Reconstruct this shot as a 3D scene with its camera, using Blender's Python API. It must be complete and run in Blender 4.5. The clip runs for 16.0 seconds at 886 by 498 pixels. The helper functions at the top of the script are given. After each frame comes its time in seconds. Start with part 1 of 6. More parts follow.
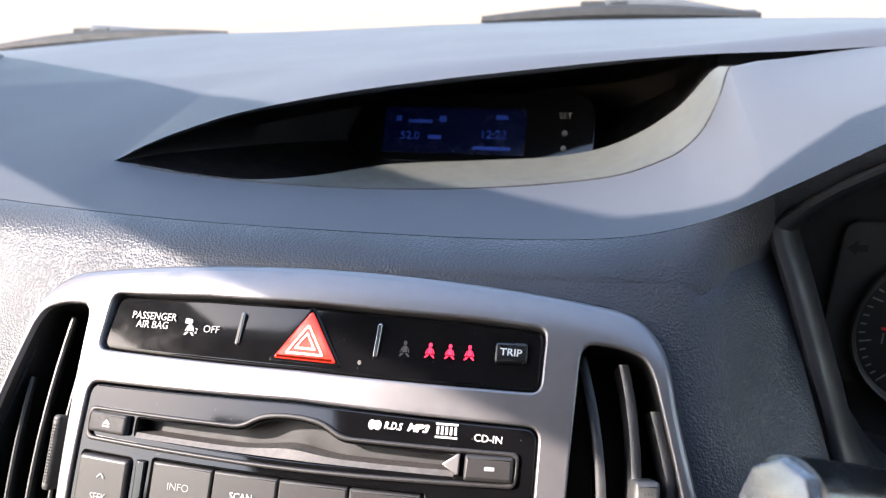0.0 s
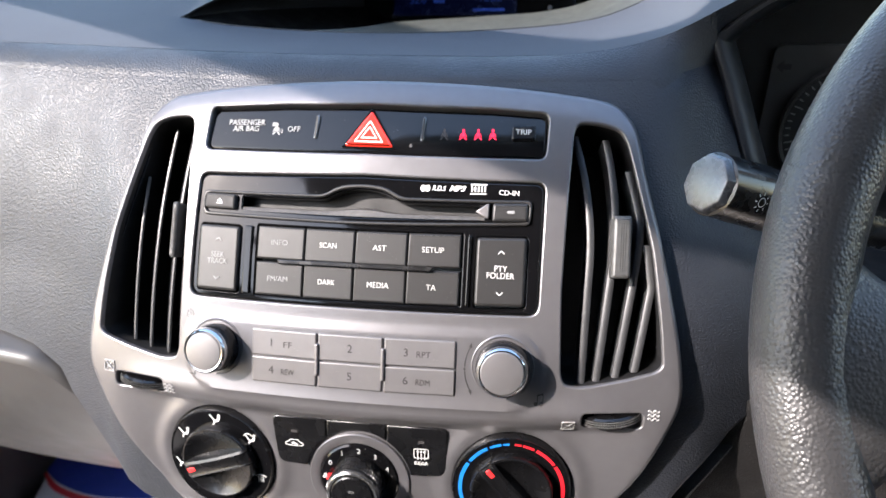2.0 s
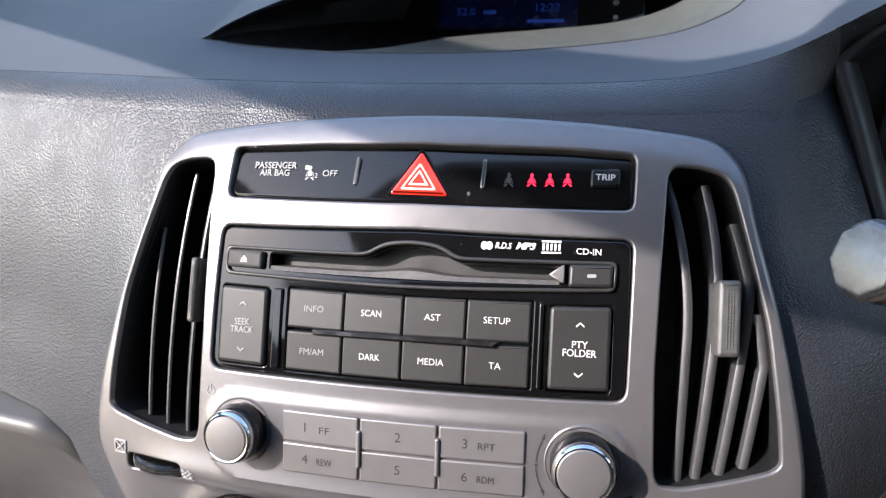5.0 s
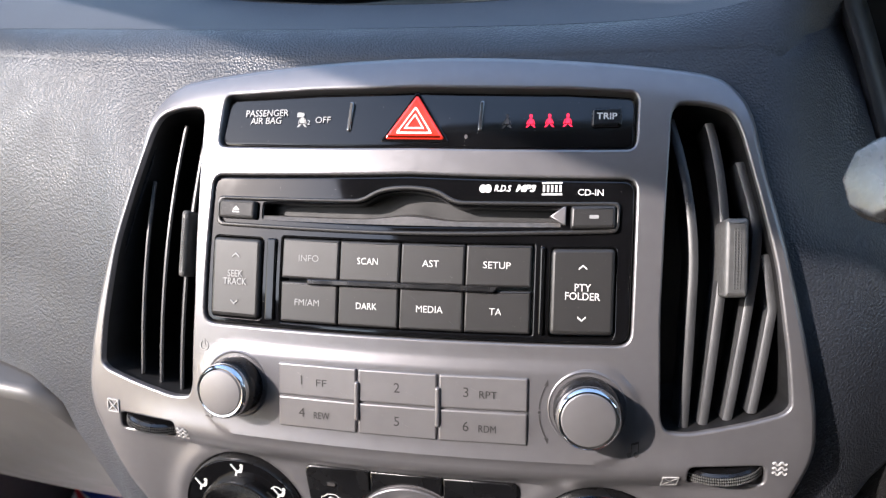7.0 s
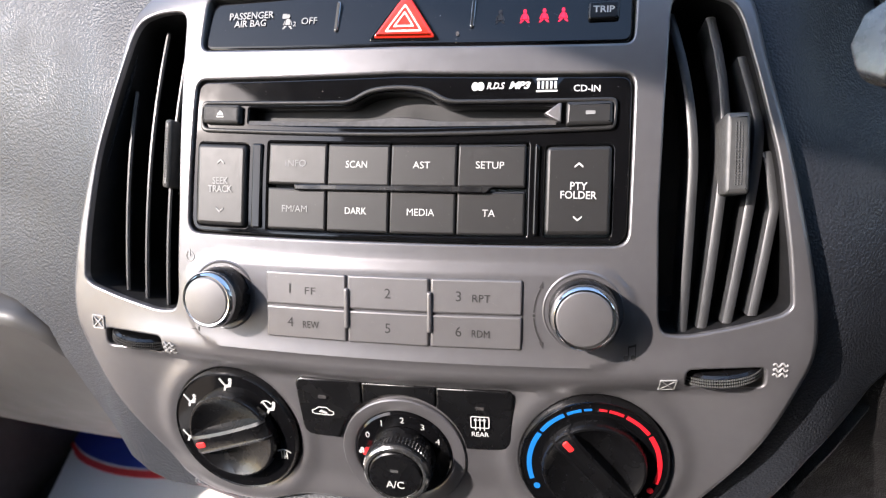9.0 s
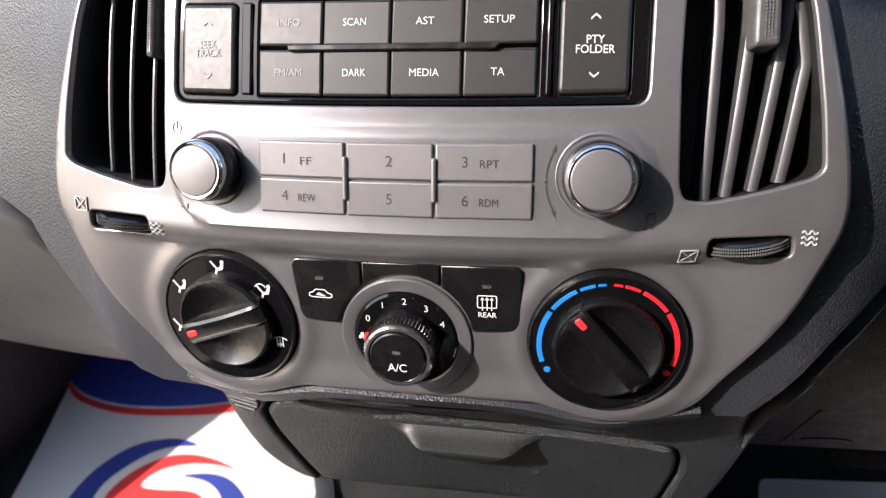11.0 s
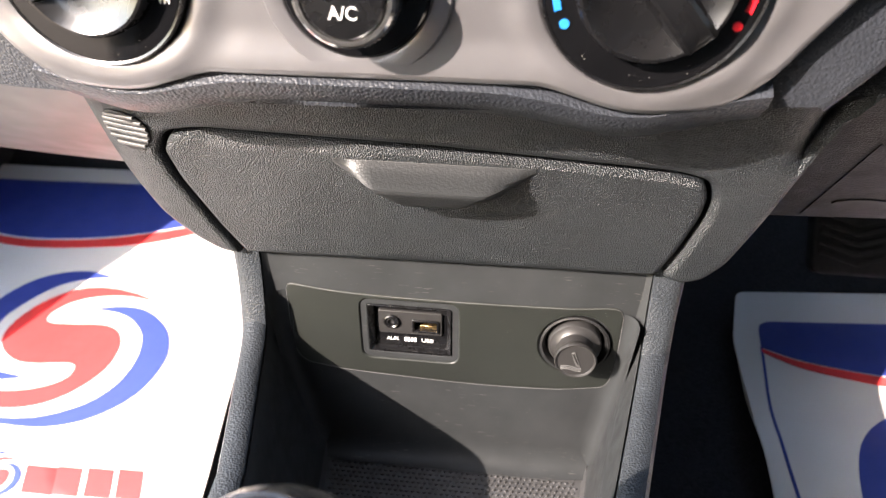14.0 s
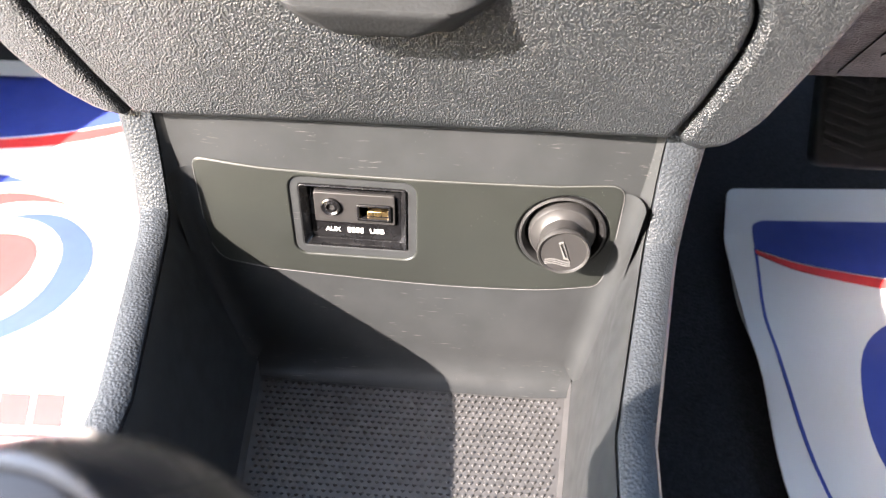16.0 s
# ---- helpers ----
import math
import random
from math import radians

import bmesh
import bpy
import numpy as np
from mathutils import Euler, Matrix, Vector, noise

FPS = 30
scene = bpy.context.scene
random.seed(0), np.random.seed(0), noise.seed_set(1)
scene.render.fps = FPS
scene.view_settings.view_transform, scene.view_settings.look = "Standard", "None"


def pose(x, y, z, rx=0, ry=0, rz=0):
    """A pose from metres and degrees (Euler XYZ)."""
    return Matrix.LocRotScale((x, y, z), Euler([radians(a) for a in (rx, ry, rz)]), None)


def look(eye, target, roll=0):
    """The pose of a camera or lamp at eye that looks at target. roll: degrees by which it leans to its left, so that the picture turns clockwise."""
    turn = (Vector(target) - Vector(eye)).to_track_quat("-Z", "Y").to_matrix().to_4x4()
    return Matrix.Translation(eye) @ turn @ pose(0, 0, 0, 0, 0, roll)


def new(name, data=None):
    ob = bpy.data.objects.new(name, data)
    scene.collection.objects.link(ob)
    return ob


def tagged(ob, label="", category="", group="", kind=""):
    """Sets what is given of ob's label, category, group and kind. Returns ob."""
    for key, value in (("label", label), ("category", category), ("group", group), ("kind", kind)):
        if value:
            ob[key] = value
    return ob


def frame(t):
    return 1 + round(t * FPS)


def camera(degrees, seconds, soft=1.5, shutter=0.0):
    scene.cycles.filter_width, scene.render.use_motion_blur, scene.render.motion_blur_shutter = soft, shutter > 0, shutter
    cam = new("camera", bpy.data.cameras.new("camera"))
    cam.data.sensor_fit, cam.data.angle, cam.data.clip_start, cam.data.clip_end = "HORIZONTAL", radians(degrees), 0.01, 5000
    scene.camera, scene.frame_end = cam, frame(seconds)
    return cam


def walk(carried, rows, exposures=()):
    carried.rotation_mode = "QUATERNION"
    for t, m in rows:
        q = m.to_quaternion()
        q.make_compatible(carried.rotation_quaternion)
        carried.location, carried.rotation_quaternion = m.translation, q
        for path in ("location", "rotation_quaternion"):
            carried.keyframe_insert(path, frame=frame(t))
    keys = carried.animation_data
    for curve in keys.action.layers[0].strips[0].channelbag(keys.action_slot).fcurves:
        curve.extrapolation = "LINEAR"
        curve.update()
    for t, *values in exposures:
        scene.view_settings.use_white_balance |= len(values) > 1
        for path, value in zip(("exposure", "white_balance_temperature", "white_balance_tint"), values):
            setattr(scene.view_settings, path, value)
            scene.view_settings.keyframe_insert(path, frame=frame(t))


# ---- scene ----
from mathutils import geometry

cam = camera(61.41, 16.0, soft=1.2)
# a small phone lens focused at arm's length
cam.data.dof.use_dof = True
cam.data.dof.focus_distance = 0.32
cam.data.dof.aperture_fstop = 14.0
PATH = [
    (0, 0.1209, 0.0399, 1.1605, 69.370, 1.090, 12.303),
    (0.5, 0.1388, -0.0496, 1.1629, 67.701, 0.875, 11.753),
    (1, 0.1349, -0.0924, 1.1732, 66.072, 0.916, 10.856),
    (1.5, 0.1249, -0.0981, 1.1597, 64.291, 1.338, 10.016),
    (2, 0.1138, -0.0911, 1.1441, 63.089, 1.797, 9.565),
    (2.5, 0.1101, -0.0755, 1.1397, 61.981, 2.090, 9.343),
    (3, 0.1013, -0.0513, 1.1346, 61.573, 2.126, 9.700),
    (3.5, 0.0872, -0.0383, 1.1427, 61.866, 2.004, 10.192),
    (3.7, 0.0876, -0.0379, 1.1456, 62.169, 2.056, 10.376),
    (5.8, 0.0830, -0.0103, 1.1348, 63.188, 3.605, 12.069),
    (6, 0.0806, -0.0132, 1.1287, 63.108, 3.428, 11.730),
    (6.5, 0.0827, -0.0158, 1.1229, 62.602, 3.673, 11.435),
    (7, 0.0856, -0.0196, 1.1199, 62.305, 3.923, 11.213),
    (7.5, 0.0887, -0.0242, 1.1180, 62.077, 4.109, 11.077),
    (8, 0.0920, -0.0244, 1.1042, 61.669, 4.196, 10.961),
    (8.5, 0.0880, -0.0267, 1.1000, 61.060, 4.194, 10.917),
    (9, 0.0874, -0.0257, 1.0861, 60.425, 4.143, 10.948),
    (9.2, 0.0883, -0.0260, 1.0834, 59.835, 4.252, 11.025),
    (11.5, 0.0807, -0.0315, 1.0298, 57.206, 3.963, 10.733),
    (12, 0.0844, -0.0362, 1.0214, 56.216, 3.866, 10.538),
    (12.5, 0.0781, -0.0343, 1.0064, 54.421, 3.428, 10.088),
    (13, 0.0692, -0.0268, 0.9835, 52.384, 2.786, 9.499),
    (13.5, 0.0666, -0.0082, 0.9536, 48.964, 1.952, 8.446),
    (14, 0.0564, 0.0081, 0.9171, 48.117, 1.109, 7.093),
    (14.5, 0.0565, 0.0253, 0.8724, 46.585, 0.342, 5.742),
    (15, 0.0521, 0.0359, 0.8536, 43.678, -0.124, 5.319),
    (15.5, 0.0512, 0.0500, 0.8475, 42.469, -0.556, 4.977),
    (16, 0.0536, 0.0539, 0.8459, 41.943, -0.583, 4.834),
]
walk(cam, [(t, pose(*p)) for t, *p in PATH], [(0, 2.85, 6650, 18), (1.2, 2.66, 6420, 15), (3.5, 2.39, 6300, 16), (9, 2.16, 6350, 16), (12.5, 2.10, 6650, 18), (13.2, 2.70, 6750, 18), (14.0, 3.54, 6850, 16), (16, 4.52, 6800, 16)])

# ---------------------------------------------------------------- light
SUN = Vector((0.62, 0.50, -0.60)).normalized()
world = bpy.data.worlds.new("sky")
scene.world = world
world.use_nodes = True
wn = world.node_tree
sky = wn.nodes.new("ShaderNodeTexSky")
sky.sky_type = "NISHITA"
sky.sun_disc = False
sky.air_density = 1.6
sky.dust_density = 1.2
sky.ozone_density = 2.0
sky.sun_elevation = radians(37)
sky.sun_rotation = math.atan2(-SUN.x, -SUN.y)
wn.links.new(sky.outputs[0], wn.nodes["Background"].inputs[0])
wn.nodes["Background"].inputs[1].default_value = 0.15
sun_data = bpy.data.lights.new("sun", "SUN")
sun_data.energy = 2.4
sun_data.angle = radians(0.55)
sun_data.color = (1.0, 0.915, 0.82)
sun_lamp = new("sun", sun_data)
sun_lamp.matrix_world = look((-6, -5, 6), Vector((-6, -5, 6)) + SUN)


# ---------------------------------------------------------------- materials
def material(name, colour, rough=0.5, metal=0.0, vary=0.12, vary_scale=60.0, grain=0.0, grain_scale=700.0, fine=0.0,
             fine_scale=2500.0, coat=0.0, spec=0.5, emit=None, dust=0.0, leather=False, rough_vary=0.08, scuff=0.0):
    m = bpy.data.materials.new(name)
    m.use_nodes = True
    nt = m.node_tree
    b = nt.nodes["Principled BSDF"]
    b.inputs["Roughness"].default_value = rough
    b.inputs["Metallic"].default_value = metal
    b.inputs["Coat Weight"].default_value = coat
    b.inputs["Coat Roughness"].default_value = 0.05
    b.inputs["Specular IOR Level"].default_value = spec
    tc = nt.nodes.new("ShaderNodeTexCoord")

    def noise_tex(scale, detail=4.0):
        n = nt.nodes.new("ShaderNodeTexNoise")
        n.inputs["Scale"].default_value = scale
        n.inputs["Detail"].default_value = detail
        nt.links.new(tc.outputs["Object"], n.inputs["Vector"])
        return n.outputs["Fac"]

    def ramp(src, lo, hi, a, z):
        r = nt.nodes.new("ShaderNodeMapRange")
        r.inputs["From Min"].default_value, r.inputs["From Max"].default_value = lo, hi
        r.inputs["To Min"].default_value, r.inputs["To Max"].default_value = a, z
        nt.links.new(src, r.inputs["Value"])
        return r.outputs["Result"]

    base = nt.nodes.new("ShaderNodeMix")
    base.data_type = "RGBA"
    c = Vector(colour)
    base.inputs["A"].default_value = (*(c * (1 - vary)), 1)
    base.inputs["B"].default_value = (*(c * (1 + vary)), 1)
    nt.links.new(ramp(noise_tex(vary_scale), 0.3, 0.7, 0, 1), base.inputs["Factor"])
    out = base.outputs["Result"]
    if dust:
        v = nt.nodes.new("ShaderNodeTexVoronoi")
        v.inputs["Scale"].default_value = 620
        nt.links.new(tc.outputs["Object"], v.inputs["Vector"])
        spot = ramp(v.outputs["Distance"], 0.07, 0.11, 1, 0)
        gate = ramp(noise_tex(150, 2), 0.60, 0.64, 0, dust)
        mul = nt.nodes.new("ShaderNodeMath")
        mul.operation = "MULTIPLY"
        nt.links.new(spot, mul.inputs[0])
        nt.links.new(gate, mul.inputs[1])
        mx = nt.nodes.new("ShaderNodeMix")
        mx.data_type = "RGBA"
        nt.links.new(mul.outputs[0], mx.inputs["Factor"])
        nt.links.new(out, mx.inputs["A"])
        mx.inputs["B"].default_value = (0.45, 0.43, 0.40, 1)
        out = mx.outputs["Result"]
    if scuff:
        # short slanting scratches gathered in patches
        mp = nt.nodes.new("ShaderNodeMapping")
        mp.inputs["Rotation"].default_value = (0.1, 0.45, 0.1)
        mp.inputs["Scale"].default_value = (110, 1400, 1400)
        nt.links.new(tc.outputs["Object"], mp.inputs["Vector"])
        sn = nt.nodes.new("ShaderNodeTexNoise")
        sn.inputs["Scale"].default_value = 1.0
        sn.inputs["Detail"].default_value = 2
        nt.links.new(mp.outputs["Vector"], sn.inputs["Vector"])
        line = ramp(sn.outputs["Fac"], 0.66, 0.74, 0, 1)
        patch = ramp(noise_tex(38, 3), 0.54, 0.66, 0, scuff)
        mul = nt.nodes.new("ShaderNodeMath")
        mul.operation = "MULTIPLY"
        nt.links.new(line, mul.inputs[0])
        nt.links.new(patch, mul.inputs[1])
        mx = nt.nodes.new("ShaderNodeMix")
        mx.data_type = "RGBA"
        nt.links.new(mul.outputs[0], mx.inputs["Factor"])
        nt.links.new(out, mx.inputs["A"])
        mx.inputs["B"].default_value = (0.30, 0.29, 0.27, 1)
        out = mx.outputs["Result"]
    nt.links.new(out, b.inputs["Base Color"])
    if rough_vary:
        nt.links.new(ramp(noise_tex(vary_scale * 1.7), 0.3, 0.7, max(rough - rough_vary, 0.02), rough + rough_vary), b.inputs["Roughness"])
    normal = None
    if grain:
        bump = nt.nodes.new("ShaderNodeBump")
        bump.inputs["Strength"].default_value = grain
        bump.inputs["Distance"].default_value = 0.0006
        if leather:
            v = nt.nodes.new("ShaderNodeTexVoronoi")
            v.inputs["Scale"].default_value = grain_scale
            nt.links.new(tc.outputs["Object"], v.inputs["Vector"])
            mixh = nt.nodes.new("ShaderNodeMath")
            mixh.operation = "MULTIPLY_ADD"
            nt.links.new(noise_tex(grain_scale * 0.5, 2), mixh.inputs[0])
            mixh.inputs[1].default_value = 0.3
            nt.links.new(ramp(v.outputs["Distance"], 0.12, 0.72, 1, 0), mixh.inputs[2])
            nt.links.new(mixh.outputs[0], bump.inputs["Height"])
        else:
            nt.links.new(ramp(noise_tex(grain_scale, 1.0), 0.36, 0.64, 0, 1), bump.inputs["Height"])
        normal = bump
    if fine:
        bump = nt.nodes.new("ShaderNodeBump")
        bump.inputs["Strength"].default_value = fine
        bump.inputs["Distance"].default_value = 0.0002
        nt.links.new(noise_tex(fine_scale, 3), bump.inputs["Height"])
        if normal:
            nt.links.new(normal.outputs[0], bump.inputs["Normal"])
        normal = bump
    if normal:
        nt.links.new(normal.outputs[0], b.inputs["Normal"])
    if emit:
        b.inputs["Emission Color"].default_value = (*emit[:3], 1)
        b.inputs["Emission Strength"].default_value = emit[3]
    return m


SILVER = material("satin silver painted plastic", (0.154, 0.150, 0.156), 0.35, 0.60, 0.03, 160, dust=0.15, rough_vary=0.03, fine=0.10, fine_scale=2600)
SILVER_KEY = material("satin silver keys", (0.168, 0.162, 0.164), 0.42, 0.58, 0.03, 160, rough_vary=0.02, fine=0.10, fine_scale=2600)
CHROME = material("polished chrome", (0.60, 0.60, 0.61), 0.17, 1.0, 0.02, rough_vary=0.05)
GLOSS = material("piano black plastic", (0.0035, 0.0035, 0.004), 0.06, vary=0.2, dust=0.5, rough_vary=0.02, spec=0.38)
KEY_BLACK = material("satin black keys", (0.016, 0.0155, 0.0155), 0.44, vary=0.04, vary_scale=220, fine=0.12, dust=0.2, spec=0.42, rough_vary=0.03)
CAP_BLACK = material("polished black cap plastic", (0.0035, 0.0035, 0.004), 0.12, vary=0.2, dust=0.3, rough_vary=0.02, spec=0.15)
KNOB_BLACK = material("black knob plastic", (0.0045, 0.0045, 0.0050), 0.26, vary=0.15, fine=0.06, dust=0.2)
POD = material("black display tunnel", (0.004, 0.004, 0.0045), 0.45, vary=0.2, spec=0.25)
DEEP = material("black recess plastic", (0.004, 0.004, 0.0045), 0.6, vary=0.2)
SLIDER = material("dusty grey slider plastic", (0.062, 0.062, 0.061), 0.45, vary=0.15, vary_scale=300, fine=0.3, dust=0.5)
VANE = material("black vane plastic", (0.045, 0.046, 0.048), 0.40, fine=0.15, dust=0.3)
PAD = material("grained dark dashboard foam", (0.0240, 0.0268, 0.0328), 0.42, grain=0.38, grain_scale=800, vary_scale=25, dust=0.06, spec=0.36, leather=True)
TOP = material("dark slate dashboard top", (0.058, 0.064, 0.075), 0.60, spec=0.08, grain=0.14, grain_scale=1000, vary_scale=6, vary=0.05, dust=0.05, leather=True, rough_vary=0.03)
HARD = material("grained hard charcoal plastic", (0.0118, 0.0143, 0.0166), 0.39, grain=0.80, grain_scale=1350, vary_scale=30, dust=0.05, spec=0.45, rough_vary=0.05, leather=True)
SMOOTH = material("smooth charcoal plastic", (0.066, 0.066, 0.065), 0.44, vary=0.12, vary_scale=45, fine=0.12, dust=0.35)
GLOVE = material("smooth grey glovebox plastic", (0.056, 0.054, 0.053), 0.45, vary=0.08, vary_scale=20, fine=0.15)
BOWL = material("matt grey pod plastic", (0.052, 0.057, 0.053), 0.6, vary=0.05, fine=0.2, dust=0.1)
LEATHER = material("black leather", (0.021, 0.0245, 0.0285), 0.44, grain=0.40, grain_scale=900, vary_scale=40, leather=True, spec=0.28)
HUB = material("grey airbag cover", (0.055, 0.054, 0.054), 0.5, grain=0.3, grain_scale=900)
CARPET = material("black carpet", (0.010, 0.010, 0.011), 0.95, grain=0.9, grain_scale=500, vary=0.3, vary_scale=200)
PAPER = material("white paper", (0.65, 0.62, 0.58), 0.7, vary=0.04, vary_scale=9, fine=0.1, fine_scale=300)
BLUE = material("navy print on paper", (0.022, 0.042, 0.24), 0.65, vary=0.08, vary_scale=30)
RED_PRINT = material("red print on paper", (0.62, 0.035, 0.035), 0.65, vary=0.06, vary_scale=30)
WHITE_INK = material("white lettering", (0.48, 0.48, 0.47), 0.6, vary=0.03)
GREY_INK = material("grey lettering", (0.22, 0.22, 0.22), 0.6, vary=0.03)
DARK_INK = material("dark grey lettering", (0.024, 0.022, 0.022), 0.6, vary=0.05)
# faint red emission put into the plastic to brighten the hazard cap
RED_PLASTIC = material("red translucent plastic with added glow", (0.62, 0.022, 0.015), 0.20, vary=0.1, emit=(1.0, 0.06, 0.02, 0.10), coat=0.5)
PINK_LINE = material("pale triangle outline", (0.85, 0.55, 0.50), 0.35, vary=0.03)
RED_MARK = material("red pointer paint", (0.80, 0.03, 0.03), 0.4, vary=0.05)
COLD = material("blue dial paint", (0.006, 0.155, 0.50), 0.5, vary=0.03)
HOT = material("red dial paint", (0.66, 0.012, 0.022), 0.5, vary=0.03)
WARN = material("lit red warning lamp", (0.5, 0.01, 0.03), 0.4, vary=0.02, emit=(1.0, 0.02, 0.06, 0.5))
WARN_OFF = material("unlit warning lamp", (0.05, 0.045, 0.045), 0.4, vary=0.02)
SCREEN = material("dim blue display", (0.003, 0.004, 0.012), 0.25, vary=0.1, emit=(0.01, 0.03, 0.30, 0.003))
LCD = material("lit blue display segments", (0.01, 0.03, 0.2), 0.4, vary=0.02, emit=(0.05, 0.16, 1.0, 0.012))
BRASS = material("brass contacts", (0.60, 0.42, 0.20), 0.3, 1.0, 0.1, 300)
DIAL_FACE = material("dark instrument face", (0.012, 0.011, 0.012), 0.5, vary=0.15)
GAUGE_GREY = material("grey instrument plate", (0.048, 0.045, 0.046), 0.5, vary=0.08, fine=0.1, spec=0.3)
RUBBER = material("black rubber", (0.009, 0.009, 0.009), 0.75, vary=0.2)
SAND = material("pale sandy gravel ground", (0.185, 0.135, 0.088), 0.9, vary=0.12, vary_scale=1.2, grain=0.5, grain_scale=30)
LINER = material("grey woven headliner", (0.16, 0.157, 0.15), 0.9, vary=0.05, grain=0.3, grain_scale=600)
BODY = material("dark grey body trim", (0.050, 0.050, 0.052), 0.5, vary=0.06, fine=0.1)
RING = material("worn dark chrome", (0.30, 0.30, 0.30), 0.16, 0.9, vary=0.3, vary_scale=500, dust=0.5)
WHEEL_HIDE = material("grained black wheel leather", (0.036, 0.0355, 0.0365), 0.36, grain=0.32, grain_scale=700, vary_scale=40, spec=0.5, leather=True)
PULL = material("smooth charcoal pull plastic", (0.0150, 0.0162, 0.0172), 0.46, grain=0.14, grain_scale=900, vary=0.06, vary_scale=40, spec=0.4, rough_vary=0.04)
KEY_WORN = material("worn matt black key", (0.028, 0.027, 0.027), 0.62, vary=0.2, vary_scale=300, fine=0.2, dust=0.3, spec=0.3)
DIMPLE = material("grey dimpled tray rubber", (0.034, 0.034, 0.035), 0.42, vary=0.15, vary_scale=120, dust=0.3, spec=0.35)
SCUFF = material("pale scuffed plastic", (0.055, 0.055, 0.054), 0.6, vary=0.3, vary_scale=900)
FRAME_BLACK = material("satin black frame plastic", (0.012, 0.0135, 0.0165), 0.45, vary=0.12, vary_scale=60, fine=0.1, dust=0.1, spec=0.35)
INSERT = material("smooth olive charcoal insert plastic", (0.0118, 0.0132, 0.0118), 0.38, vary=0.08, vary_scale=40, fine=0.15, dust=0.35, spec=0.4)
KNEE = material("dark grained knee padding", (0.012, 0.0115, 0.0115), 0.55, grain=0.4, grain_scale=1100, spec=0.25)
TRAY = material("scuffed charcoal tray plastic", (0.0205, 0.0220, 0.0230), 0.40, vary=0.12, vary_scale=60, fine=0.15, dust=0.16, scuff=0.30, spec=0.13)
SIGN_INK = material("worn pale sign ink", (0.30, 0.295, 0.29), 0.6, vary=0.1, vary_scale=500)
CAP = material("worn satin cap plastic", (0.115, 0.120, 0.130), 0.28, 0.35, vary=0.15, vary_scale=200, rough_vary=0.05)
GLASS = bpy.data.materials.new("clear glass")
GLASS.use_nodes = True
gt = GLASS.node_tree
gt.nodes.clear()
g_out, g_mix, g_clear, g_gloss = (gt.nodes.new("ShaderNode" + n) for n in ("OutputMaterial", "MixShader", "BsdfTransparent", "BsdfGlossy"))
g_clear.inputs["Color"].default_value = (0.93, 0.96, 0.95, 1)
g_gloss.inputs["Roughness"].default_value = 0.02
g_mix.inputs["Fac"].default_value = 0.05
gt.links.new(g_clear.outputs[0], g_mix.inputs[1])
gt.links.new(g_gloss.outputs[0], g_mix.inputs[2])
gt.links.new(g_mix.outputs[0], g_out.inputs[0])


# ---------------------------------------------------------------- helpers
def thing(name, label, category, group="", kind="", at=(0, 0, 0)):
    e = new(name)
    e.empty_display_size = 0.02
    e.location = at
    return tagged(e, label, category, group, kind)


def link_mesh(name, bm, mat, smooth=35.0):
    bmesh.ops.remove_doubles(bm, verts=bm.verts, dist=1e-6)
    bmesh.ops.recalc_face_normals(bm, faces=bm.faces)
    for f in bm.faces:
        f.smooth = True
    lim = radians(smooth)
    for e in bm.edges:
        e.smooth = e.smooth and not (len(e.link_faces) == 2 and e.calc_face_angle(0) > lim)
    me = bpy.data.meshes.new(name)
    bm.to_mesh(me)
    bm.free()
    me.materials.append(mat)
    return new(name, me)


def part(name, bm, mat, parent, label="", smooth=35.0):
    ob = link_mesh(name, bm, mat, smooth)
    ob.parent = parent
    off = Vector((0, 0, 0))
    p = parent
    while p:
        off += p.location
        p = p.parent
    ob.location = -off
    return tagged(ob, label) if label else ob


def solo(name, bm, mat, label, category, group="", kind="", smooth=35.0):
    return tagged(link_mesh(name, bm, mat, smooth), label, category, group, kind)


def area2(p):
    return sum(p[i - 1][0] * p[i][1] - p[i][0] * p[i - 1][1] for i in range(len(p)))


def ccw(p):
    p = [tuple(q) for q in p]
    return p if area2(p) > 0 else p[::-1]


def inset(p, d):
    """Offset a counter-clockwise outline inwards by d."""
    if not d:
        return list(p)
    out, n = [], len(p)
    for i in range(n):
        a, b, c = Vector(p[i - 1]), Vector(p[i]), Vector(p[(i + 1) % n])
        u, v = (b - a).normalized(), (c - b).normalized()
        nu, nv = Vector((-u.y, u.x)), Vector((-v.y, v.x))
        m = nu + nv
        k = max(m.dot(nu), 0.35)
        out.append(tuple(b + m * (d / k)))
    return out


def rounded(p, r, n=5):
    """Round the corners of a counter-clockwise outline; r is one radius or one for each corner."""
    out, k = [], len(p)
    for i in range(k):
        ri = r[i] if isinstance(r, (list, tuple)) else r
        a, b, c = Vector(p[i - 1]), Vector(p[i]), Vector(p[(i + 1) % k])
        u, v = (a - b), (c - b)
        t = min(ri, 0.48 * u.length, 0.48 * v.length)
        if t < 1e-6:
            out.append(tuple(b))
            continue
        s, e = b + u.normalized() * t, b + v.normalized() * t
        for j in range(n + 1):
            f = j / n
            out.append(tuple(s * (1 - f) ** 2 + b * 2 * f * (1 - f) + e * f * f))
    return out


def box2(x0, x1, z0, z1, r=0.0, n=5):
    p = [(x0, z0), (x1, z0), (x1, z1), (x0, z1)]
    return rounded(p, r, n) if r else p


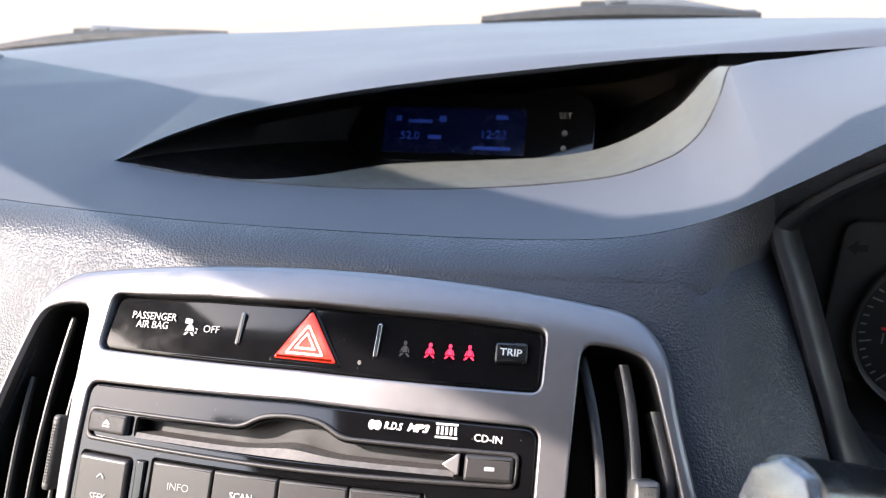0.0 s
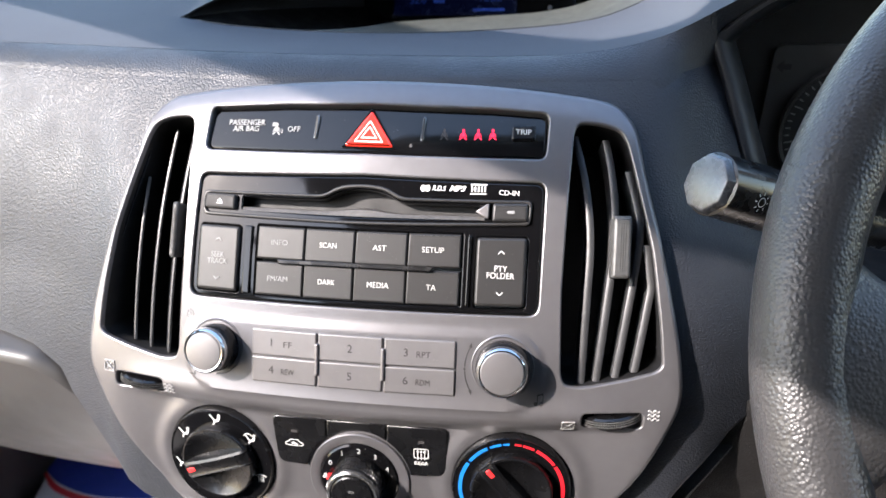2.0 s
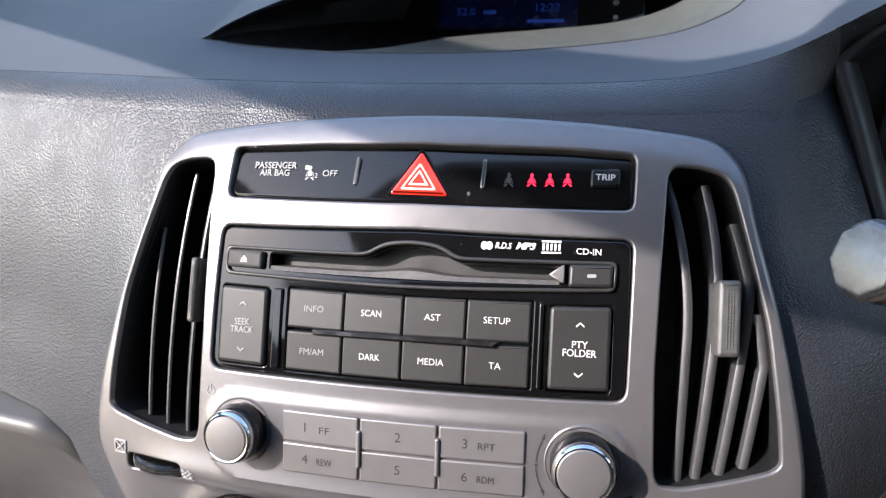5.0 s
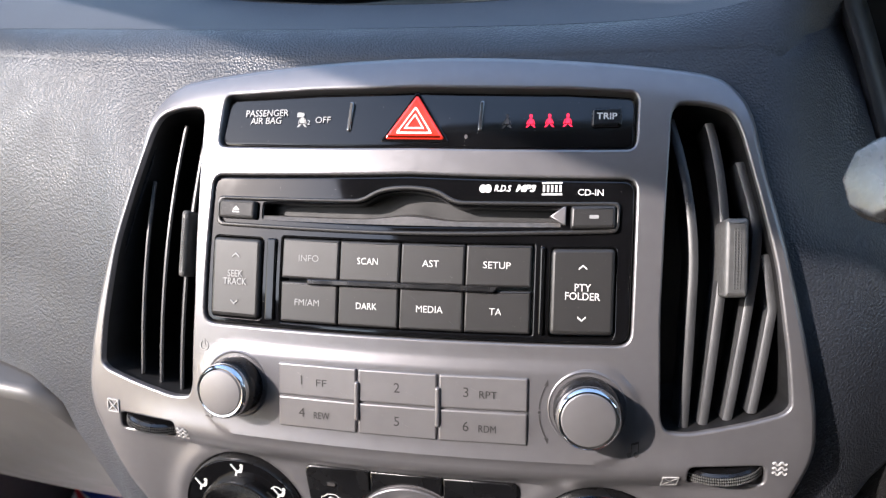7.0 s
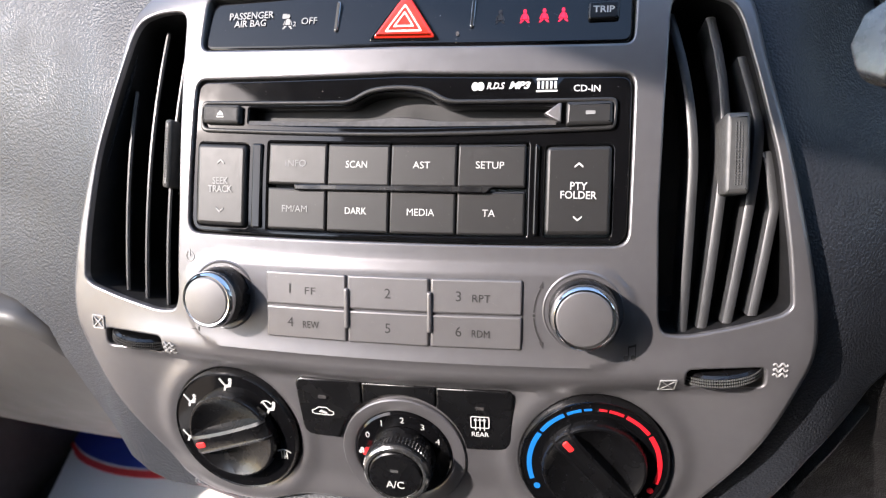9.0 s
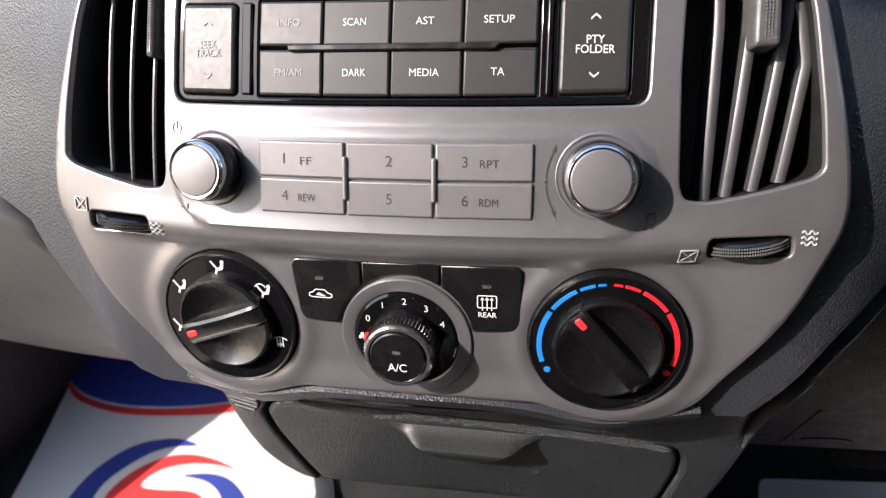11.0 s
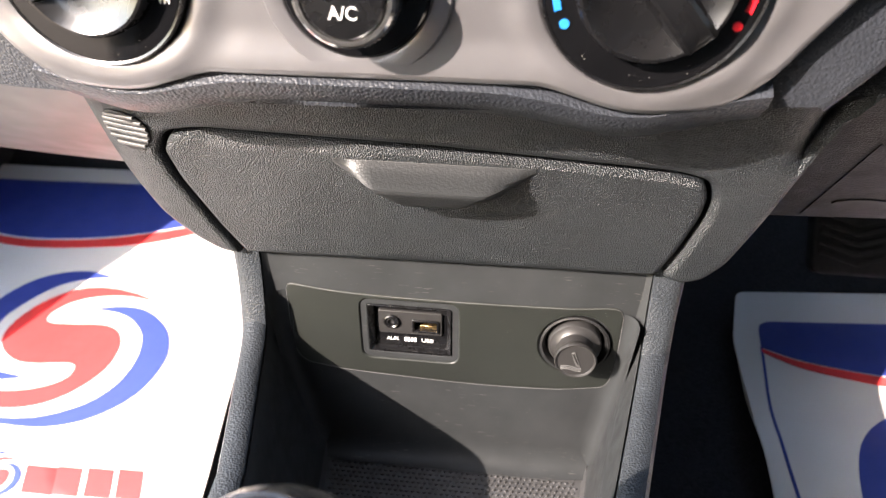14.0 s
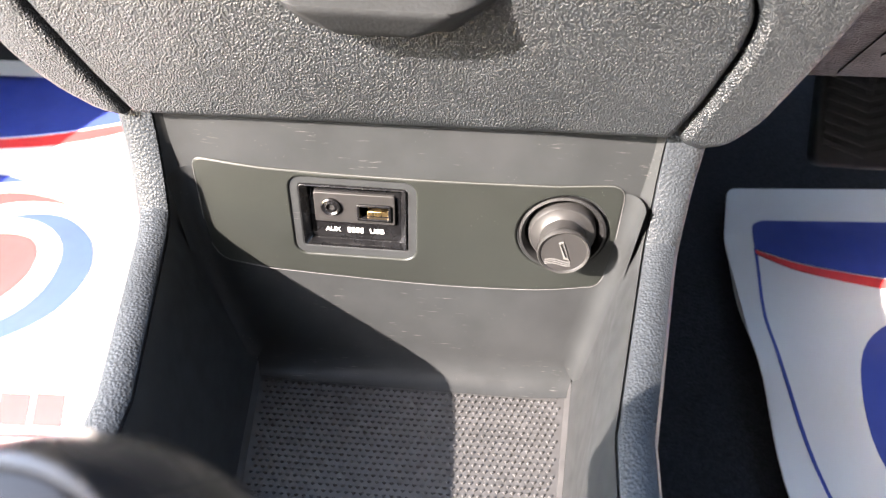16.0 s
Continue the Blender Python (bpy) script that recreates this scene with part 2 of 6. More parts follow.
def circle2(cx, cz, r, n=40):
    return [(cx + r * math.cos(2 * math.pi * i / n), cz + r * math.sin(2 * math.pi * i / n)) for i in range(n)]


def arc_band(cx, cz, r0, r1, a0, a1, n=24):
    """A band round (cx, cz) between two angles in degrees."""
    aa = [radians(a0 + (a1 - a0) * i / n) for i in range(n + 1)]
    return ccw([(cx + r1 * math.cos(a), cz + r1 * math.sin(a)) for a in aa] + [(cx + r0 * math.cos(a), cz + r0 * math.sin(a)) for a in aa[::-1]])


def resample(p, step):
    out = []
    for i in range(len(p)):
        a, b = Vector(p[i]), Vector(p[(i + 1) % len(p)])
        k = max(1, int((b - a).length / step))
        out += [tuple(a.lerp(b, j / k)) for j in range(k)]
    return out


def smooth_curve(p, n=6):
    """A closed outline through the points p."""
    out, k = [], len(p)
    for i in range(k):
        a, b, c, d = (Vector(p[(i + j - 1) % k]) for j in range(4))
        for j in range(n):
            t = j / n
            out.append(tuple(0.5 * (2 * b + (c - a) * t + (2 * a - 5 * b + 4 * c - d) * t * t + (3 * b - a - 3 * c + d) * t ** 3)))
    return out


def bow(p, n=5):
    """An open line bent through the points p."""
    out, k = [], len(p)
    for i in range(k - 1):
        a, b, c, d = (Vector(p[min(max(i + j - 1, 0), k - 1)]) for j in range(4))
        for j in range(n):
            t = j / n
            out.append(tuple(0.5 * (2 * b + (c - a) * t + (2 * a - 5 * b + 4 * c - d) * t * t + (3 * b - a - 3 * c + d) * t ** 3)))
    return out + [tuple(p[-1])]


def prism(bm, outline, f, w0, w1, bevel=0.0, seg=3, cap0=False):
    """A plate with the outline, from w0 up to w1, its upper edge rounded; f(u, v, w) gives the place."""
    o = ccw(outline)
    loops = [(0.0, w0)]
    for j in range(seg + 1 if bevel else 1):
        a = math.pi / 2 * j / seg if bevel else 0
        loops.append((bevel * (1 - math.cos(a)), w1 - bevel + bevel * math.sin(a)))
    rings = [[bm.verts.new(f(u, v, w)) for u, v in inset(o, d)] for d, w in loops]
    n = len(o)
    for a, b in zip(rings, rings[1:]):
        for i in range(n):
            bm.faces.new((a[i], a[(i + 1) % n], b[(i + 1) % n], b[i]))
    for e in bm.faces.new(rings[-1]).edges:
        e.smooth = False
    if cap0:
        bm.faces.new(rings[0][::-1])
    return bm


def inside(p, x, y):
    c = False
    for i in range(len(p)):
        (x0, y0), (x1, y1) = p[i - 1], p[i]
        if (y0 > y) != (y1 > y) and x < (x1 - x0) * (y - y0) / (y1 - y0) + x0:
            c = not c
    return c


def gap_to(p, x, y):
    a = np.array(p)
    b = np.roll(a, -1, 0)
    d = b - a
    q = np.array((x, y))
    t = np.clip(((q - a) * d).sum(1) / np.maximum((d * d).sum(1), 1e-12), 0, 1)
    return float(np.sqrt(((a + d * t[:, None] - q) ** 2).sum(1)).min())


def sheet(bm, outline, holes, f, w0, w1, bevel, grid, hole_depth=None, seg=3, hole_bevel=None):
    """A curved plate with holes: like prism, but its face follows f all over."""
    o = resample(ccw(outline), grid)
    hh = [resample(ccw(h), grid) for h in holes]
    top = inset(o, bevel)
    hb = bevel if hole_bevel is None else hole_bevel
    htop = [inset(h, -hb) for h in hh]
    pts, edges = [], []
    for loop in [top] + htop:
        s = len(pts)
        pts += [Vector(q) for q in loop]
        edges += [(s + i, s + (i + 1) % len(loop)) for i in range(len(loop))]
    nl = len(pts)
    xs, ys = [q[0] for q in o], [q[1] for q in o]
    y = min(ys) + grid * 0.5
    while y < max(ys):
        x = min(xs) + grid * 0.5
        while x < max(xs):
            if inside(top, x, y) and not any(inside(h, x, y) for h in htop):
                if all(gap_to(l, x, y) > grid * 0.4 for l in [top] + htop):
                    pts.append(Vector((x, y)))
            x += grid
        y += grid
    v2, _, faces, _, _, _ = geometry.delaunay_2d_cdt(pts, edges, [], 0, 1e-7)
    vs = [bm.verts.new(f(q.x, q.y, w1)) for q in v2]
    mine = set(vs)
    for t in faces:
        c = sum((v2[i] for i in t), Vector((0, 0))) / len(t)
        if inside(top, c.x, c.y) and not any(inside(h, c.x, c.y) for h in htop):
            bm.faces.new([vs[i] for i in t])
    if bevel:
        for e in bm.edges:
            if len(e.link_faces) == 1 and e.verts[0] in mine and e.verts[1] in mine:
                e.smooth = False
    for k, loop in enumerate([o] + hh):
        sgn, bv = (1, bevel) if k == 0 else (-1, hb)
        deep = hole_depth[k - 1] if k and isinstance(hole_depth, list) else hole_depth
        lo = w0 if k == 0 or deep is None else w1 - deep
        rings = []
        for j in range(seg, -1, -1):
            a = math.pi / 2 * j / seg
            rings.append([f(u, v, w1 - bv + bv * math.sin(a)) for u, v in inset(loop, sgn * bv * (1 - math.cos(a)))])
        rings.append([f(u, v, lo) for u, v in loop])
        rv = [[bm.verts.new(q) for q in r] for r in rings]
        n = len(loop)
        for a, b in zip(rv, rv[1:]):
            for i in range(n):
                q = bm.faces.new((a[i], a[(i + 1) % n], b[(i + 1) % n], b[i]))
                if a is rv[0] and bevel:
                    bm.edges.get((a[i], a[(i + 1) % n])).smooth = False
    return bm


def lathe(bm, profile, m, n=40, closed=True):
    """Turn a profile of (radius, height) round the third axis of m."""
    rings = []
    for r, h in profile:
        if r < 1e-6:
            rings.append([bm.verts.new(m @ Vector((0, 0, h)))])
        else:
            rings.append([bm.verts.new(m @ Vector((r * math.cos(2 * math.pi * i / n), r * math.sin(2 * math.pi * i / n), h))) for i in range(n)])
    for a, b in zip(rings, rings[1:]):
        for i in range(n):
            q = [a[i % len(a)], a[(i + 1) % len(a)], b[(i + 1) % len(b)], b[i % len(b)]]
            q = list(dict.fromkeys(q))
            if len(q) > 2:
                bm.faces.new(q)
    return bm


def loft(bm, rows, close=False):
    """A skin through rows of places, all with the same count."""
    vs = [[bm.verts.new(p) for p in r] for r in rows]
    for a, b in zip(vs, vs[1:]):
        n = len(a)
        for i in range(n if close else n - 1):
            q = list(dict.fromkeys((a[i], a[(i + 1) % n], b[(i + 1) % n], b[i])))
            if len(q) > 2:
                bm.faces.new(q)
    return bm


def tube(bm, path, radius, n=12, flat=1.0, caps=True):
    """A round bar along a path; radius is one number or one for each place."""
    rows, k = [], len(path)
    up = Vector((0, 0, 1))
    for i, p in enumerate(path):
        d = (Vector(path[min(i + 1, k - 1)]) - Vector(path[max(i - 1, 0)])).normalized()
        s = d.cross(up)
        s = s.normalized() if s.length > 1e-4 else Vector((1, 0, 0))
        t = s.cross(d)
        r = radius[i] if isinstance(radius, (list, tuple)) else radius
        rows.append([Vector(p) + (s * math.cos(a) + t * (math.sin(a) * flat)) * r for a in (2 * math.pi * j / n for j in range(n))])
    loft(bm, rows, True)
    if caps:
        bm.verts.ensure_lookup_table()
        total = len(bm.verts)
        bm.faces.new([bm.verts[total - n + j] for j in range(n)])
        bm.faces.new([bm.verts[total - n * k + j] for j in range(n)][::-1])
    return bm


def block(bm, x0, x1, y0, y1, z0, z1, bevel=0.0):
    before = set(bm.verts)
    bmesh.ops.create_cube(bm, size=1)
    mine = [v for v in bm.verts if v not in before]
    for v in mine:
        v.co = Vector(((x0 + x1) / 2 + v.co.x * (x1 - x0), (y0 + y1) / 2 + v.co.y * (y1 - y0), (z0 + z1) / 2 + v.co.z * (z1 - z0)))
    if bevel:
        es = [e for e in bm.edges if e.verts[0] in mine and e.verts[1] in mine]
        bmesh.ops.bevel(bm, geom=es, offset=bevel, segments=3, affect="EDGES", profile=0.5)
    return bm


def letters(bm, text, size, m, width=None, bold=0.0, shear=0.0, space=1.0):
    """Built-in lettering, centred on the first two axes of m."""
    cu = bpy.data.curves.new("t", "FONT")
    cu.body, cu.size, cu.align_x, cu.align_y = text, size, "CENTER", "CENTER"
    cu.resolution_u, cu.offset, cu.shear, cu.space_character, cu.space_line = 3, bold, shear, space, 0.82
    ob = new("t", cu)
    me = bpy.data.meshes.new_from_object(ob.evaluated_get(bpy.context.evaluated_depsgraph_get()))
    bpy.data.objects.remove(ob)
    bpy.data.curves.remove(cu)
    xs = [v.co.x for v in me.vertices]
    k = width / (max(xs) - min(xs)) if width and xs else 1.0
    vs = [bm.verts.new(m @ Vector((v.co.x * k, v.co.y, v.co.z))) for v in me.vertices]
    for p in me.polygons:
        try:
            bm.faces.new([vs[i] for i in p.vertices])
        except ValueError:
            pass
    bpy.data.meshes.remove(me)
    return bm


# the face of the centre stack: a leaning, slightly barrelled surface
def stack_y(x, z):
    return 0.227 + 0.22 * (z - 0.85) + 1.8 * (z - 0.85) ** 2 + 0.4 * x * x


def stack_n(x, z):
    return Vector((0.8 * x, -1.0, 0.22 + 3.6 * (z - 0.85))).normalized()


def fs(x, z, h=0.0):
    return Vector((x, stack_y(x, z), z)) + stack_n(x, z) * h


def on_stack(x, z, h=0.0):
    """A frame on the stack's face: right, up along the face, out."""
    n = stack_n(x, z)
    t = Vector((1, 0, 0))
    t = (t - n * t.dot(n)).normalized()
    u = n.cross(t)
    return Matrix.Translation(fs(x, z, h)) @ Matrix((t, u, n)).transposed().to_4x4()


def local(m):
    return lambda u, v, w: m @ Vector((u, v, w))


def fplate(name, outline, h0, h1, bevel, mat, parent, label=""):
    bm = bmesh.new()
    prism(bm, outline, fs, h0, h1, bevel)
    return part(name, bm, mat, parent, label)


def ftext(name, text, x, z, size, mat, parent, h, width=None, bold=0.0, shear=0.0):
    bm = bmesh.new()
    letters(bm, text, size, on_stack(x, z, h), width, bold, shear)
    return part(name, bm, mat, parent)


# ---------------------------------------------------------------- setting
def ground_sheet():
    bm = bmesh.new()
    vs = [bm.verts.new(p) for p in ((-900, -900, 0), (900, -900, 0), (900, 900, 0), (-900, 900, 0))]
    bm.faces.new(vs)
    solo("ground", bm, SAND, "pale sandy gravel ground outside the car", "ground", kind="structure")


def floor_z(x, y):
    s = min(max((x - 0.02) / 0.16, 0), 1)
    right = 0.317 + 0.15 * y
    left = 0.295
    toe = max(0.0, y - 0.83) * 0.9
    return left + (right - left) * s * s * (3 - 2 * s) + toe


def car_floor():
    bm = bmesh.new()
    xs = [-0.72 + 1.46 * i / 60 for i in range(61)]
    ys = [-1.3 + 2.5 * i / 50 for i in range(51)]
    loft(bm, [[Vector((x, y, floor_z(x, y))) for x in xs] for y in ys])
    solo("floor", bm, CARPET, "black carpet on the car floor", "carpet", kind="structure")


def shell():
    """Body round the cabin, mostly unseen, its edges and openings set to shape the light. The near-side door stands
    open, so its aperture is a hole.
    """
    side = thing("wall_left", "dark grey trimmed body side with an open door aperture", "car body", kind="structure")
    bm = bmesh.new()
    ap = [(-0.62, 0.40), (0.10, 0.40), (0.22, 0.425), (0.32, 0.475), (0.41, 0.525), (0.47, 0.58), (0.52, 0.68), (0.55, 0.80), (0.56, 0.93)]
    prism(bm, [(-1.4, 0.05), (1.3, 0.05), (1.3, 1.02), (0.66, 1.02)] + [(0.58, 0.97)] + ap[::-1] + [(-0.62, 1.38), (-1.4, 1.38)],
          lambda u, v, w: Vector((-0.74 + w, u, v)), 0.0, 0.05, 0.0, cap0=True)
    part("door_frame", bm, BODY, side)
    bm = bmesh.new()
    # pillar out of view, its slant and width fitted to both edges of its shadow
    a, b, shift, thick = Vector((-0.43, -0.201, 1.545)), Vector((-0.668, 0.957, 0.885)), Vector((0.028, 0.065, 0.083)), Vector((-0.02, -0.02, 0.02))
    rows = []
    for p in (a, b):
        rows.append([p, p + shift * 0.98, p + shift * 0.98 + thick, p + thick])
    loft(bm, rows, True)
    bm.verts.ensure_lookup_table()
    bm.faces.new([bm.verts[i] for i in (0, 1, 2, 3)])
    bm.faces.new([bm.verts[i] for i in (7, 6, 5, 4)])
    part("unseen_pillar", bm, LINER, side)
    right = thing("wall_right", "unseen dark grey body side with an opening sized for fill light", "car body", kind="structure")
    # side out of view; opening height picked for the light it lets onto the mat
    bm = bmesh.new()
    prism(bm, [(-1.4, 0.05), (1.3, 0.05), (1.3, 1.02), (0.66, 1.02), (0.58, 0.97), (-0.06, 0.97), (-0.06, 1.44), (-1.4, 1.44)],
          lambda u, v, w: Vector((0.80 + w, u, v)), 0.0, 0.05, 0.0, cap0=True)
    part("door_frame", bm, BODY, right)
    bm = bmesh.new()
    loft(bm, [[Vector((s, o, 1.40 + q)) for s, o, q in ((0.52, 0, 0), (0.52, 0.06, 0.05), (0.58, 0.06, 0.05), (0.58, 0, 0))],
              [Vector((s + 0.2, 0.77 + o, 0.92 + q)) for s, o, q in ((0.52, 0, 0), (0.52, 0.06, 0.05), (0.58, 0.06, 0.05), (0.58, 0, 0))]], True)
    part("unseen_pillar", bm, LINER, right)
    bm = bmesh.new()
    # roof out of view; notches and front edge placed to cast the shadow lines
    plan = [(-0.498, -0.0148), (-0.382, -0.0915), (-0.34, -0.117), (-0.299, -0.129), (-0.299, -0.250), (-0.270, -0.284), (-0.235, -0.330), (-0.235, -0.45), (-0.55, -0.45), (-0.55, -1.5), (0.80, -1.5), (0.80, 0.08), (0.62, 0.11), (0.20, 0.13), (-0.08, 0.12), (-0.17, 0.09), (-0.25, 0.03), (-0.45, 0.03)]
    sheet(bm, ccw(plan), [], lambda u, v, w: Vector((u, v, 1.45 - w)), -0.03, 0.0, 0.004, 0.12)
    solo("shade_roof", bm, LINER, "unseen grey headliner sheet with edges cut to cast the dashboard shadows", "headliner", kind="structure")
    bm = bmesh.new()
    block(bm, -0.74, 0.84, -1.52, -1.46, 0.05, 1.45)
    solo("wall_back", bm, SMOOTH, "charcoal rear wall of the cabin", "car body", kind="structure")
    bm = bmesh.new()
    block(bm, -0.74, 0.84, 1.16, 1.22, 0.05, 1.03)
    solo("wall_front", bm, SMOOTH, "charcoal bulkhead ahead of the footwells", "car body", kind="structure")
    win = thing("window_1", "clear raked car windscreen", "windscreen", kind="structure")
    bm = bmesh.new()
    loft(bm, [[Vector((0.03 + s * (0.53 + 0.15 * f), 0.06 + 1.02 * f - 0.06 * s * s, 1.44 - 0.365 * f - 0.02 * s * s)) for s in [j / 6 - 1 for j in range(13)]] for f in [i / 10 for i in range(11)]])
    pane = part("pane", bm, GLASS, win)
    pane.visible_shadow = False


def wiper(name, x0, x1, y0, y1, z0, z1, spindle):
    w = thing(name, "black wiper blade parked along the windscreen base", "wiper", "windscreen wipers")
    a, b = Vector((x0, y0, z0)), Vector((x1, y1, z1))
    bm = bmesh.new()
    n = 14
    pts = [a.lerp(b, i / n) + Vector((0, 0, 0.006 * math.sin(math.pi * i / n))) for i in range(n + 1)]
    tube(bm, pts, [0.006 + 0.006 * math.sin(math.pi * i / n) for i in range(n + 1)], 8)
    part("blade", bm, RUBBER, w)
    mid = a.lerp(b, 0.45) + Vector((0, 0.01, 0.018))
    bm = bmesh.new()
    block(bm, mid.x - 0.03, mid.x + 0.03, mid.y - 0.008, mid.y + 0.008, mid.z - 0.012, mid.z + 0.004, 0.003)
    part("clip", bm, RUBBER, w)
    bm = bmesh.new()
    c = Vector((spindle, y1 + 0.02, z0 - 0.005))
    tube(bm, [mid, mid.lerp(c, 0.5) + Vector((0, 0, 0.006)), c], [0.009, 0.012, 0.013], 10)
    part("arm", bm, SMOOTH, w)
    bm = bmesh.new()
    lathe(bm, [(0.0, 0.016), (0.008, 0.015), (0.012, 0.008), (0.012, -0.03), (0, -0.03)], Matrix.Translation(c), 20)
    part("spindle_cap", bm, SMOOTH, w)


# ---------------------------------------------------------------- silver stack trim
X0 = 0.004
HALF = [(0.0, 1.0325), (0.04, 1.0315), (0.08, 1.0288), (0.115, 1.0245), (0.130, 1.021), (0.1385, 1.0150), (0.1435, 1.0065), (0.150, 0.9906), (0.1590, 0.9617), (0.1655, 0.9364), (0.1705, 0.9145), (0.1735, 0.896),
        (0.1735, 0.882), (0.1690, 0.8690), (0.1560, 0.8430), (0.1390, 0.8180), (0.1255, 0.8000), (0.1120, 0.7895), (0.0960, 0.7870), (0.0800, 0.7880), (0.0660, 0.7925), (0.0550, 0.7958), (0.044, 0.7962), (0.0, 0.7968)]
HALF = [(x * 1.010 + (0.0015 if z > 1.0 and x > 0.1 else 0.0), z + (0.0036 if z > 1.0 else 0.0)) for x, z in HALF]
OUT = [(X0 + x, z) for x, z in HALF] + [(X0 - x, z) for x, z in HALF[-2:0:-1]]
RIM = smooth_curve(OUT, 3)
VENT_R = [(0.1125, 1.0150), (0.1275, 1.0140), (0.1375, 1.0110), (0.1415, 1.0050), (0.1490, 0.9825), (0.1570, 0.9556), (0.1630, 0.9192), (0.1648, 0.9015), (0.1610, 0.8985), (0.1450, 0.8945), (0.1225, 0.8905), (0.1130, 0.8915), (0.1110, 0.8970), (0.1095, 0.9371), (0.1105, 0.9752)]
VX = 0.003
PANEL = [(-0.0995, 0.9992), (0.0, 1.0000), (0.1005, 0.9985), (0.1012, 1.0190), (0.0700, 1.0212), (0.0, 1.0230), (-0.0500, 1.0222), (-0.0985, 1.0198)]
RADIO = [(-0.1010, 0.9262), (0.0, 0.9262), (0.1005, 0.9258), (0.1012, 0.9878), (0.0, 0.9900), (-0.1000, 0.9876)]
DIALS = ((-0.0852, 0.8312), (0.0896, 0.8302))
AC = (0.0010, 0.8276)


# ---------------------------------------------------------------- dashboard
def curve_at(x, knots):
    """Smooth interpolation of y, z over x."""
    xs = [k[0] for k in knots]
    i = min(max(int(np.searchsorted(xs, x)) - 1, 0), len(xs) - 2)
    h = xs[i + 1] - xs[i]
    t = min(max((x - xs[i]) / h, 0), 1)
    r = []
    for c in (1, 2):
        slope = []
        for k in (i, i + 1):
            lo, hi = max(k - 1, 0), min(k + 1, len(xs) - 1)
            slope.append((knots[hi][c] - knots[lo][c]) / (xs[hi] - xs[lo]) * h)
        p, q = knots[i][c], knots[i + 1][c]
        r.append(p * (2 * t ** 3 - 3 * t * t + 1) + slope[0] * (t ** 3 - 2 * t * t + t) + q * (3 * t * t - 2 * t ** 3) + slope[1] * (t ** 3 - t * t))
    return Vector((x, r[0], r[1]))


CREASE = [(-0.75, 0.58, 1.020), (-0.40, 0.420, 1.042), (-0.20, 0.372, 1.046), (-0.09, 0.357, 1.0455), (0.0, 0.356, 1.0445), (0.08, 0.360, 1.0436), (0.13, 0.362, 1.0466), (0.165, 0.365, 1.0550), (0.1978, 0.366, 1.0715), (0.2309, 0.367, 1.0905),
          (0.26, 0.367, 1.1060), (0.30, 0.366, 1.1240), (0.37, 0.365, 1.1380), (0.46, 0.375, 1.1300), (0.60, 0.42, 1.100), (0.75, 0.50, 1.070)]


def crease(x):
    return curve_at(x, CREASE)


LOW = [(-0.75, 0.62, 1.045), (-0.40, 0.50, 1.0555), (-0.26, 0.455, 1.0565), (-0.21, 0.440, 1.0560), (-0.172, 0.431, 1.0548), (-0.1456, 0.430, 1.0503), (-0.1234, 0.430, 1.0480), (-0.0871, 0.430, 1.0453), (-0.0412, 0.430, 1.0437), (0.0045, 0.4353, 1.0425),
       (0.052, 0.4446, 1.0425), (0.0988, 0.4625, 1.0428), (0.1303, 0.470, 1.0467), (0.1525, 0.482, 1.0525), (0.1650, 0.490, 1.0580), (0.1770, 0.499, 1.0698), (0.1850, 0.508, 1.0870), (0.192, 0.530, 1.1010), (0.22, 0.556, 1.1020), (0.25, 0.575, 1.1040), (0.30, 0.596, 1.1078), (0.40, 0.62, 1.109), (0.75, 0.71, 1.092)]
UP = [(-0.75, 0.62, 1.045), (-0.40, 0.50, 1.0555), (-0.26, 0.455, 1.0565), (-0.21, 0.440, 1.0560), (-0.172, 0.431, 1.0548), (-0.1577, 0.440, 1.0615), (-0.1355, 0.450, 1.0698), (-0.1035, 0.465, 1.0789), (-0.044, 0.485, 1.0888), (0.019, 0.505, 1.0954), (0.075, 0.525, 1.0996),
      (0.135, 0.545, 1.1036), (0.1875, 0.56, 1.1057), (0.2413, 0.575, 1.1060), (0.30, 0.592, 1.1078), (0.40, 0.62, 1.109), (0.75, 0.71, 1.092)]
CROWN = [(-0.75, 0.70, 1.056), (-0.40, 0.60, 1.0721), (-0.33, 0.60, 1.0758), (-0.262, 0.60, 1.0793), (-0.20, 0.592, 1.0840), (-0.1255, 0.585, 1.0905), (0.005, 0.57, 1.1009), (0.089, 0.58, 1.1044), (0.1658, 0.60, 1.1071), (0.2405, 0.61, 1.1131), (0.30, 0.62, 1.1170), (0.40, 0.65, 1.117), (0.75, 0.74, 1.097)]
FAR = [(-0.754, 0.985, 1.060), (-0.475, 1.0, 1.0805), (-0.276, 1.0, 1.0865), (-0.078, 1.0, 1.0940), (0.13, 1.0, 1.0990), (0.41, 1.0, 1.0980), (0.754, 0.985, 1.080)]
BASE = [(-0.172, 0.4312, 1.0545), (-0.161, 0.4345, 1.0523), (-0.1176, 0.4360, 1.0462), (-0.085, 0.4420, 1.0432), (-0.0567, 0.4720, 1.0390), (-0.0235, 0.515, 1.0364), (0.0376, 0.530, 1.0376), (0.094, 0.540, 1.0406), (0.1306, 0.545, 1.0502), (0.1648, 0.545, 1.0734), (0.1841, 0.540, 1.0985), (0.192, 0.5305, 1.1012)]
X_TIP, X_END = -0.172, 0.192


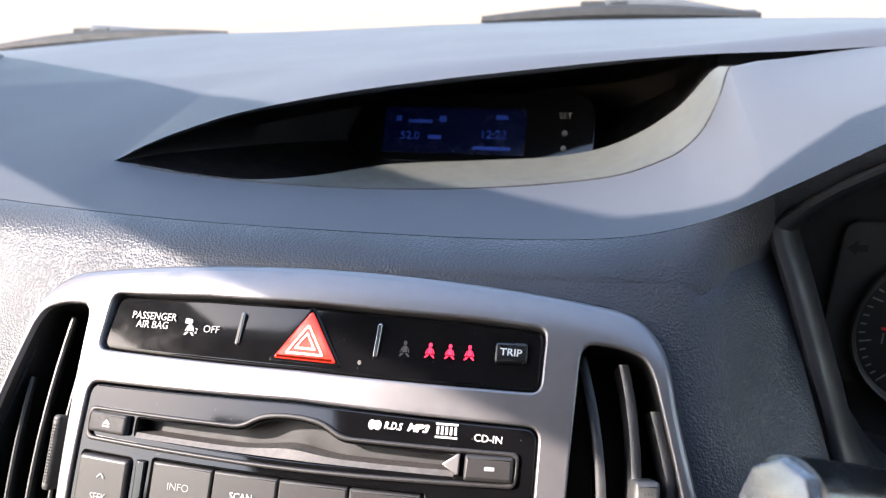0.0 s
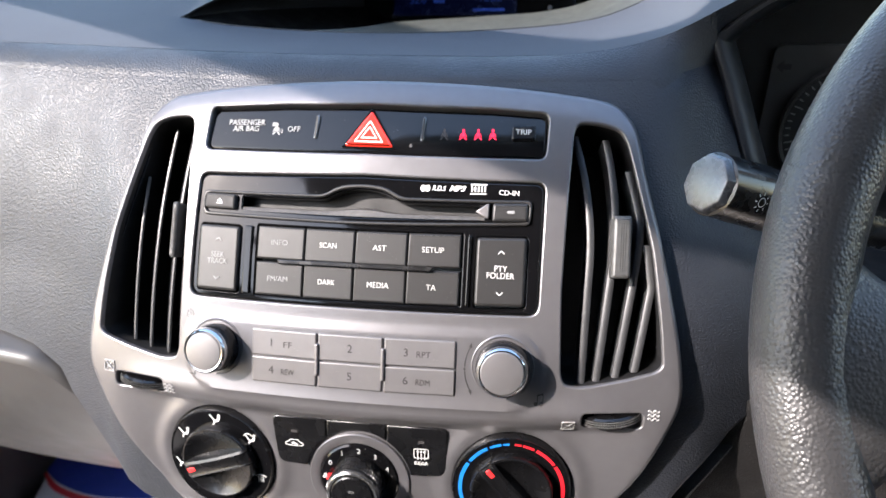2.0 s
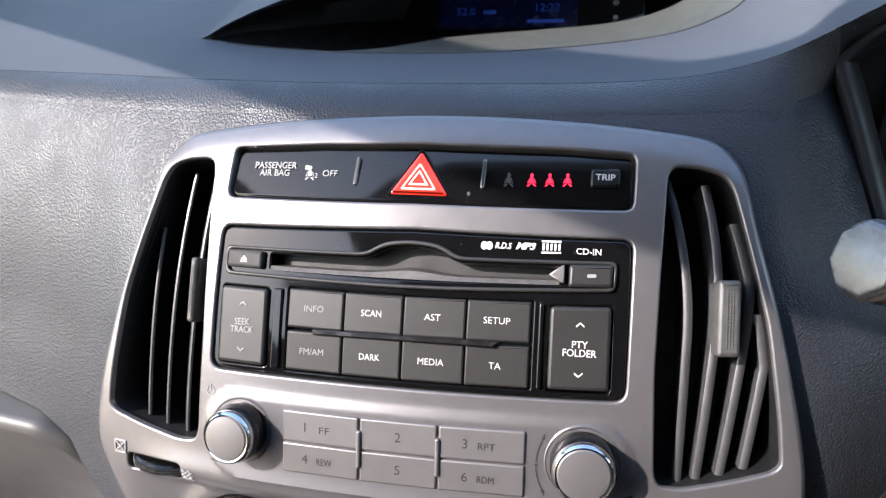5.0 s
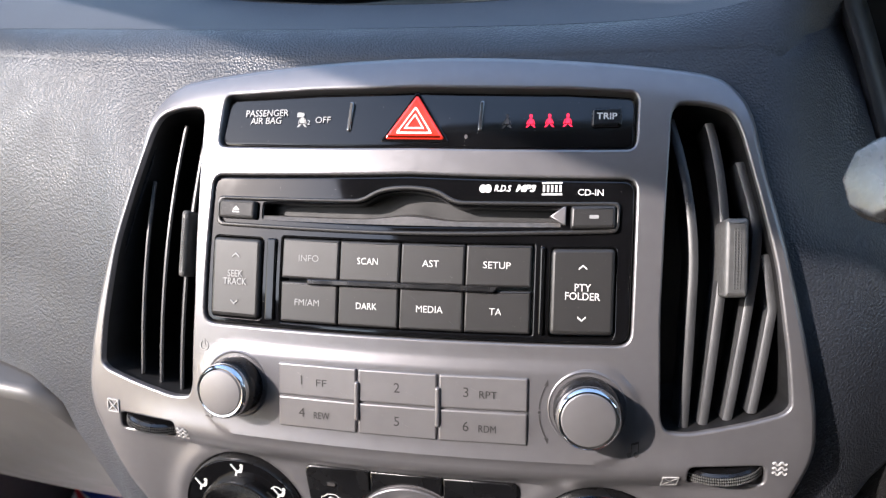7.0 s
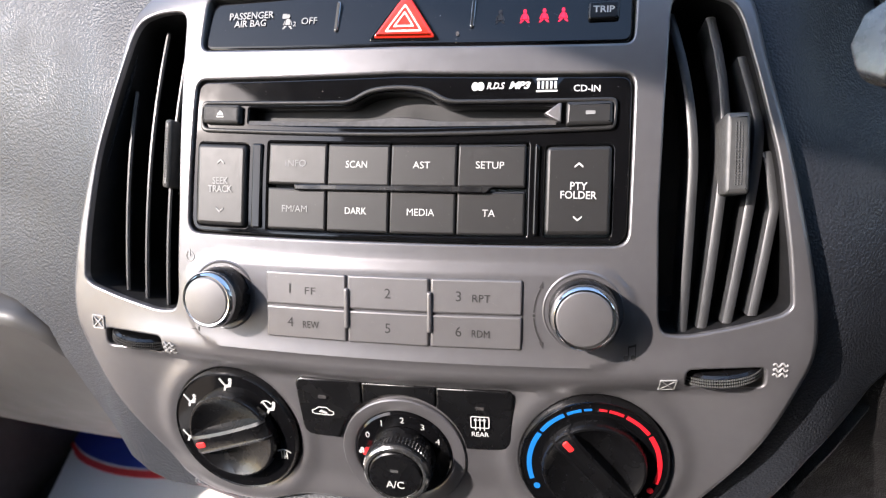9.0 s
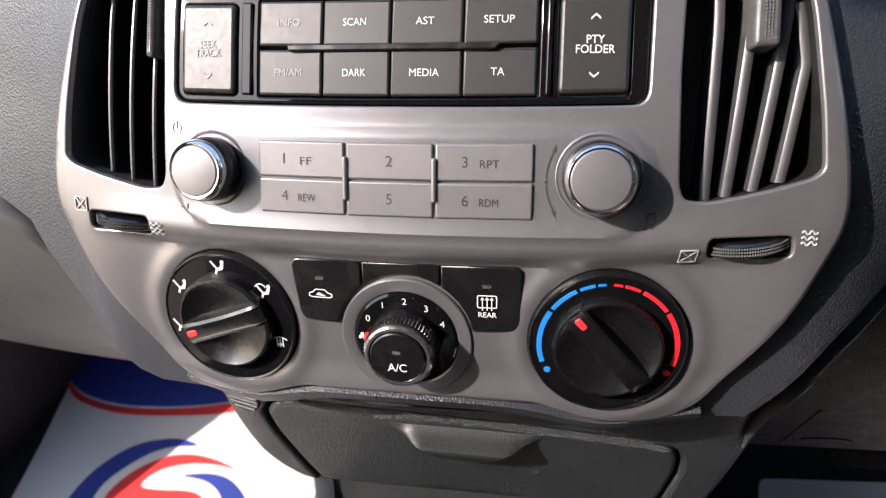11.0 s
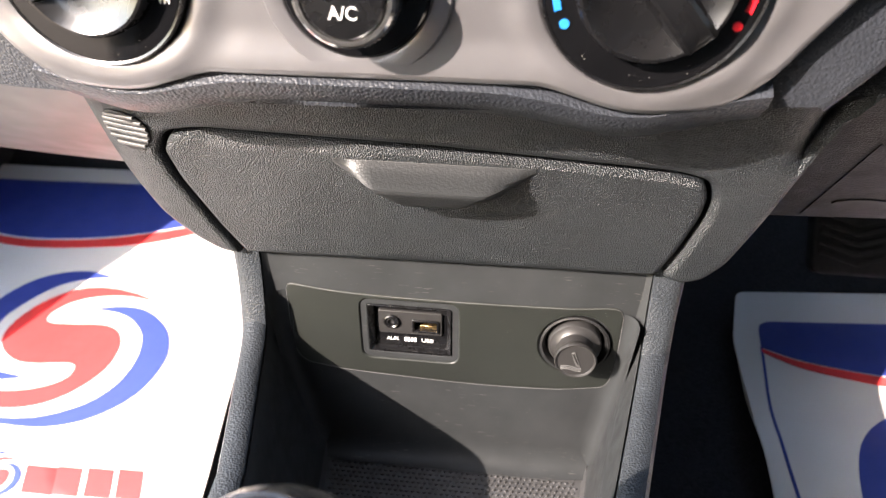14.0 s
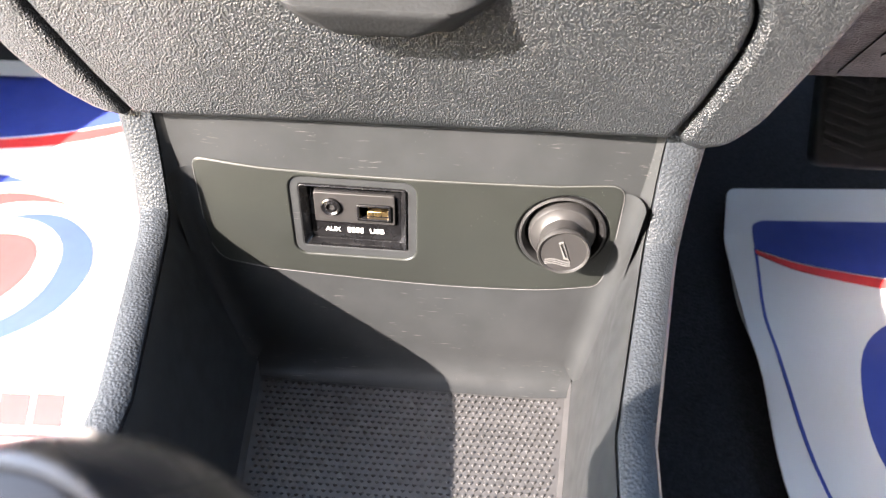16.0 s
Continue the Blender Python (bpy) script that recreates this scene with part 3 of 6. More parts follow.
def open_at(x):
    """How far the display pod is open at x: 0 at its two tips."""
    if not X_TIP < x < 0.30:
        return 0.0
    tail = 0.25 * min(1.0, (0.30 - x) / 0.10)
    return tail if x >= X_END else max(tail, min(1.0, ((X_END - x) / 0.10) ** 0.6)) * min(1.0, (x - X_TIP) / 0.12)


def dashboard():
    d = thing("dashboard", "dark slate grained car dashboard with a sunlit top", "dashboard")
    xs = sorted(set([-0.75 + 1.50 * i / 75 for i in range(76)] + [X_TIP + (X_END - X_TIP) * i / 64 for i in range(65)] + [0.160 + 0.0016 * i for i in range(20)]))
    # soft grained face below the crease, open behind the silver trim
    def pad_f(u, v, w):
        side, far = max(0.0, u - 0.168), max(0.0, -u - 0.160)
        return Vector((u, stack_y(u, v) + 0.0055 + (8.0 + 4.0 * ease((0.895 - v) / 0.06)) * min(side, 0.04) ** 2 + 0.55 * max(0.0, side - 0.04) + 0.020 * ease((u - 0.163) / 0.034) * ease((v - 0.92) / 0.08) + 0.026 * (1 - math.exp(-far / 0.035)) * min(max((1.04 - v) / 0.12, 0), 1) - w, v))
    bm = bmesh.new()
    hem = [(0.150, 0.786), (0.165, 0.803), (0.180, 0.824), (0.191, 0.834), (0.204, 0.843), (0.216, 0.852), (0.250, 0.866), (0.330, 0.882)]
    edge = hem + [(0.330, 0.889), (0.276, 0.903), (0.250, 0.923), (0.231, 0.943)] + [(0.1925 + (1.054 - z) * 0.31, z) for z in [0.955 + 0.081 * i / 5 for i in range(6)]]
    top = [(0.1981 - 0.9181 * i / 40, 1.036) for i in range(1, 41)]
    low = [(-0.72, 0.878), (-0.45, 0.875), (-0.30, 0.869), (-0.245, 0.863), (-0.220, 0.852), (-0.211, 0.836), (-0.192, 0.816), (-0.165, 0.790), (-0.14, 0.780)]
    sheet(bm, low + edge + top, [inset(ccw(smooth_curve(OUT, 3)), 0.0045)], pad_f, -0.01, 0.0, 0.0, 0.012, hole_depth=0.012, seg=1)
    rows = []
    for i in range(81):
        x = -0.72 + 0.9181 * i / 80
        a, c = pad_f(x, 1.036, 0), crease(x - 0.0066 * (i / 80) ** 8)
        out = Vector((0, -0.5, 0.86))
        rows.append([pad_f(x, 1.030, -0.0012), pad_f(x, 1.034, 0.0)] + [a.lerp(c, f) + out * (0.0014 * math.sin(math.pi * f)) for f in (0.0, 0.15, 0.3, 0.5, 0.7, 0.85, 0.95)] + [c])
    loft(bm, rows)
    # rolled hem along its lower edge on the driver's side
    line = bow(hem, 8)
    rows = []
    for i, (x, z) in enumerate(line):
        a, b = Vector(line[max(i - 1, 0)]), Vector(line[min(i + 1, len(line) - 1)])
        t = (b - a).normalized()
        down = Vector((t.y, 0, -t.x))
        p = pad_f(x, z, 0)
        rows.append([p + down * q + Vector((0, e, 0)) for q, e in ((-0.0002, -0.0001), (0.0020, 0.0002), (0.0038, 0.0018), (0.0048, 0.0048), (0.0046, 0.0090), (0.0020, 0.0180), (-0.012, 0.040))])
    loft(bm, rows)
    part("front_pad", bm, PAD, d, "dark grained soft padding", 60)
    # tier between the crease and the pod
    bm = bmesh.new()
    rows = []
    for x in xs:
        a, b = crease(x), curve_at(x, LOW)
        row = [a + Vector((0, 0.006, -0.003)), a + Vector((0, 0.0008, 0.0))]
        for f in (0.06, 0.15, 0.3, 0.45, 0.6, 0.75, 0.9, 0.97):
            row.append(a.lerp(b, f) + Vector((0, 0, 0.0008 * math.sin(math.pi * f))))
        row += [b, b + Vector((0, 0.002, -0.0015)) * open_at(x), b + Vector((0, 0.003, -0.004)) * open_at(x)]
        rows.append(row)
    loft(bm, rows)
    # hood over the display, running into the same skin beyond its tip
    rows = []
    for x in xs:
        u, c = curve_at(x, UP), curve_at(x, CROWN)
        end = curve_at(x, FAR)
        o = open_at(x)
        row = [u + Vector((0, 0.07, -0.008)) * o, u + Vector((0, 0.006, -0.0035)) * o, u + Vector((0, 0.001, -0.001)) * o, u]
        for f in (0.25, 0.5, 0.75, 0.92):
            row.append(u.lerp(c, f) + Vector((0, 0, 0.0025 * min(1.0, max(0.0, (x + 0.20) / 0.15)) * math.sin(math.pi * f))))
        row.append(c)
        for f in (0.02, 0.06, 0.15, 0.4, 0.6, 0.8, 1.0):
            row.append(c.lerp(end, f) + Vector((0, 0, 0.002 * math.sin(math.pi * f))))
        row.append(end + Vector((0, 0.05, -0.06)))
        rows.append(row)
    loft(bm, rows)
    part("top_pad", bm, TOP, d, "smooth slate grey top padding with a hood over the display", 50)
    # inside of the pod: grey floor, then the dark window
    inner = [x for x in xs if X_TIP <= x <= X_END]
    bm, bw = bmesh.new(), bmesh.new()
    rows, wins = [], []
    for x in inner:
        o = open_at(x)
        a, u = curve_at(x, LOW), curve_at(x, UP)
        base = curve_at(x, BASE)
        rows.append([a + Vector((0, 0.003, -0.004)) * o, a.lerp(base, 0.3) + Vector((0, 0, -0.006)) * o, a.lerp(base, 0.65) + Vector((0, 0, -0.006)) * o, base])
        head = u + Vector((0, 0.07, -0.008)) * o
        back = Vector((x, max(base.y, head.y) + 0.06 * o, 0.45 * base.z + 0.55 * head.z))
        wins.append([base, base + Vector((0, 0.045, -0.015)) * o, back + Vector((0, 0, -0.03)) * o, back, head])
    loft(bm, rows)
    loft(bw, wins)
    # added black tube draws the dark groove between tier and bowl
    bs = bmesh.new()
    tube(bs, [curve_at(x, LOW) + Vector((0, 0.0016, -0.0006)) for x in inner if x > -0.16], 0.0011, 6)
    part("pod_gap_line", bs, RUBBER, d, "thin black line standing in for the shaded groove round the pod")
    part("pod_floor", bm, BOWL, d, "matt grey lower lip of the pod", 50)
    part("pod_window", bw, POD, d, "dark glossy display window", 50)
    return d


def display():
    s = thing("display_screen", "dim blue trip computer display behind dark glass", "display")
    m = Matrix.Translation((0.0322, 0.584, 1.047)) @ Euler((radians(56), 0, 0)).to_matrix().to_4x4()
    f = local(m)
    bm = bmesh.new()
    prism(bm, box2(-0.106, 0.080, -0.026, 0.030, 0.018), f, -0.004, 0.0, 0.0006, cap0=True)
    part("bezel", bm, GLOSS, s)
    bm = bmesh.new()
    prism(bm, box2(-0.078, 0.030, -0.019, 0.017, 0.002), f, 0.0, 0.0004)
    scr = part("screen", bm, SCREEN, s)
    bm = bmesh.new()
    letters(bm, "52.0", 0.0088, m @ Matrix.Translation((-0.057, -0.006, 0.0010)))
    part("digits", bm, LCD, scr)
    bm = bmesh.new()
    letters(bm, "12:22", 0.0092, m @ Matrix.Translation((0.0065, -0.004, 0.0010)))
    part("digits", bm, LCD, scr)
    for x, y, w, h in ((-0.038, -0.0065, 0.010, 0.003), (-0.067, 0.008, 0.004, 0.004), (-0.050, 0.006, 0.018, 0.0025), (-0.033, 0.008, 0.005, 0.005), (0.012, 0.010, 0.009, 0.003), (0.006, -0.0145, 0.028, 0.0025)):
        bm = bmesh.new()
        prism(bm, box2(x - w / 2, x + w / 2, y - h / 2, y + h / 2), f, 0.0005, 0.0010)
        part("segment_bar", bm, LCD, scr)
    bm = bmesh.new()
    prism(bm, box2(-0.0165, -0.0158, -0.017, 0.015), f, 0.0005, 0.0009)
    part("divider", bm, SCREEN, scr)
    bm = bmesh.new()
    letters(bm, "SET", 0.0062, m @ Matrix.Translation((0.0585, 0.0125, 0.0008)))
    part("set_lettering", bm, GREY_INK, s)
    for y in (-0.001, -0.013):
        bm = bmesh.new()
        lathe(bm, [(0.0, 0.003), (0.0016, 0.0026), (0.0020, 0.0012), (0.0020, 0)], m @ Matrix.Translation((0.0585, y, 0)), 16)
        part("set_button", bm, SILVER_KEY, s)


def glovebox():
    g = thing("glovebox", "smooth grey closed glovebox lid below the dashboard", "glovebox")

    def f(u, v, w):
        lean = max(0.0, 0.868 - v)
        return Vector((u, 0.277 + 0.30 * (u + 0.19) ** 2 + 0.10 * lean + 1.9 * lean ** 2 - w, v))
    lid = [(-0.70, 0.875), (-0.70, 0.640), (-0.40, 0.617), (-0.30, 0.598), (-0.16, 0.572), (-0.09, 0.575), (-0.098, 0.670), (-0.118, 0.715), (-0.154, 0.768), (-0.193, 0.812), (-0.2125, 0.832), (-0.2205, 0.8465), (-0.240, 0.860), (-0.30, 0.867), (-0.45, 0.873)]
    bm = bmesh.new()
    sheet(bm, rounded(ccw(lid), 0.006, 3), [], f, -0.05, 0.009, 0.008, 0.02)
    part("lid", bm, GLOVE, g)
    bm = bmesh.new()
    prism(bm, [(-0.70, 0.640), (-0.09, 0.580), (-0.09, 0.80), (-0.70, 0.80)], lambda u, v, w: Vector((u, 0.52 - w, v)), -0.5, 0.0)
    part("underside_panel", bm, SMOOTH, g)


def ease(t):
    t = min(max(t, 0.0), 1.0)
    return t * t * (3 - 2 * t)


def ring_lift(x, z):
    """The trim swells into a raised collar round the two outer dials; a raised field carries the knobs and number keys, and ends in a lip over the set-back heater section."""
    h = 0.0
    for cx, cz in DIALS:
        r = math.hypot(x - cx, z - cz)
        h += 0.0017 * math.exp(-((r - 0.0380) / 0.0050) ** 2) * ease((0.870 - z) / 0.006)
    # field round the knobs and keys: a long rounded bar
    q = math.hypot(max(abs(x - 0.001) - 0.084, 0.0), z - 0.8975)
    h += 0.0017 * ease((0.0213 - q) / 0.0022)
    # lip
    side = ease((0.165 - abs(x - X0)) / 0.05)
    zl = 0.8735 + 0.15 * (x - X0) ** 2
    h += 0.0024 * math.exp(-((z - zl) / (0.0080 if z > zl else 0.0042)) ** 2) * side
    h -= 0.0052 * ease((zl - 0.004 - z) / 0.007) * (0.5 + 0.5 * ease((z - 0.798) / 0.015)) * side
    return h


def crown(x, z):
    """The trim rolls back towards its outer edge, most of all along the top."""
    d = gap_to(RIM, x, z)
    wide = 0.0085 + 0.0040 * ease((z - 1.005) / 0.015)
    return -(14.0 + 8.0 * ease((z - 1.005) / 0.015)) * max(0.0, wide - d) ** 2 * ease((z - 0.83) / 0.04)


def trim_f(u, v, w):
    return fs(u, v, w + ring_lift(u, v) + crown(u, v))


def vent_outline():
    return rounded(ccw(VENT_R), 0.006, 4)


def console_trim():
    t = thing("console_trim", "satin silver centre console trim with light scratches", "console trim")
    vr = vent_outline()
    holes = [[(x + VX, z) for x, z in vr], [(VX - x, z) for x, z in vr], rounded(ccw(PANEL), [0.004, 0, 0.004, 0.004, 0, 0, 0, 0.004]), rounded(ccw(RADIO), [0.006, 0, 0.006, 0.005, 0, 0.005])]
    holes += [circle2(cx, cz, 0.0335) for cx, cz in DIALS]
    holes += [box2(0.1262, 0.1590, 0.8690, 0.8775, 0.003), box2(-0.1515, -0.1180, 0.8700, 0.8785, 0.003)]
    bm = bmesh.new()
    sheet(bm, smooth_curve(OUT, 3), holes, trim_f, -0.010, 0.004, 0.0028, 0.0021, hole_depth=[0.0032, 0.0032] + [0.010] * 6, hole_bevel=0.0010)
    part("bezel", bm, SILVER, t)
    # vent direction signs beside the thumb wheels
    for s, z0 in ((1, 0.870), (-1, 0.881)):
        x = 0.1192 if s > 0 else -0.1555
        bm = bmesh.new()
        for a, b in (((-1, -1), (1, -1)), ((1, -1), (1, 1)), ((1, 1), (-1, 1)), ((-1, 1), (-1, -1)), ((-1, -1), (1, 1)), ((-1, 1), (1, -1))):
            p, q = Vector((x + a[0] * 0.0033, z0 + a[1] * 0.0030)), Vector((x + b[0] * 0.0033, z0 + b[1] * 0.0030))
            n = (q - p).normalized()
            n = Vector((-n.y, n.x)) * 0.00028
            prism(bm, [tuple(p + n), tuple(p - n), tuple(q - n), tuple(q + n)], trim_f, 0.003, 0.0048, 0.0002)
        part("closed_vent_sign", bm, SIGN_INK, t)
        x = 0.1645 if s > 0 else -0.1135
        bm = bmesh.new()
        for k in range(3):
            zz = (0.8765 if s > 0 else 0.8735) + (k - 1) * 0.0021
            tube(bm, [trim_f(x + 0.0030 * (j / 6 - 1), zz + 0.0007 * math.sin(j * 1.05), 0.0043) for j in range(13)], 0.00045, 6)
        part("open_vent_sign", bm, SIGN_INK, t)
    # power, volume and tune signs
    bm = bmesh.new()
    prism(bm, arc_band(-0.1005, 0.9160, 0.0018, 0.0023, -235, 55), trim_f, 0.003, 0.00430)
    prism(bm, box2(-0.1008, -0.1002, 0.9160, 0.9188), trim_f, 0.003, 0.00430)
    part("power_sign", bm, GREY_INK, t)
    bm = bmesh.new()
    prism(bm, [(-0.1010, 0.8838), (-0.0955, 0.8838), (-0.0955, 0.8858)], trim_f, 0.003, 0.00430)
    part("volume_wedge", bm, DARK_INK, t)
    bm = bmesh.new()
    for cx in (0.1012, 0.1042):
        prism(bm, circle2(cx, 0.8822, 0.0011, 10), trim_f, 0.003, 0.00430)
        prism(bm, box2(cx + 0.0007, cx + 0.0011, 0.8822, 0.8868), trim_f, 0.003, 0.00430)
    prism(bm, [(0.1019, 0.8862), (0.1053, 0.8868), (0.1053, 0.8876), (0.1019, 0.8870)], trim_f, 0.003, 0.00435)
    part("note_sign", bm, DARK_INK, t)
    bm = bmesh.new()
    prism(bm, arc_band(0.0832, 0.8995, 0.0208, 0.0213, 150, 178, 10), trim_f, 0.003, 0.00430)
    prism(bm, arc_band(0.0832, 0.8995, 0.0208, 0.0213, 184, 212, 10), trim_f, 0.003, 0.00430)
    prism(bm, circle2(0.0622, 0.8990, 0.0006, 10), trim_f, 0.003, 0.00430)
    for a, d in ((150, 1), (212, -1)):
        cx, cz = 0.0832 + 0.02105 * math.cos(radians(a)), 0.8995 + 0.02105 * math.sin(radians(a))
        prism(bm, ccw([(cx - 0.0008, cz), (cx + 0.0010, cz - 0.0002), (cx + 0.0007, cz + d * 0.0026)]), trim_f, 0.003, 0.00430)
    part("turn_arrow", bm, DARK_INK, t)
    return t


def thumb_wheel(name, x, z, turn):
    t = thing(name, "ribbed black thumb wheel set in silver trim", "thumb wheel", "vent thumb wheels")
    m = on_stack(x, z, -0.0090) @ Matrix.Rotation(radians(turn), 4, "Z") @ Matrix.Rotation(radians(90), 4, "X")
    bm = bmesh.new()
    lathe(bm, [(0.0, -0.0028), (0.017, -0.0028), (0.0182, -0.0018), (0.0182, 0.0018), (0.017, 0.0028), (0.0, 0.0028)], m, 60)
    w = part("wheel", bm, KNOB_BLACK, t)
    bm = bmesh.new()
    for i in range(40):
        a = radians(150 - 120 * i / 39)
        for k in (-1, 0, 1):
            c = m @ Vector((0.0184 * math.cos(a), 0.0184 * math.sin(a), k * 0.0013))
            bmesh.ops.create_cone(bm, segments=4, radius1=0.00052, radius2=0.0002, depth=0.0007, cap_ends=True, matrix=Matrix.Translation(c))
    tagged(part("ribs", bm, SLIDER, w), kind="stuff")
    bm = bmesh.new()
    prism(bm, box2(x - 0.0185, x + 0.0185, z - 0.006, z + 0.006), fs, -0.022, -0.006, 0.0)
    part("slot", bm, DEEP, t)


def air_vent(name, side):
    v = thing(name, "air vent with dusty black curved vanes in silver trim", "air vent", "centre air vents")
    edge_x = lambda z: float(np.interp(z, [0.8985, 0.9192, 0.9556, 0.9825, 1.0050, 1.0150], [0.1640, 0.1630, 0.1570, 0.1490, 0.1415, 0.130]))
    px = lambda x: VX + side * x
    bm = bmesh.new()
    vr = vent_outline()
    o = ccw([(px(x), z) for x, z in inset(ccw(vr), -0.0012)])
    n = len(o)
    a = [bm.verts.new(fs(x, z, 0.0012)) for x, z in o]
    b = [bm.verts.new(fs(x, z, -0.055)) for x, z in o]
    for i in range(n):
        bm.faces.new((a[i], a[(i + 1) % n], b[(i + 1) % n], b[i]))
    bm.faces.new(b)
    part("duct", bm, DEEP, v)
    tab_vane = None
    right_vanes = ((0.1235, 1.012, 0.889, 0.03), (0.1325, 1.010, 0.891, 0.10), (0.1430, 0.995, 0.893, 0.15), (0.1530, 0.960, 0.896, 0.16))
    left_vanes = ((0.1165, 1.012, 0.889, -0.02), (0.1250, 1.012, 0.890, -0.05), (0.1375, 1.010, 0.892, -0.045), (0.1490, 0.985, 0.895, -0.03))
    for k, (x0, z_top, z_bot, slope) in enumerate(right_vanes if side > 0 else left_vanes):
        bm = bmesh.new()
        rows = []
        for i in range(25):
            z = z_bot + (z_top - z_bot) * i / 24
            x = x0 + slope * (z - 0.90) - (3.5 if side > 0 else 0.6) * max(0, z - 0.95) ** 2
            x = min(x, edge_x(z) - 0.0005)
            w = 0.0020 if side > 0 else 0.0011
            deep = 0.0 if side > 0 else 0.0140
            front, back = -0.007, -0.026
            rows.append([fs(px(x + deep - w), z, back), fs(px(x - w), z, front - 0.0008), fs(px(x - w * 0.4), z, front), fs(px(x + w * 0.4), z, front), fs(px(x + w), z, front - 0.0008), fs(px(x + deep + w), z, back)])
        loft(bm, rows, True)
        ob = part("vane", bm, VANE, v)
        if k == 1:
            tab_vane = ob
    cx = 0.1405 if side > 0 else 0.1220
    hw = 0.0050 if side > 0 else 0.0022
    bm = bmesh.new()
    prism(bm, box2(px(cx) - hw, px(cx) + hw, 0.9440, 0.9730, 0.0018), fs, -0.014, 0.0035 if side > 0 else -0.002, 0.0020)
    tab = part("slider", bm, SLIDER, tab_vane, "grey dusty slider")
    for c in range(3 if side > 0 else 2):
        bm = bmesh.new()
        for r in range(19):
            p = fs(px(cx - 0.0010 + c * 0.0012), 0.9475 + r * 0.0012, 0.0036 if side > 0 else -0.0019)
            bmesh.ops.create_cone(bm, segments=4, radius1=0.00045, radius2=0.0002, depth=0.0006, cap_ends=True, matrix=Matrix.Translation(p))
        tagged(part("grip_dots", bm, VANE, v), kind="stuff")


# ---------------------------------------------------------------- switch panel, radio, heater controls
def belt_icon(bm, x, z, s, h):
    """A small seated figure shape: a dot over a tapered block."""
    h += panel_dip(z)
    prism(bm, circle2(x, z + 0.0022 * s, 0.00085 * s, 12), fs, h - 0.0004, h)
    prism(bm, rounded(ccw([(x - 0.0008 * s, z + 0.0012 * s), (x + 0.0008 * s, z + 0.0012 * s), (x + 0.0013 * s, z - 0.0011 * s), (x - 0.0013 * s, z - 0.0011 * s)]), 0.0003, 3), fs, h - 0.0004, h)
    for k in (-1, 1):
        prism(bm, ccw([(x + k * 0.0011 * s, z + 0.0008 * s), (x + k * 0.0015 * s, z + 0.0006 * s), (x + k * 0.0023 * s, z - 0.0012 * s), (x + k * 0.0018 * s, z - 0.0013 * s)]), fs, h - 0.0004, h)
        prism(bm, ccw([(x + k * 0.0002 * s, z - 0.0015 * s), (x + k * 0.0016 * s, z - 0.0015 * s), (x + k * 0.0026 * s, z - 0.0027 * s), (x + k * 0.0017 * s, z - 0.0027 * s)]), fs, h - 0.0004, h)


def panel_dip(z):
    """The switch panel leans back more than the trim round it."""
    return -0.11 * max(0.0, z - 0.9992)


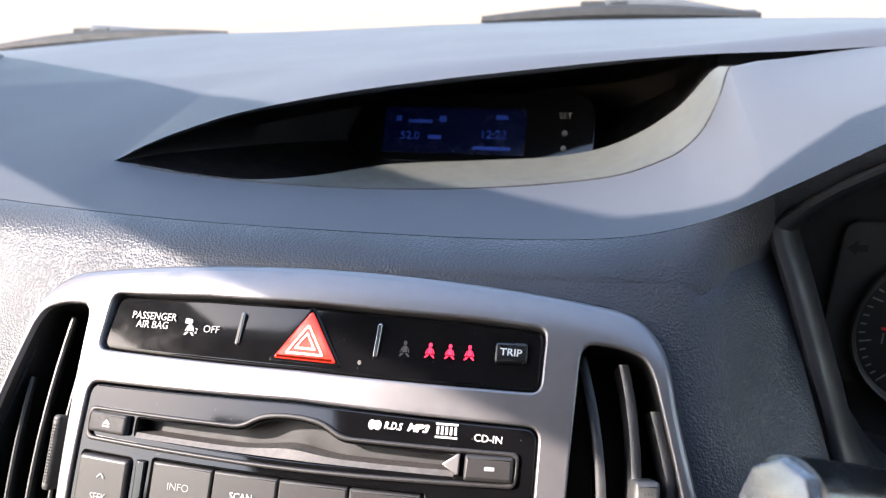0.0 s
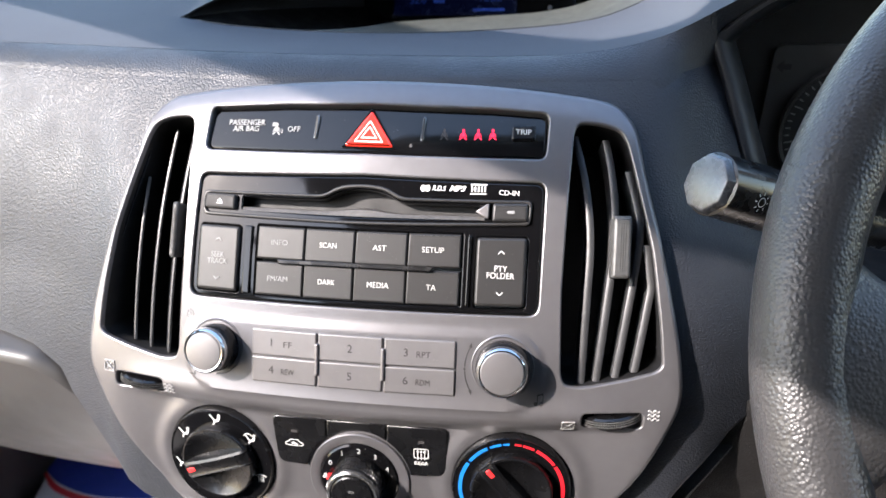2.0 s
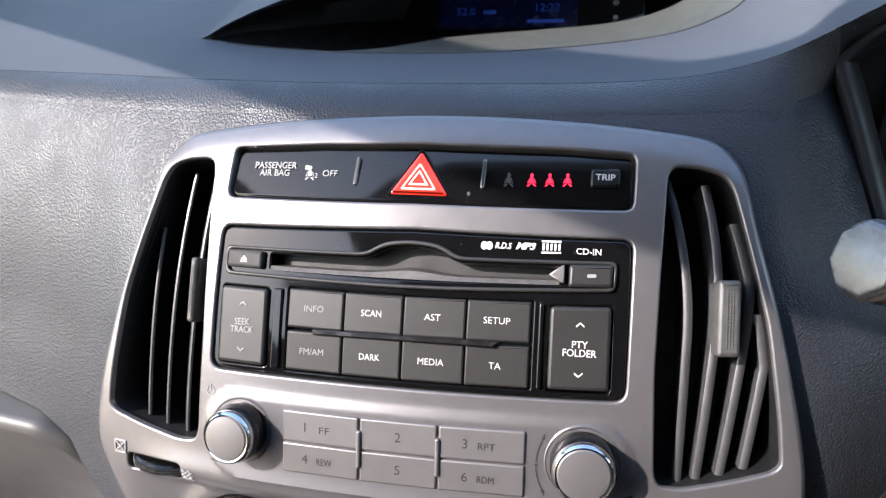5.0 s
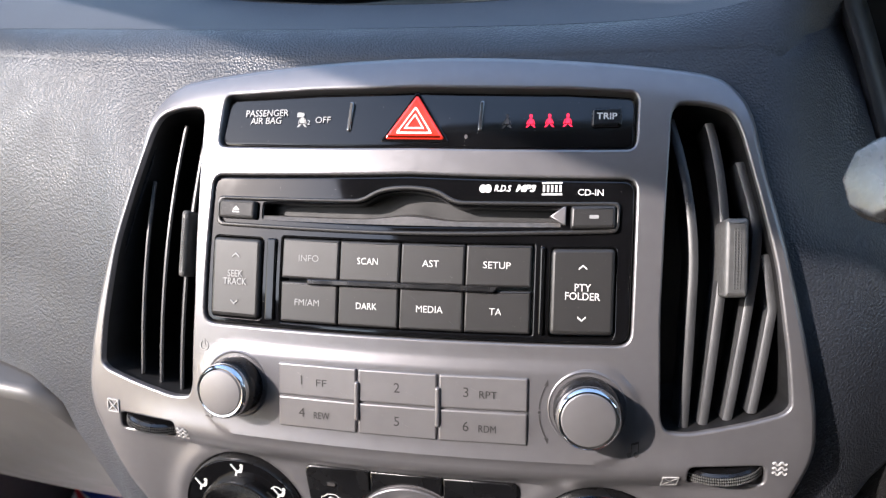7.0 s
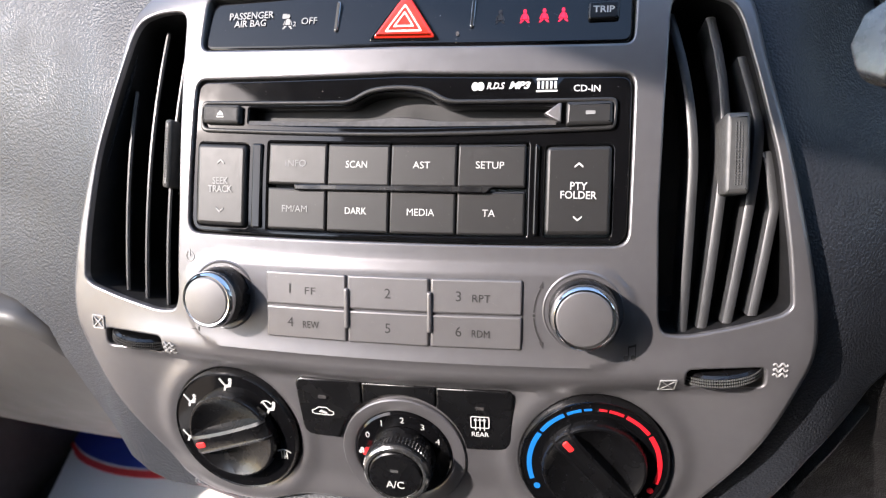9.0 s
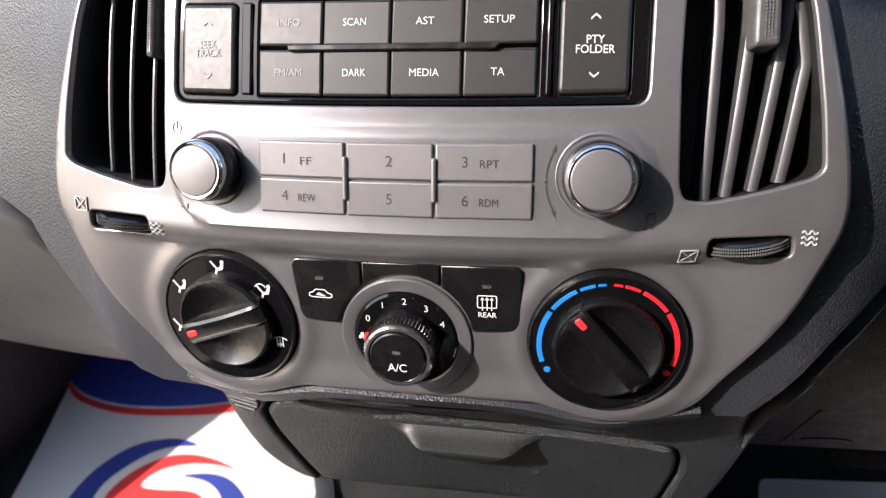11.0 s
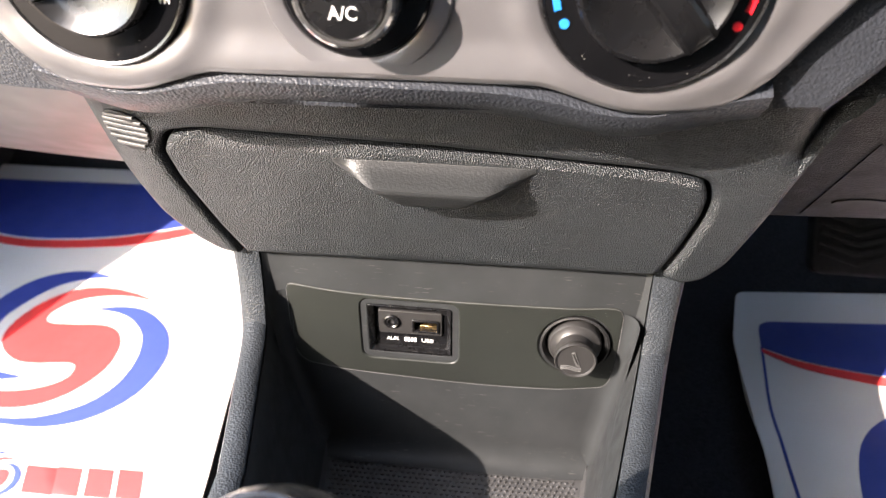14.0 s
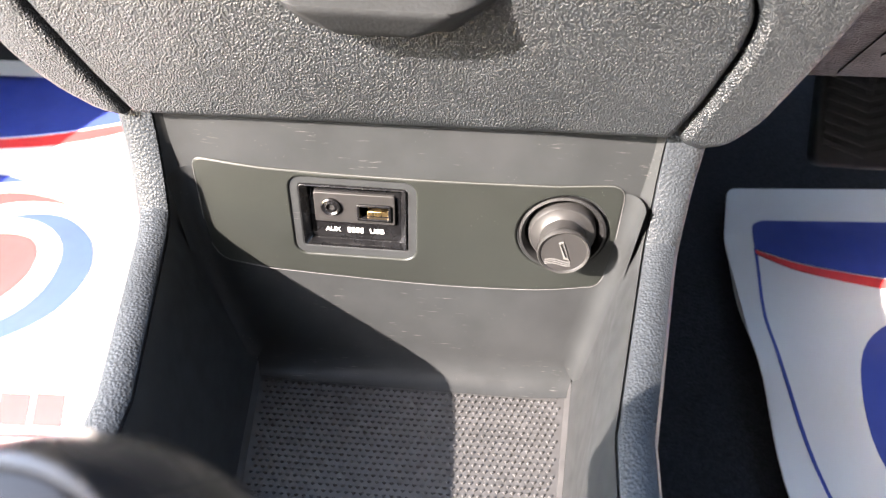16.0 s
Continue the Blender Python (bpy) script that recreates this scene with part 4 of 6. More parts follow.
def switch_panel():
    s = thing("switch_panel", "glossy black hazard switch panel with lit warning lamps", "switch panel")
    bm = bmesh.new()
    sheet(bm, rounded(inset(ccw(PANEL), 0.0006), [0.004, 0, 0.004, 0.004, 0, 0, 0, 0.004]), [], lambda u, v, w: fs(u, v, w + panel_dip(v)), -0.008, 0.0022, 0.0012, 0.01)
    part("panel", bm, GLOSS, s)
    tri = lambda k, dz=0.0: rounded(ccw([(0.0002, 1.0102 + (0.0106 + dz) * k), (-0.0146 * k, 1.0102 - 0.0068 * k), (0.0150 * k, 1.0102 - 0.0070 * k)]), 0.0018 * k, 4)
    bm = bmesh.new()
    prism(bm, tri(1.15), fs, -0.001, 0.0022, 0.0004)
    rim = part("hazard_button", bm, GLOSS, s)
    bm = bmesh.new()
    prism(bm, tri(0.98), fs, 0.0005, 0.0034, 0.0012)
    red = part("red_cap", bm, RED_PLASTIC, rim, "red translucent triangular cap")
    for k0, k1 in ((0.60, 0.50), (0.34, 0.24)):
        bm = bmesh.new()
        o, i = tri(k0, 0.0), tri(k1, 0.0)
        n = len(o)
        lo = [[bm.verts.new(fs(x, z - 0.0008, h)) for x, z in p] for p, h in ((o, 0.0032), (o, 0.00375), (i, 0.00375), (i, 0.0032))]
        for a, b in zip(lo, lo[1:]):
            for j in range(n):
                bm.faces.new((a[j], a[(j + 1) % n], b[(j + 1) % n], b[j]))
        part("triangle_outline", bm, PINK_LINE, rim)
    for x in (-0.0322, 0.0310):
        bm = bmesh.new()
        prism(bm, rounded(ccw([(x - 0.0013, 1.0066), (x + 0.0007, 1.0066), (x + 0.0013, 1.0180), (x - 0.0007, 1.0180)]), 0.0009, 4), fs, -0.001, 0.0024, 0.0006)
        part("divider", bm, RING, s)
        bm = bmesh.new()
        prism(bm, rounded(ccw([(x - 0.0008, 1.0072), (x + 0.0003, 1.0072), (x + 0.0008, 1.0174), (x - 0.0003, 1.0174)]), 0.0005, 4), fs, 0.0015, 0.0026)
        part("divider_slot", bm, DEEP, s)
    ftext("airbag_lettering", "PASSENGER\nAIR BAG", -0.0762, 1.0118, 0.0048, GREY_INK, s, 0.0028 + panel_dip(1.0118), 0.0230, 0.00006)
    ftext("off_lettering", "OFF", -0.0462, 1.0109, 0.0046, GREY_INK, s, 0.0028 + panel_dip(1.0109), 0.0078)
    bm = bmesh.new()
    belt_icon(bm, -0.0570, 1.0108, 1.0, 0.0026)
    prism(bm, box2(-0.0600, -0.0578, 1.0122, 1.0140), fs, 0.0022 + panel_dip(1.013), 0.0027 + panel_dip(1.013))
    letters(bm, "2", 0.0035, on_stack(-0.0535, 1.0098, 0.0027 + panel_dip(1.0098)))
    part("airbag_sign", bm, GREY_INK, s)
    bm = bmesh.new()
    belt_icon(bm, 0.0430, 1.0102, 0.92, 0.0026)
    part("belt_lamp", bm, WARN_OFF, s, "unlit grey lamp sign")
    for x in (0.0538, 0.0622, 0.0704):
        bm = bmesh.new()
        belt_icon(bm, x, 1.0102, 0.86, 0.0026)
        part("belt_lamp", bm, WARN, s, "lit red lamp sign")
    bm = bmesh.new()
    prism(bm, circle2(0.0245, 1.0045, 0.0008, 12), fs, 0.0012, 0.0022)
    part("sensor_dot", bm, WARN_OFF, s)
    b = fplate("trip_button", box2(0.0810, 0.0942, 1.0074, 1.0142, 0.0014), -0.001, 0.0030, 0.0009, KNOB_BLACK, s)
    ftext("trip_lettering", "TRIP", 0.0875, 1.0108, 0.0042, WHITE_INK, b, 0.0033, 0.0090, 0.00006)


def radio():
    r = thing("car_radio", "black car radio with a disc slot and worn keys", "car radio")
    bm = bmesh.new()
    body = rounded(inset(ccw(RADIO), 0.0007), [0.006, 0, 0.006, 0.005, 0, 0.005])
    slot = rounded(ccw([(-0.0722, 0.9712), (0.0, 0.9700), (0.0690, 0.9712), (0.0690, 0.9768), (0.0215, 0.9778), (0.012, 0.9822), (-0.0005, 0.9836), (-0.013, 0.9822), (-0.0225, 0.9778), (-0.0722, 0.9770)]), [0.001, 0.02, 0.001, 0.001, 0.004, 0.006, 0.01, 0.006, 0.004, 0.001])
    keys = [box2(-0.0968, -0.0712, 0.9296, 0.9628, 0.002), box2(-0.0612, 0.0580, 0.9292, 0.9640, 0.001), box2(0.0652, 0.0932, 0.9288, 0.9628, 0.002)]
    sheet(bm, body, [slot] + keys, fs, -0.012, 0.0030, 0.0008, 0.008, hole_depth=0.009)
    face = part("faceplate", bm, GLOSS, r)
    # raised frame round the disc slot
    bm = bmesh.new()
    frame_o = rounded(ccw([(-0.0960, 0.9672), (0.0, 0.9664), (0.0940, 0.9680), (0.0945, 0.9795), (0.0225, 0.9800), (0.013, 0.9846), (-0.0005, 0.9858), (-0.014, 0.9846), (-0.0230, 0.9800), (-0.0965, 0.9792)]), [0.003, 0.03, 0.003, 0.003, 0.004, 0.006, 0.01, 0.006, 0.004, 0.003])
    frame_i = rounded(ccw([(-0.0945, 0.9688), (0.0, 0.9680), (0.0925, 0.9696), (0.0930, 0.9780), (0.0212, 0.9785), (0.0125, 0.9828), (-0.0005, 0.9841), (-0.0135, 0.9828), (-0.0222, 0.9785), (-0.0950, 0.9778)]), [0.003, 0.03, 0.003, 0.003, 0.004, 0.006, 0.01, 0.006, 0.004, 0.003])
    sheet(bm, frame_o, [frame_i], fs, 0.0025, 0.0048, 0.0007, 0.008, hole_depth=0.003)
    part("slot_frame", bm, KEY_BLACK, face)
    bm = bmesh.new()
    prism(bm, box2(-0.074, 0.071, 0.9685, 0.986), fs, -0.03, -0.0058)
    part("slot_throat", bm, DEEP, face)
    bm = bmesh.new()
    rows = []
    for i in range(41):
        x = -0.0722 + 0.1412 * i / 40
        bulge = 0.0016 * math.exp(-((x + 0.0005) / 0.014) ** 2)
        rows.append([fs(x, 0.9704, 0.0032), fs(x, 0.9722 + bulge, 0.0022), fs(x, 0.9735 + bulge * 1.4, -0.006)])
    loft(bm, rows)
    part("slot_ramp", bm, material("brushed grey slot ramp", (0.052, 0.049, 0.047), 0.55, vary=0.3, vary_scale=400, fine=0.3), face)
    bm = bmesh.new()
    prism(bm, ccw([(0.0640, 0.9742), (0.0700, 0.9712), (0.0712, 0.9712), (0.0712, 0.9778), (0.0700, 0.9778)]), fs, 0.002, 0.0052, 0.0006)
    part("slot_guide", bm, SILVER_KEY, face)
    e = fplate("eject_button", box2(-0.0942, -0.0755, 0.9704, 0.9776, 0.0012), 0.0, 0.0064, 0.0012, KEY_WORN, r, "worn black eject button")
    bm = bmesh.new()
    prism(bm, [(-0.0868, 0.9736), (-0.0832, 0.9736), (-0.0850, 0.9752)], fs, 0.0060, 0.0066)
    prism(bm, box2(-0.0868, -0.0832, 0.9726, 0.9731), fs, 0.0060, 0.0066)
    part("eject_sign", bm, WHITE_INK, e)
    c = fplate("cd_button", box2(0.0732, 0.0924, 0.9696, 0.9780, 0.0012), 0.0, 0.0064, 0.0014, KEY_BLACK, r)
    bm = bmesh.new()
    prism(bm, box2(0.0812, 0.0852, 0.9732, 0.9745, 0.0004), fs, 0.0060, 0.0067)
    part("cd_window", bm, GREY_INK, c)
    ftext("cd_lettering", "CD-IN", 0.0816, 0.9830, 0.0040, WHITE_INK, r, 0.0033, 0.0112, 0.00005)
    bm = bmesh.new()
    prism(bm, circle2(0.0338, 0.9847, 0.0016, 16), fs, 0.0026, 0.0033)
    prism(bm, circle2(0.0362, 0.9847, 0.0016, 16), fs, 0.0026, 0.0034)
    part("badge", bm, WHITE_INK, r)
    ftext("badge_lettering", "R.D.S", 0.0425, 0.9847, 0.0040, WHITE_INK, r, 0.0033, 0.0078, 0.00012, 0.25)
    ftext("badge_lettering", "MP3", 0.0528, 0.9847, 0.0042, WHITE_INK, r, 0.0033, 0.0092, 0.00020, 0.3)
    bm = bmesh.new()
    for z0, z1 in ((0.9822, 0.9829), (0.9864, 0.9871)):
        prism(bm, box2(0.0602, 0.0692, z0, z1), fs, 0.0026, 0.0033)
    for j in range(5):
        prism(bm, box2(0.0606 + j * 0.0018, 0.0616 + j * 0.0018, 0.9834, 0.9860), fs, 0.0026, 0.0033)
    part("badge", bm, WHITE_INK, r)
    # eight main keys in two rows
    xs = (-0.0607, -0.0318, -0.0025, 0.0275, 0.0574)
    names = (("FM/AM", "DARK", "MEDIA", "TA"), ("INFO", "SCAN", "AST", "SETUP"))
    for row in (0, 1):
        z0, z1 = ((0.9297, 0.9463), (0.9476, 0.9636))[row]
        for i in range(4):
            k = fplate("key", box2(xs[i] + 0.00025, xs[i + 1] - 0.00025, z0, z1, 0.0008), -0.004, 0.0040, 0.0010, KEY_BLACK, r)
            word = names[row][i]
            ftext("lettering", word, (xs[i] + xs[i + 1]) / 2 - 0.0008, (z0 + z1) / 2 + (0.0002 if row else 0.0), 0.0044, WHITE_INK if i else GREY_INK, k, 0.00415, 0.00225 * len(word) + 0.001, 0.0)
    bm = bmesh.new()
    prism(bm, rounded(ccw([(-0.0462, 0.9454), (0.0405, 0.9454), (0.0434, 0.9477), (-0.0468, 0.9477)]), 0.0006, 3), fs, 0.003, 0.0062, 0.0006)
    part("key_strip", bm, KNOB_BLACK, r)
    for x0, x1, words, ink in ((-0.0966, -0.0714, "SEEK\nTRACK", GREY_INK), (0.0656, 0.0928, "PTY\nFOLDER", WHITE_INK)):
        k = fplate("rocker_key", box2(x0, x1, 0.9300, 0.9624, 0.0022), -0.004, 0.0054, 0.0016, KEY_BLACK, r)
        cx = (x0 + x1) / 2
        ftext("lettering", words, cx, 0.9462, 0.0046, ink, k, 0.00555, 0.0125 if ink is GREY_INK else 0.0150, 0.00005)
        for z, d in ((0.9555, 1), (0.9362, -1)):
            bm = bmesh.new()
            for sx in (-1, 1):
                prism(bm, ccw([(cx, z + d * 0.0010), (cx, z + d * 0.0003), (cx + sx * 0.0018, z - d * 0.0010), (cx + sx * 0.0018, z - d * 0.0003)]), fs, 0.0048, 0.00560)
            part("chevron", bm, ink, k)
    for x0, x1 in ((-0.0706, -0.0618), (0.0586, 0.0648)):
        fplate("pillar", box2(x0 + 0.002, x1 - 0.002, 0.9296, 0.9632, 0.001), 0.0, 0.0046, 0.0008, GLOSS, r)
    # silver preset keys
    xs = (-0.0600, -0.0207, 0.0171, 0.0576)
    words = ((("4", "REW"), ("5", ""), ("6", "RDM")), (("1", "FF"), ("2", ""), ("3", "RPT")))
    bm = bmesh.new()
    prism(bm, box2(-0.0601, 0.0577, 0.8838, 0.9138, 0.0022), fs, 0.0, 0.0056)
    bed = part("preset_bed", bm, DEEP, r)
    for row in (0, 1):
        z0, z1 = ((0.8848, 0.8984), (0.8990, 0.9128))[row]
        for i in range(3):
            k = fplate("preset_key", box2(xs[i] + 0.0005, xs[i + 1] - 0.0005, z0, z1, 0.0010), 0.0, 0.0070, 0.0008, SILVER_KEY, r, "satin silver preset key")
            n, w = words[row][i]
            cx, cz = (xs[i] + xs[i + 1]) / 2, (z0 + z1) / 2
            bm = bmesh.new()
            letters(bm, n, 0.0064, on_stack(cx - (0.0075 if w else 0.0), cz, 0.00708))
            if w:
                letters(bm, w, 0.0048, on_stack(cx + 0.0022, cz - 0.0006, 0.00708), 0.0026 * len(w))
            part("lettering", bm, DARK_INK, k)
    for x in (-0.0207, 0.0171):
        fplate("preset_divider", box2(x - 0.0011, x + 0.0011, 0.8908, 0.9076, 0.0010), 0.002, 0.0084, 0.0009, SILVER_KEY, r)
    # two knobs
    for cx, rr in ((-0.0822, 0.0128), (0.0828, 0.0136)):
        m = on_stack(cx, 0.9008, 0.0050) @ Matrix.Diagonal((0.965, 0.965, 0.90, 1))
        bm = bmesh.new()
        lathe(bm, [(rr + 0.0048, -0.004), (rr + 0.0048, 0.0002), (rr + 0.0038, 0.0010), (rr + 0.0024, 0.0002), (rr + 0.0020, -0.003), (0, -0.003)], m, 56)
        part("knob_collar", bm, SILVER, r)
        bm = bmesh.new()
        lathe(bm, [(rr + 0.0016, -0.003), (rr + 0.0016, 0.0060), (rr + 0.0010, 0.0125), (rr + 0.0002, 0.0135)], m, 56)
        kn = part("rotary_knob", bm, KNOB_BLACK, r)
        bm = bmesh.new()
        lathe(bm, [(rr + 0.0006, 0.0118), (rr + 0.0008, 0.0135), (rr + 0.0003, 0.0158), (rr - 0.0008, 0.0170), (rr - 0.0016, 0.0168)], m, 56)
        part("chrome_ring", bm, CHROME, kn, "bright chrome ring")
        bm = bmesh.new()
        lathe(bm, [(rr - 0.0014, 0.0166), (rr - 0.0022, 0.0174), (rr * 0.5, 0.0180), (0, 0.0181)], m, 56)
        part("knob_cap", bm, SILVER_KEY, kn, "satin silver cap")


def dial_base(parent, m, r):
    bm = bmesh.new()
    lathe(bm, [(r, -0.008), (r, 0.0018), (r - 0.0008, 0.0026), (r - 0.0020, 0.0026), (0, 0.0024)], m, 72)
    p = part("dial_plate", bm, GLOSS, parent)
    bm = bmesh.new()
    lathe(bm, [(r + 0.0008, -0.006), (r + 0.0008, 0.0020), (r + 0.0002, 0.0030), (r - 0.0006, 0.0026)], m, 72)
    part("rim", bm, KNOB_BLACK, parent)
    return p


def grip_dial(name, label, cx, cz, angle):
    """A dial with a bar grip across a hollow black bowl."""
    d = thing(name, label, "heater dial", "heater dials")
    m = on_stack(cx, cz, -0.0008)
    plate = dial_base(d, m, 0.0330)
    bm = bmesh.new()
    lathe(bm, [(0.0236, 0.002), (0.0234, 0.0062), (0.0228, 0.0076), (0.0218, 0.0078), (0.0185, 0.0058), (0.0140, 0.0042), (0.0080, 0.0034), (0, 0.0032)], m, 64)
    bowl = part("knob", bm, KNOB_BLACK, d)
    g = m @ Matrix.Rotation(radians(angle), 4, "Z")
    bm = bmesh.new()
    rows = []
    for i in range(21):
        u = -0.0232 + 0.0462 * i / 20
        e = min(1.0, (0.0232 - abs(u)) / 0.004 + 0.25)
        top = 0.0088 + 0.0012 * math.cos(u / 0.0232 * 1.4)
        hw = 0.0048 + 0.0006 * (u / 0.0232) ** 2
        rows.append([g @ Vector((u, v, w)) for v, w in ((-hw - 0.0016, 0.003), (-hw - 0.0006, top * 0.72 * (0.6 + 0.4 * e)), (-hw, top * (0.75 + 0.25 * e) - 0.0008), (-hw + 0.0014, top * (0.75 + 0.25 * e)), (-hw + 0.0022, top * (0.75 + 0.25 * e) - 0.0004),
                                                       (hw - 0.0022, top * (0.75 + 0.25 * e) - 0.0004), (hw - 0.0014, top * (0.75 + 0.25 * e)), (hw, top * (0.75 + 0.25 * e) - 0.0008), (hw + 0.0006, top * 0.72 * (0.6 + 0.4 * e)), (hw + 0.0016, 0.003))])
    loft(bm, rows)
    bm.verts.ensure_lookup_table()
    bm.faces.new([bm.verts[i] for i in range(10)])
    bm.faces.new([bm.verts[len(bm.verts) - 1 - i] for i in range(10)])
    grip = part("grip", bm, KNOB_BLACK, d)
    bm = bmesh.new()
    prism(bm, box2(0.0150, 0.0206, -0.0015, 0.0015, 0.0012), lambda u, v, w: g @ Vector((u, v, w)), 0.0060, 0.0094, 0.0003)
    part("pointer", bm, RED_MARK, grip, "red pointer mark")
    return d, m, plate


def heater_signs(plate, m):
    """Air-flow signs round the left dial: little bent figures and a screen."""
    for a in (145, 91, 38, -20, 192):
        c = Vector((0.0272 * math.cos(radians(a)), 0.0272 * math.sin(radians(a))))
        f = lambda u, v, w, c=c: m @ Vector((c.x + 1.22 * u, c.y + 1.22 * v, w))
        bm = bmesh.new()
        if a == -20:
            prism(bm, arc_band(0, -0.0028, 0.0046, 0.0050, 50, 130, 8), f, 0.0026, 0.0030)
            prism(bm, arc_band(0, -0.0028, 0.0016, 0.0020, 40, 140, 8), f, 0.0026, 0.0030)
            for s in (-0.0012, 0, 0.0012):
                prism(bm, box2(s - 0.0002, s + 0.0002, -0.0022, 0.0012), f, 0.0026, 0.0030)
        else:
            prism(bm, circle2(0.0018, 0.0022, 0.0008, 10), f, 0.0026, 0.0030)
            prism(bm, ccw([(0.0010, 0.0012), (0.0024, 0.0012), (0.0016, -0.0010), (-0.0004, -0.0014), (-0.0010, -0.0030), (-0.0018, -0.0028), (-0.0010, -0.0004), (0.0006, 0.0)]), f, 0.0026, 0.0030)
            prism(bm, ccw([(-0.0034, 0.0022), (-0.0028, 0.0026), (-0.0006, -0.0002), (-0.0012, -0.0006)]), f, 0.0026, 0.0030)
            if a == 38:
                prism(bm, arc_band(-0.0016, 0.0004, 0.0024, 0.0028, 30, 150, 8), f, 0.0026, 0.0030)
        part("air_sign", bm, WHITE_INK, plate)


def heater_controls():
    d, m, plate = grip_dial("airflow_dial", "glossy black air direction dial in a silver collar", *DIALS[0], 200)
    heater_signs(plate, m)
    d, m, plate = grip_dial("temperature_dial", "black temperature dial with blue and red scale", *DIALS[1], 131)
    for a0, a1, th in ((198, 147, 0.0022), (144, 118, 0.0018), (115, 102, 0.0013), (100, 93, 0.0009)):
        bm = bmesh.new()
        prism(bm, arc_band(0, 0, 0.0290 - th / 2, 0.0290 + th / 2, a0, a1, 14), local(m), 0.0024, 0.0030)
        part("cold_bar", bm, COLD, plate)
        bm = bmesh.new()
        prism(bm, arc_band(0, 0, 0.0290 - th / 2, 0.0290 + th / 2, 180 - a0, 180 - a1, 14), local(m), 0.0024, 0.0030)
        part("hot_bar", bm, HOT, plate)
    for a, mat in ((207, COLD), (-27, HOT)):
        bm = bmesh.new()
        prism(bm, circle2(0.0285 * math.cos(radians(a)), 0.0285 * math.sin(radians(a)), 0.0015, 16), local(m), 0.0024, 0.0030)
        part("end_dot", bm, mat, plate)
    # fan knob with the air-conditioning push button
    k = thing("fan_dial", "black fan speed knob with a push button", "heater dial", "heater dials")
    m = on_stack(*AC, -0.0010)
    bm = bmesh.new()
    lathe(bm, [(0.0302, -0.003), (0.0302, 0.0000), (0.0297, 0.0006), (0.0248, 0.0006), (0.0240, 0.0001), (0.0236, -0.001), (0, -0.001)], m, 72)
    part("collar", bm, SILVER, k)
    bm = bmesh.new()
    mp = m @ Matrix.Translation((0, 0, -0.0016))
    lathe(bm, [(0.0236, -0.002), (0.0236, 0.0018), (0.0226, 0.0028), (0, 0.0028)], mp, 72)
    plate = part("dial_plate", bm, GLOSS, k)
    mk = m @ Matrix.Diagonal((1, 1, 0.78, 1))
    bm = bmesh.new()
    lathe(bm, [(0.0160, 0.002), (0.0158, 0.0170), (0.0154, 0.0185)], mk, 72)
    kn = part("knob", bm, KNOB_BLACK, k)
    bm = bmesh.new()
    lathe(bm, [(0.0155, 0.0180), (0.0153, 0.0196), (0.0144, 0.0207), (0.0132, 0.0208), (0.0126, 0.0196), (0.0124, 0.0170)], mk, 72)
    part("worn_ring", bm, RING, kn, "worn dark chrome ring")
    bm = bmesh.new()
    for i in range(60):
        a = radians(6 * i)
        for w in (0.0115, 0.0130, 0.0145, 0.0160):
            bmesh.ops.create_cone(bm, segments=4, radius1=0.0006, radius2=0.0002, depth=0.0009, cap_ends=True, matrix=mk @ Matrix.Translation((0.0159 * math.cos(a), 0.0159 * math.sin(a), w)) @ Matrix.Rotation(a, 4, "Z") @ Matrix.Rotation(radians(90), 4, "Y"))
    tagged(part("knurl", bm, KNOB_BLACK, kn), kind="stuff")
    bm = bmesh.new()
    lathe(bm, [(0.0124, 0.016), (0.0124, 0.0208), (0.0118, 0.0216), (0.006, 0.0219), (0, 0.0220)], mk, 64)
    b = part("push_button", bm, KNOB_BLACK, k)
    bm = bmesh.new()
    letters(bm, "A/C", 0.0056, mk @ Matrix.Translation((0, -0.0045, 0.0223)), 0.0086, 0.00006)
    part("lettering", bm, WHITE_INK, b)
    bm = bmesh.new()
    prism(bm, box2(-0.0018, 0.0018, 0.0024, 0.0038, 0.0004), local(mk), 0.0215, 0.0223)
    part("lamp", bm, SLIDER, b)
    bm = bmesh.new()
    prism(bm, box2(-0.0014, 0.0014, -0.0010, 0.0010, 0.0004), lambda u, v, w: mk @ Matrix.Rotation(radians(172), 4, "Z") @ Vector((0.0170 + u, v, w)), 0.0026, 0.0075, 0.0004)
    part("pointer", bm, RED_MARK, kn, "red pointer mark")
    for t, a in (("0", 149), ("1", 119), ("2", 88), ("3", 58), ("4", 28)):
        bm = bmesh.new()
        letters(bm, t, 0.0046, mp @ Matrix.Translation((0.0196 * math.cos(radians(a)), 0.0196 * math.sin(radians(a)), 0.0031)))
        part("number", bm, WHITE_INK, plate)
    bm = bmesh.new()
    for i in range(3):
        a = radians(90 + 120 * i)
        c = Vector((0.0202 * math.cos(radians(178)), 0.0202 * math.sin(radians(178))))
        prism(bm, circle2(c.x + 0.0011 * math.cos(a), c.y + 0.0011 * math.sin(a), 0.0009, 8), local(mp), 0.0026, 0.0031)
    part("fan_sign", bm, WHITE_INK, plate)
    # three keys above the fan knob
    cx, cz, rr = AC[0], AC[1], 0.0315
    arc = lambda x0, x1: [(x, cz + math.sqrt(max(rr * rr - (x - cx) ** 2, 0))) for x in [x0 + (x1 - x0) * i / 8 for i in range(9)]]
    p = thing("heater_key_panel", "matt black heater keys with white signs", "heater keys")
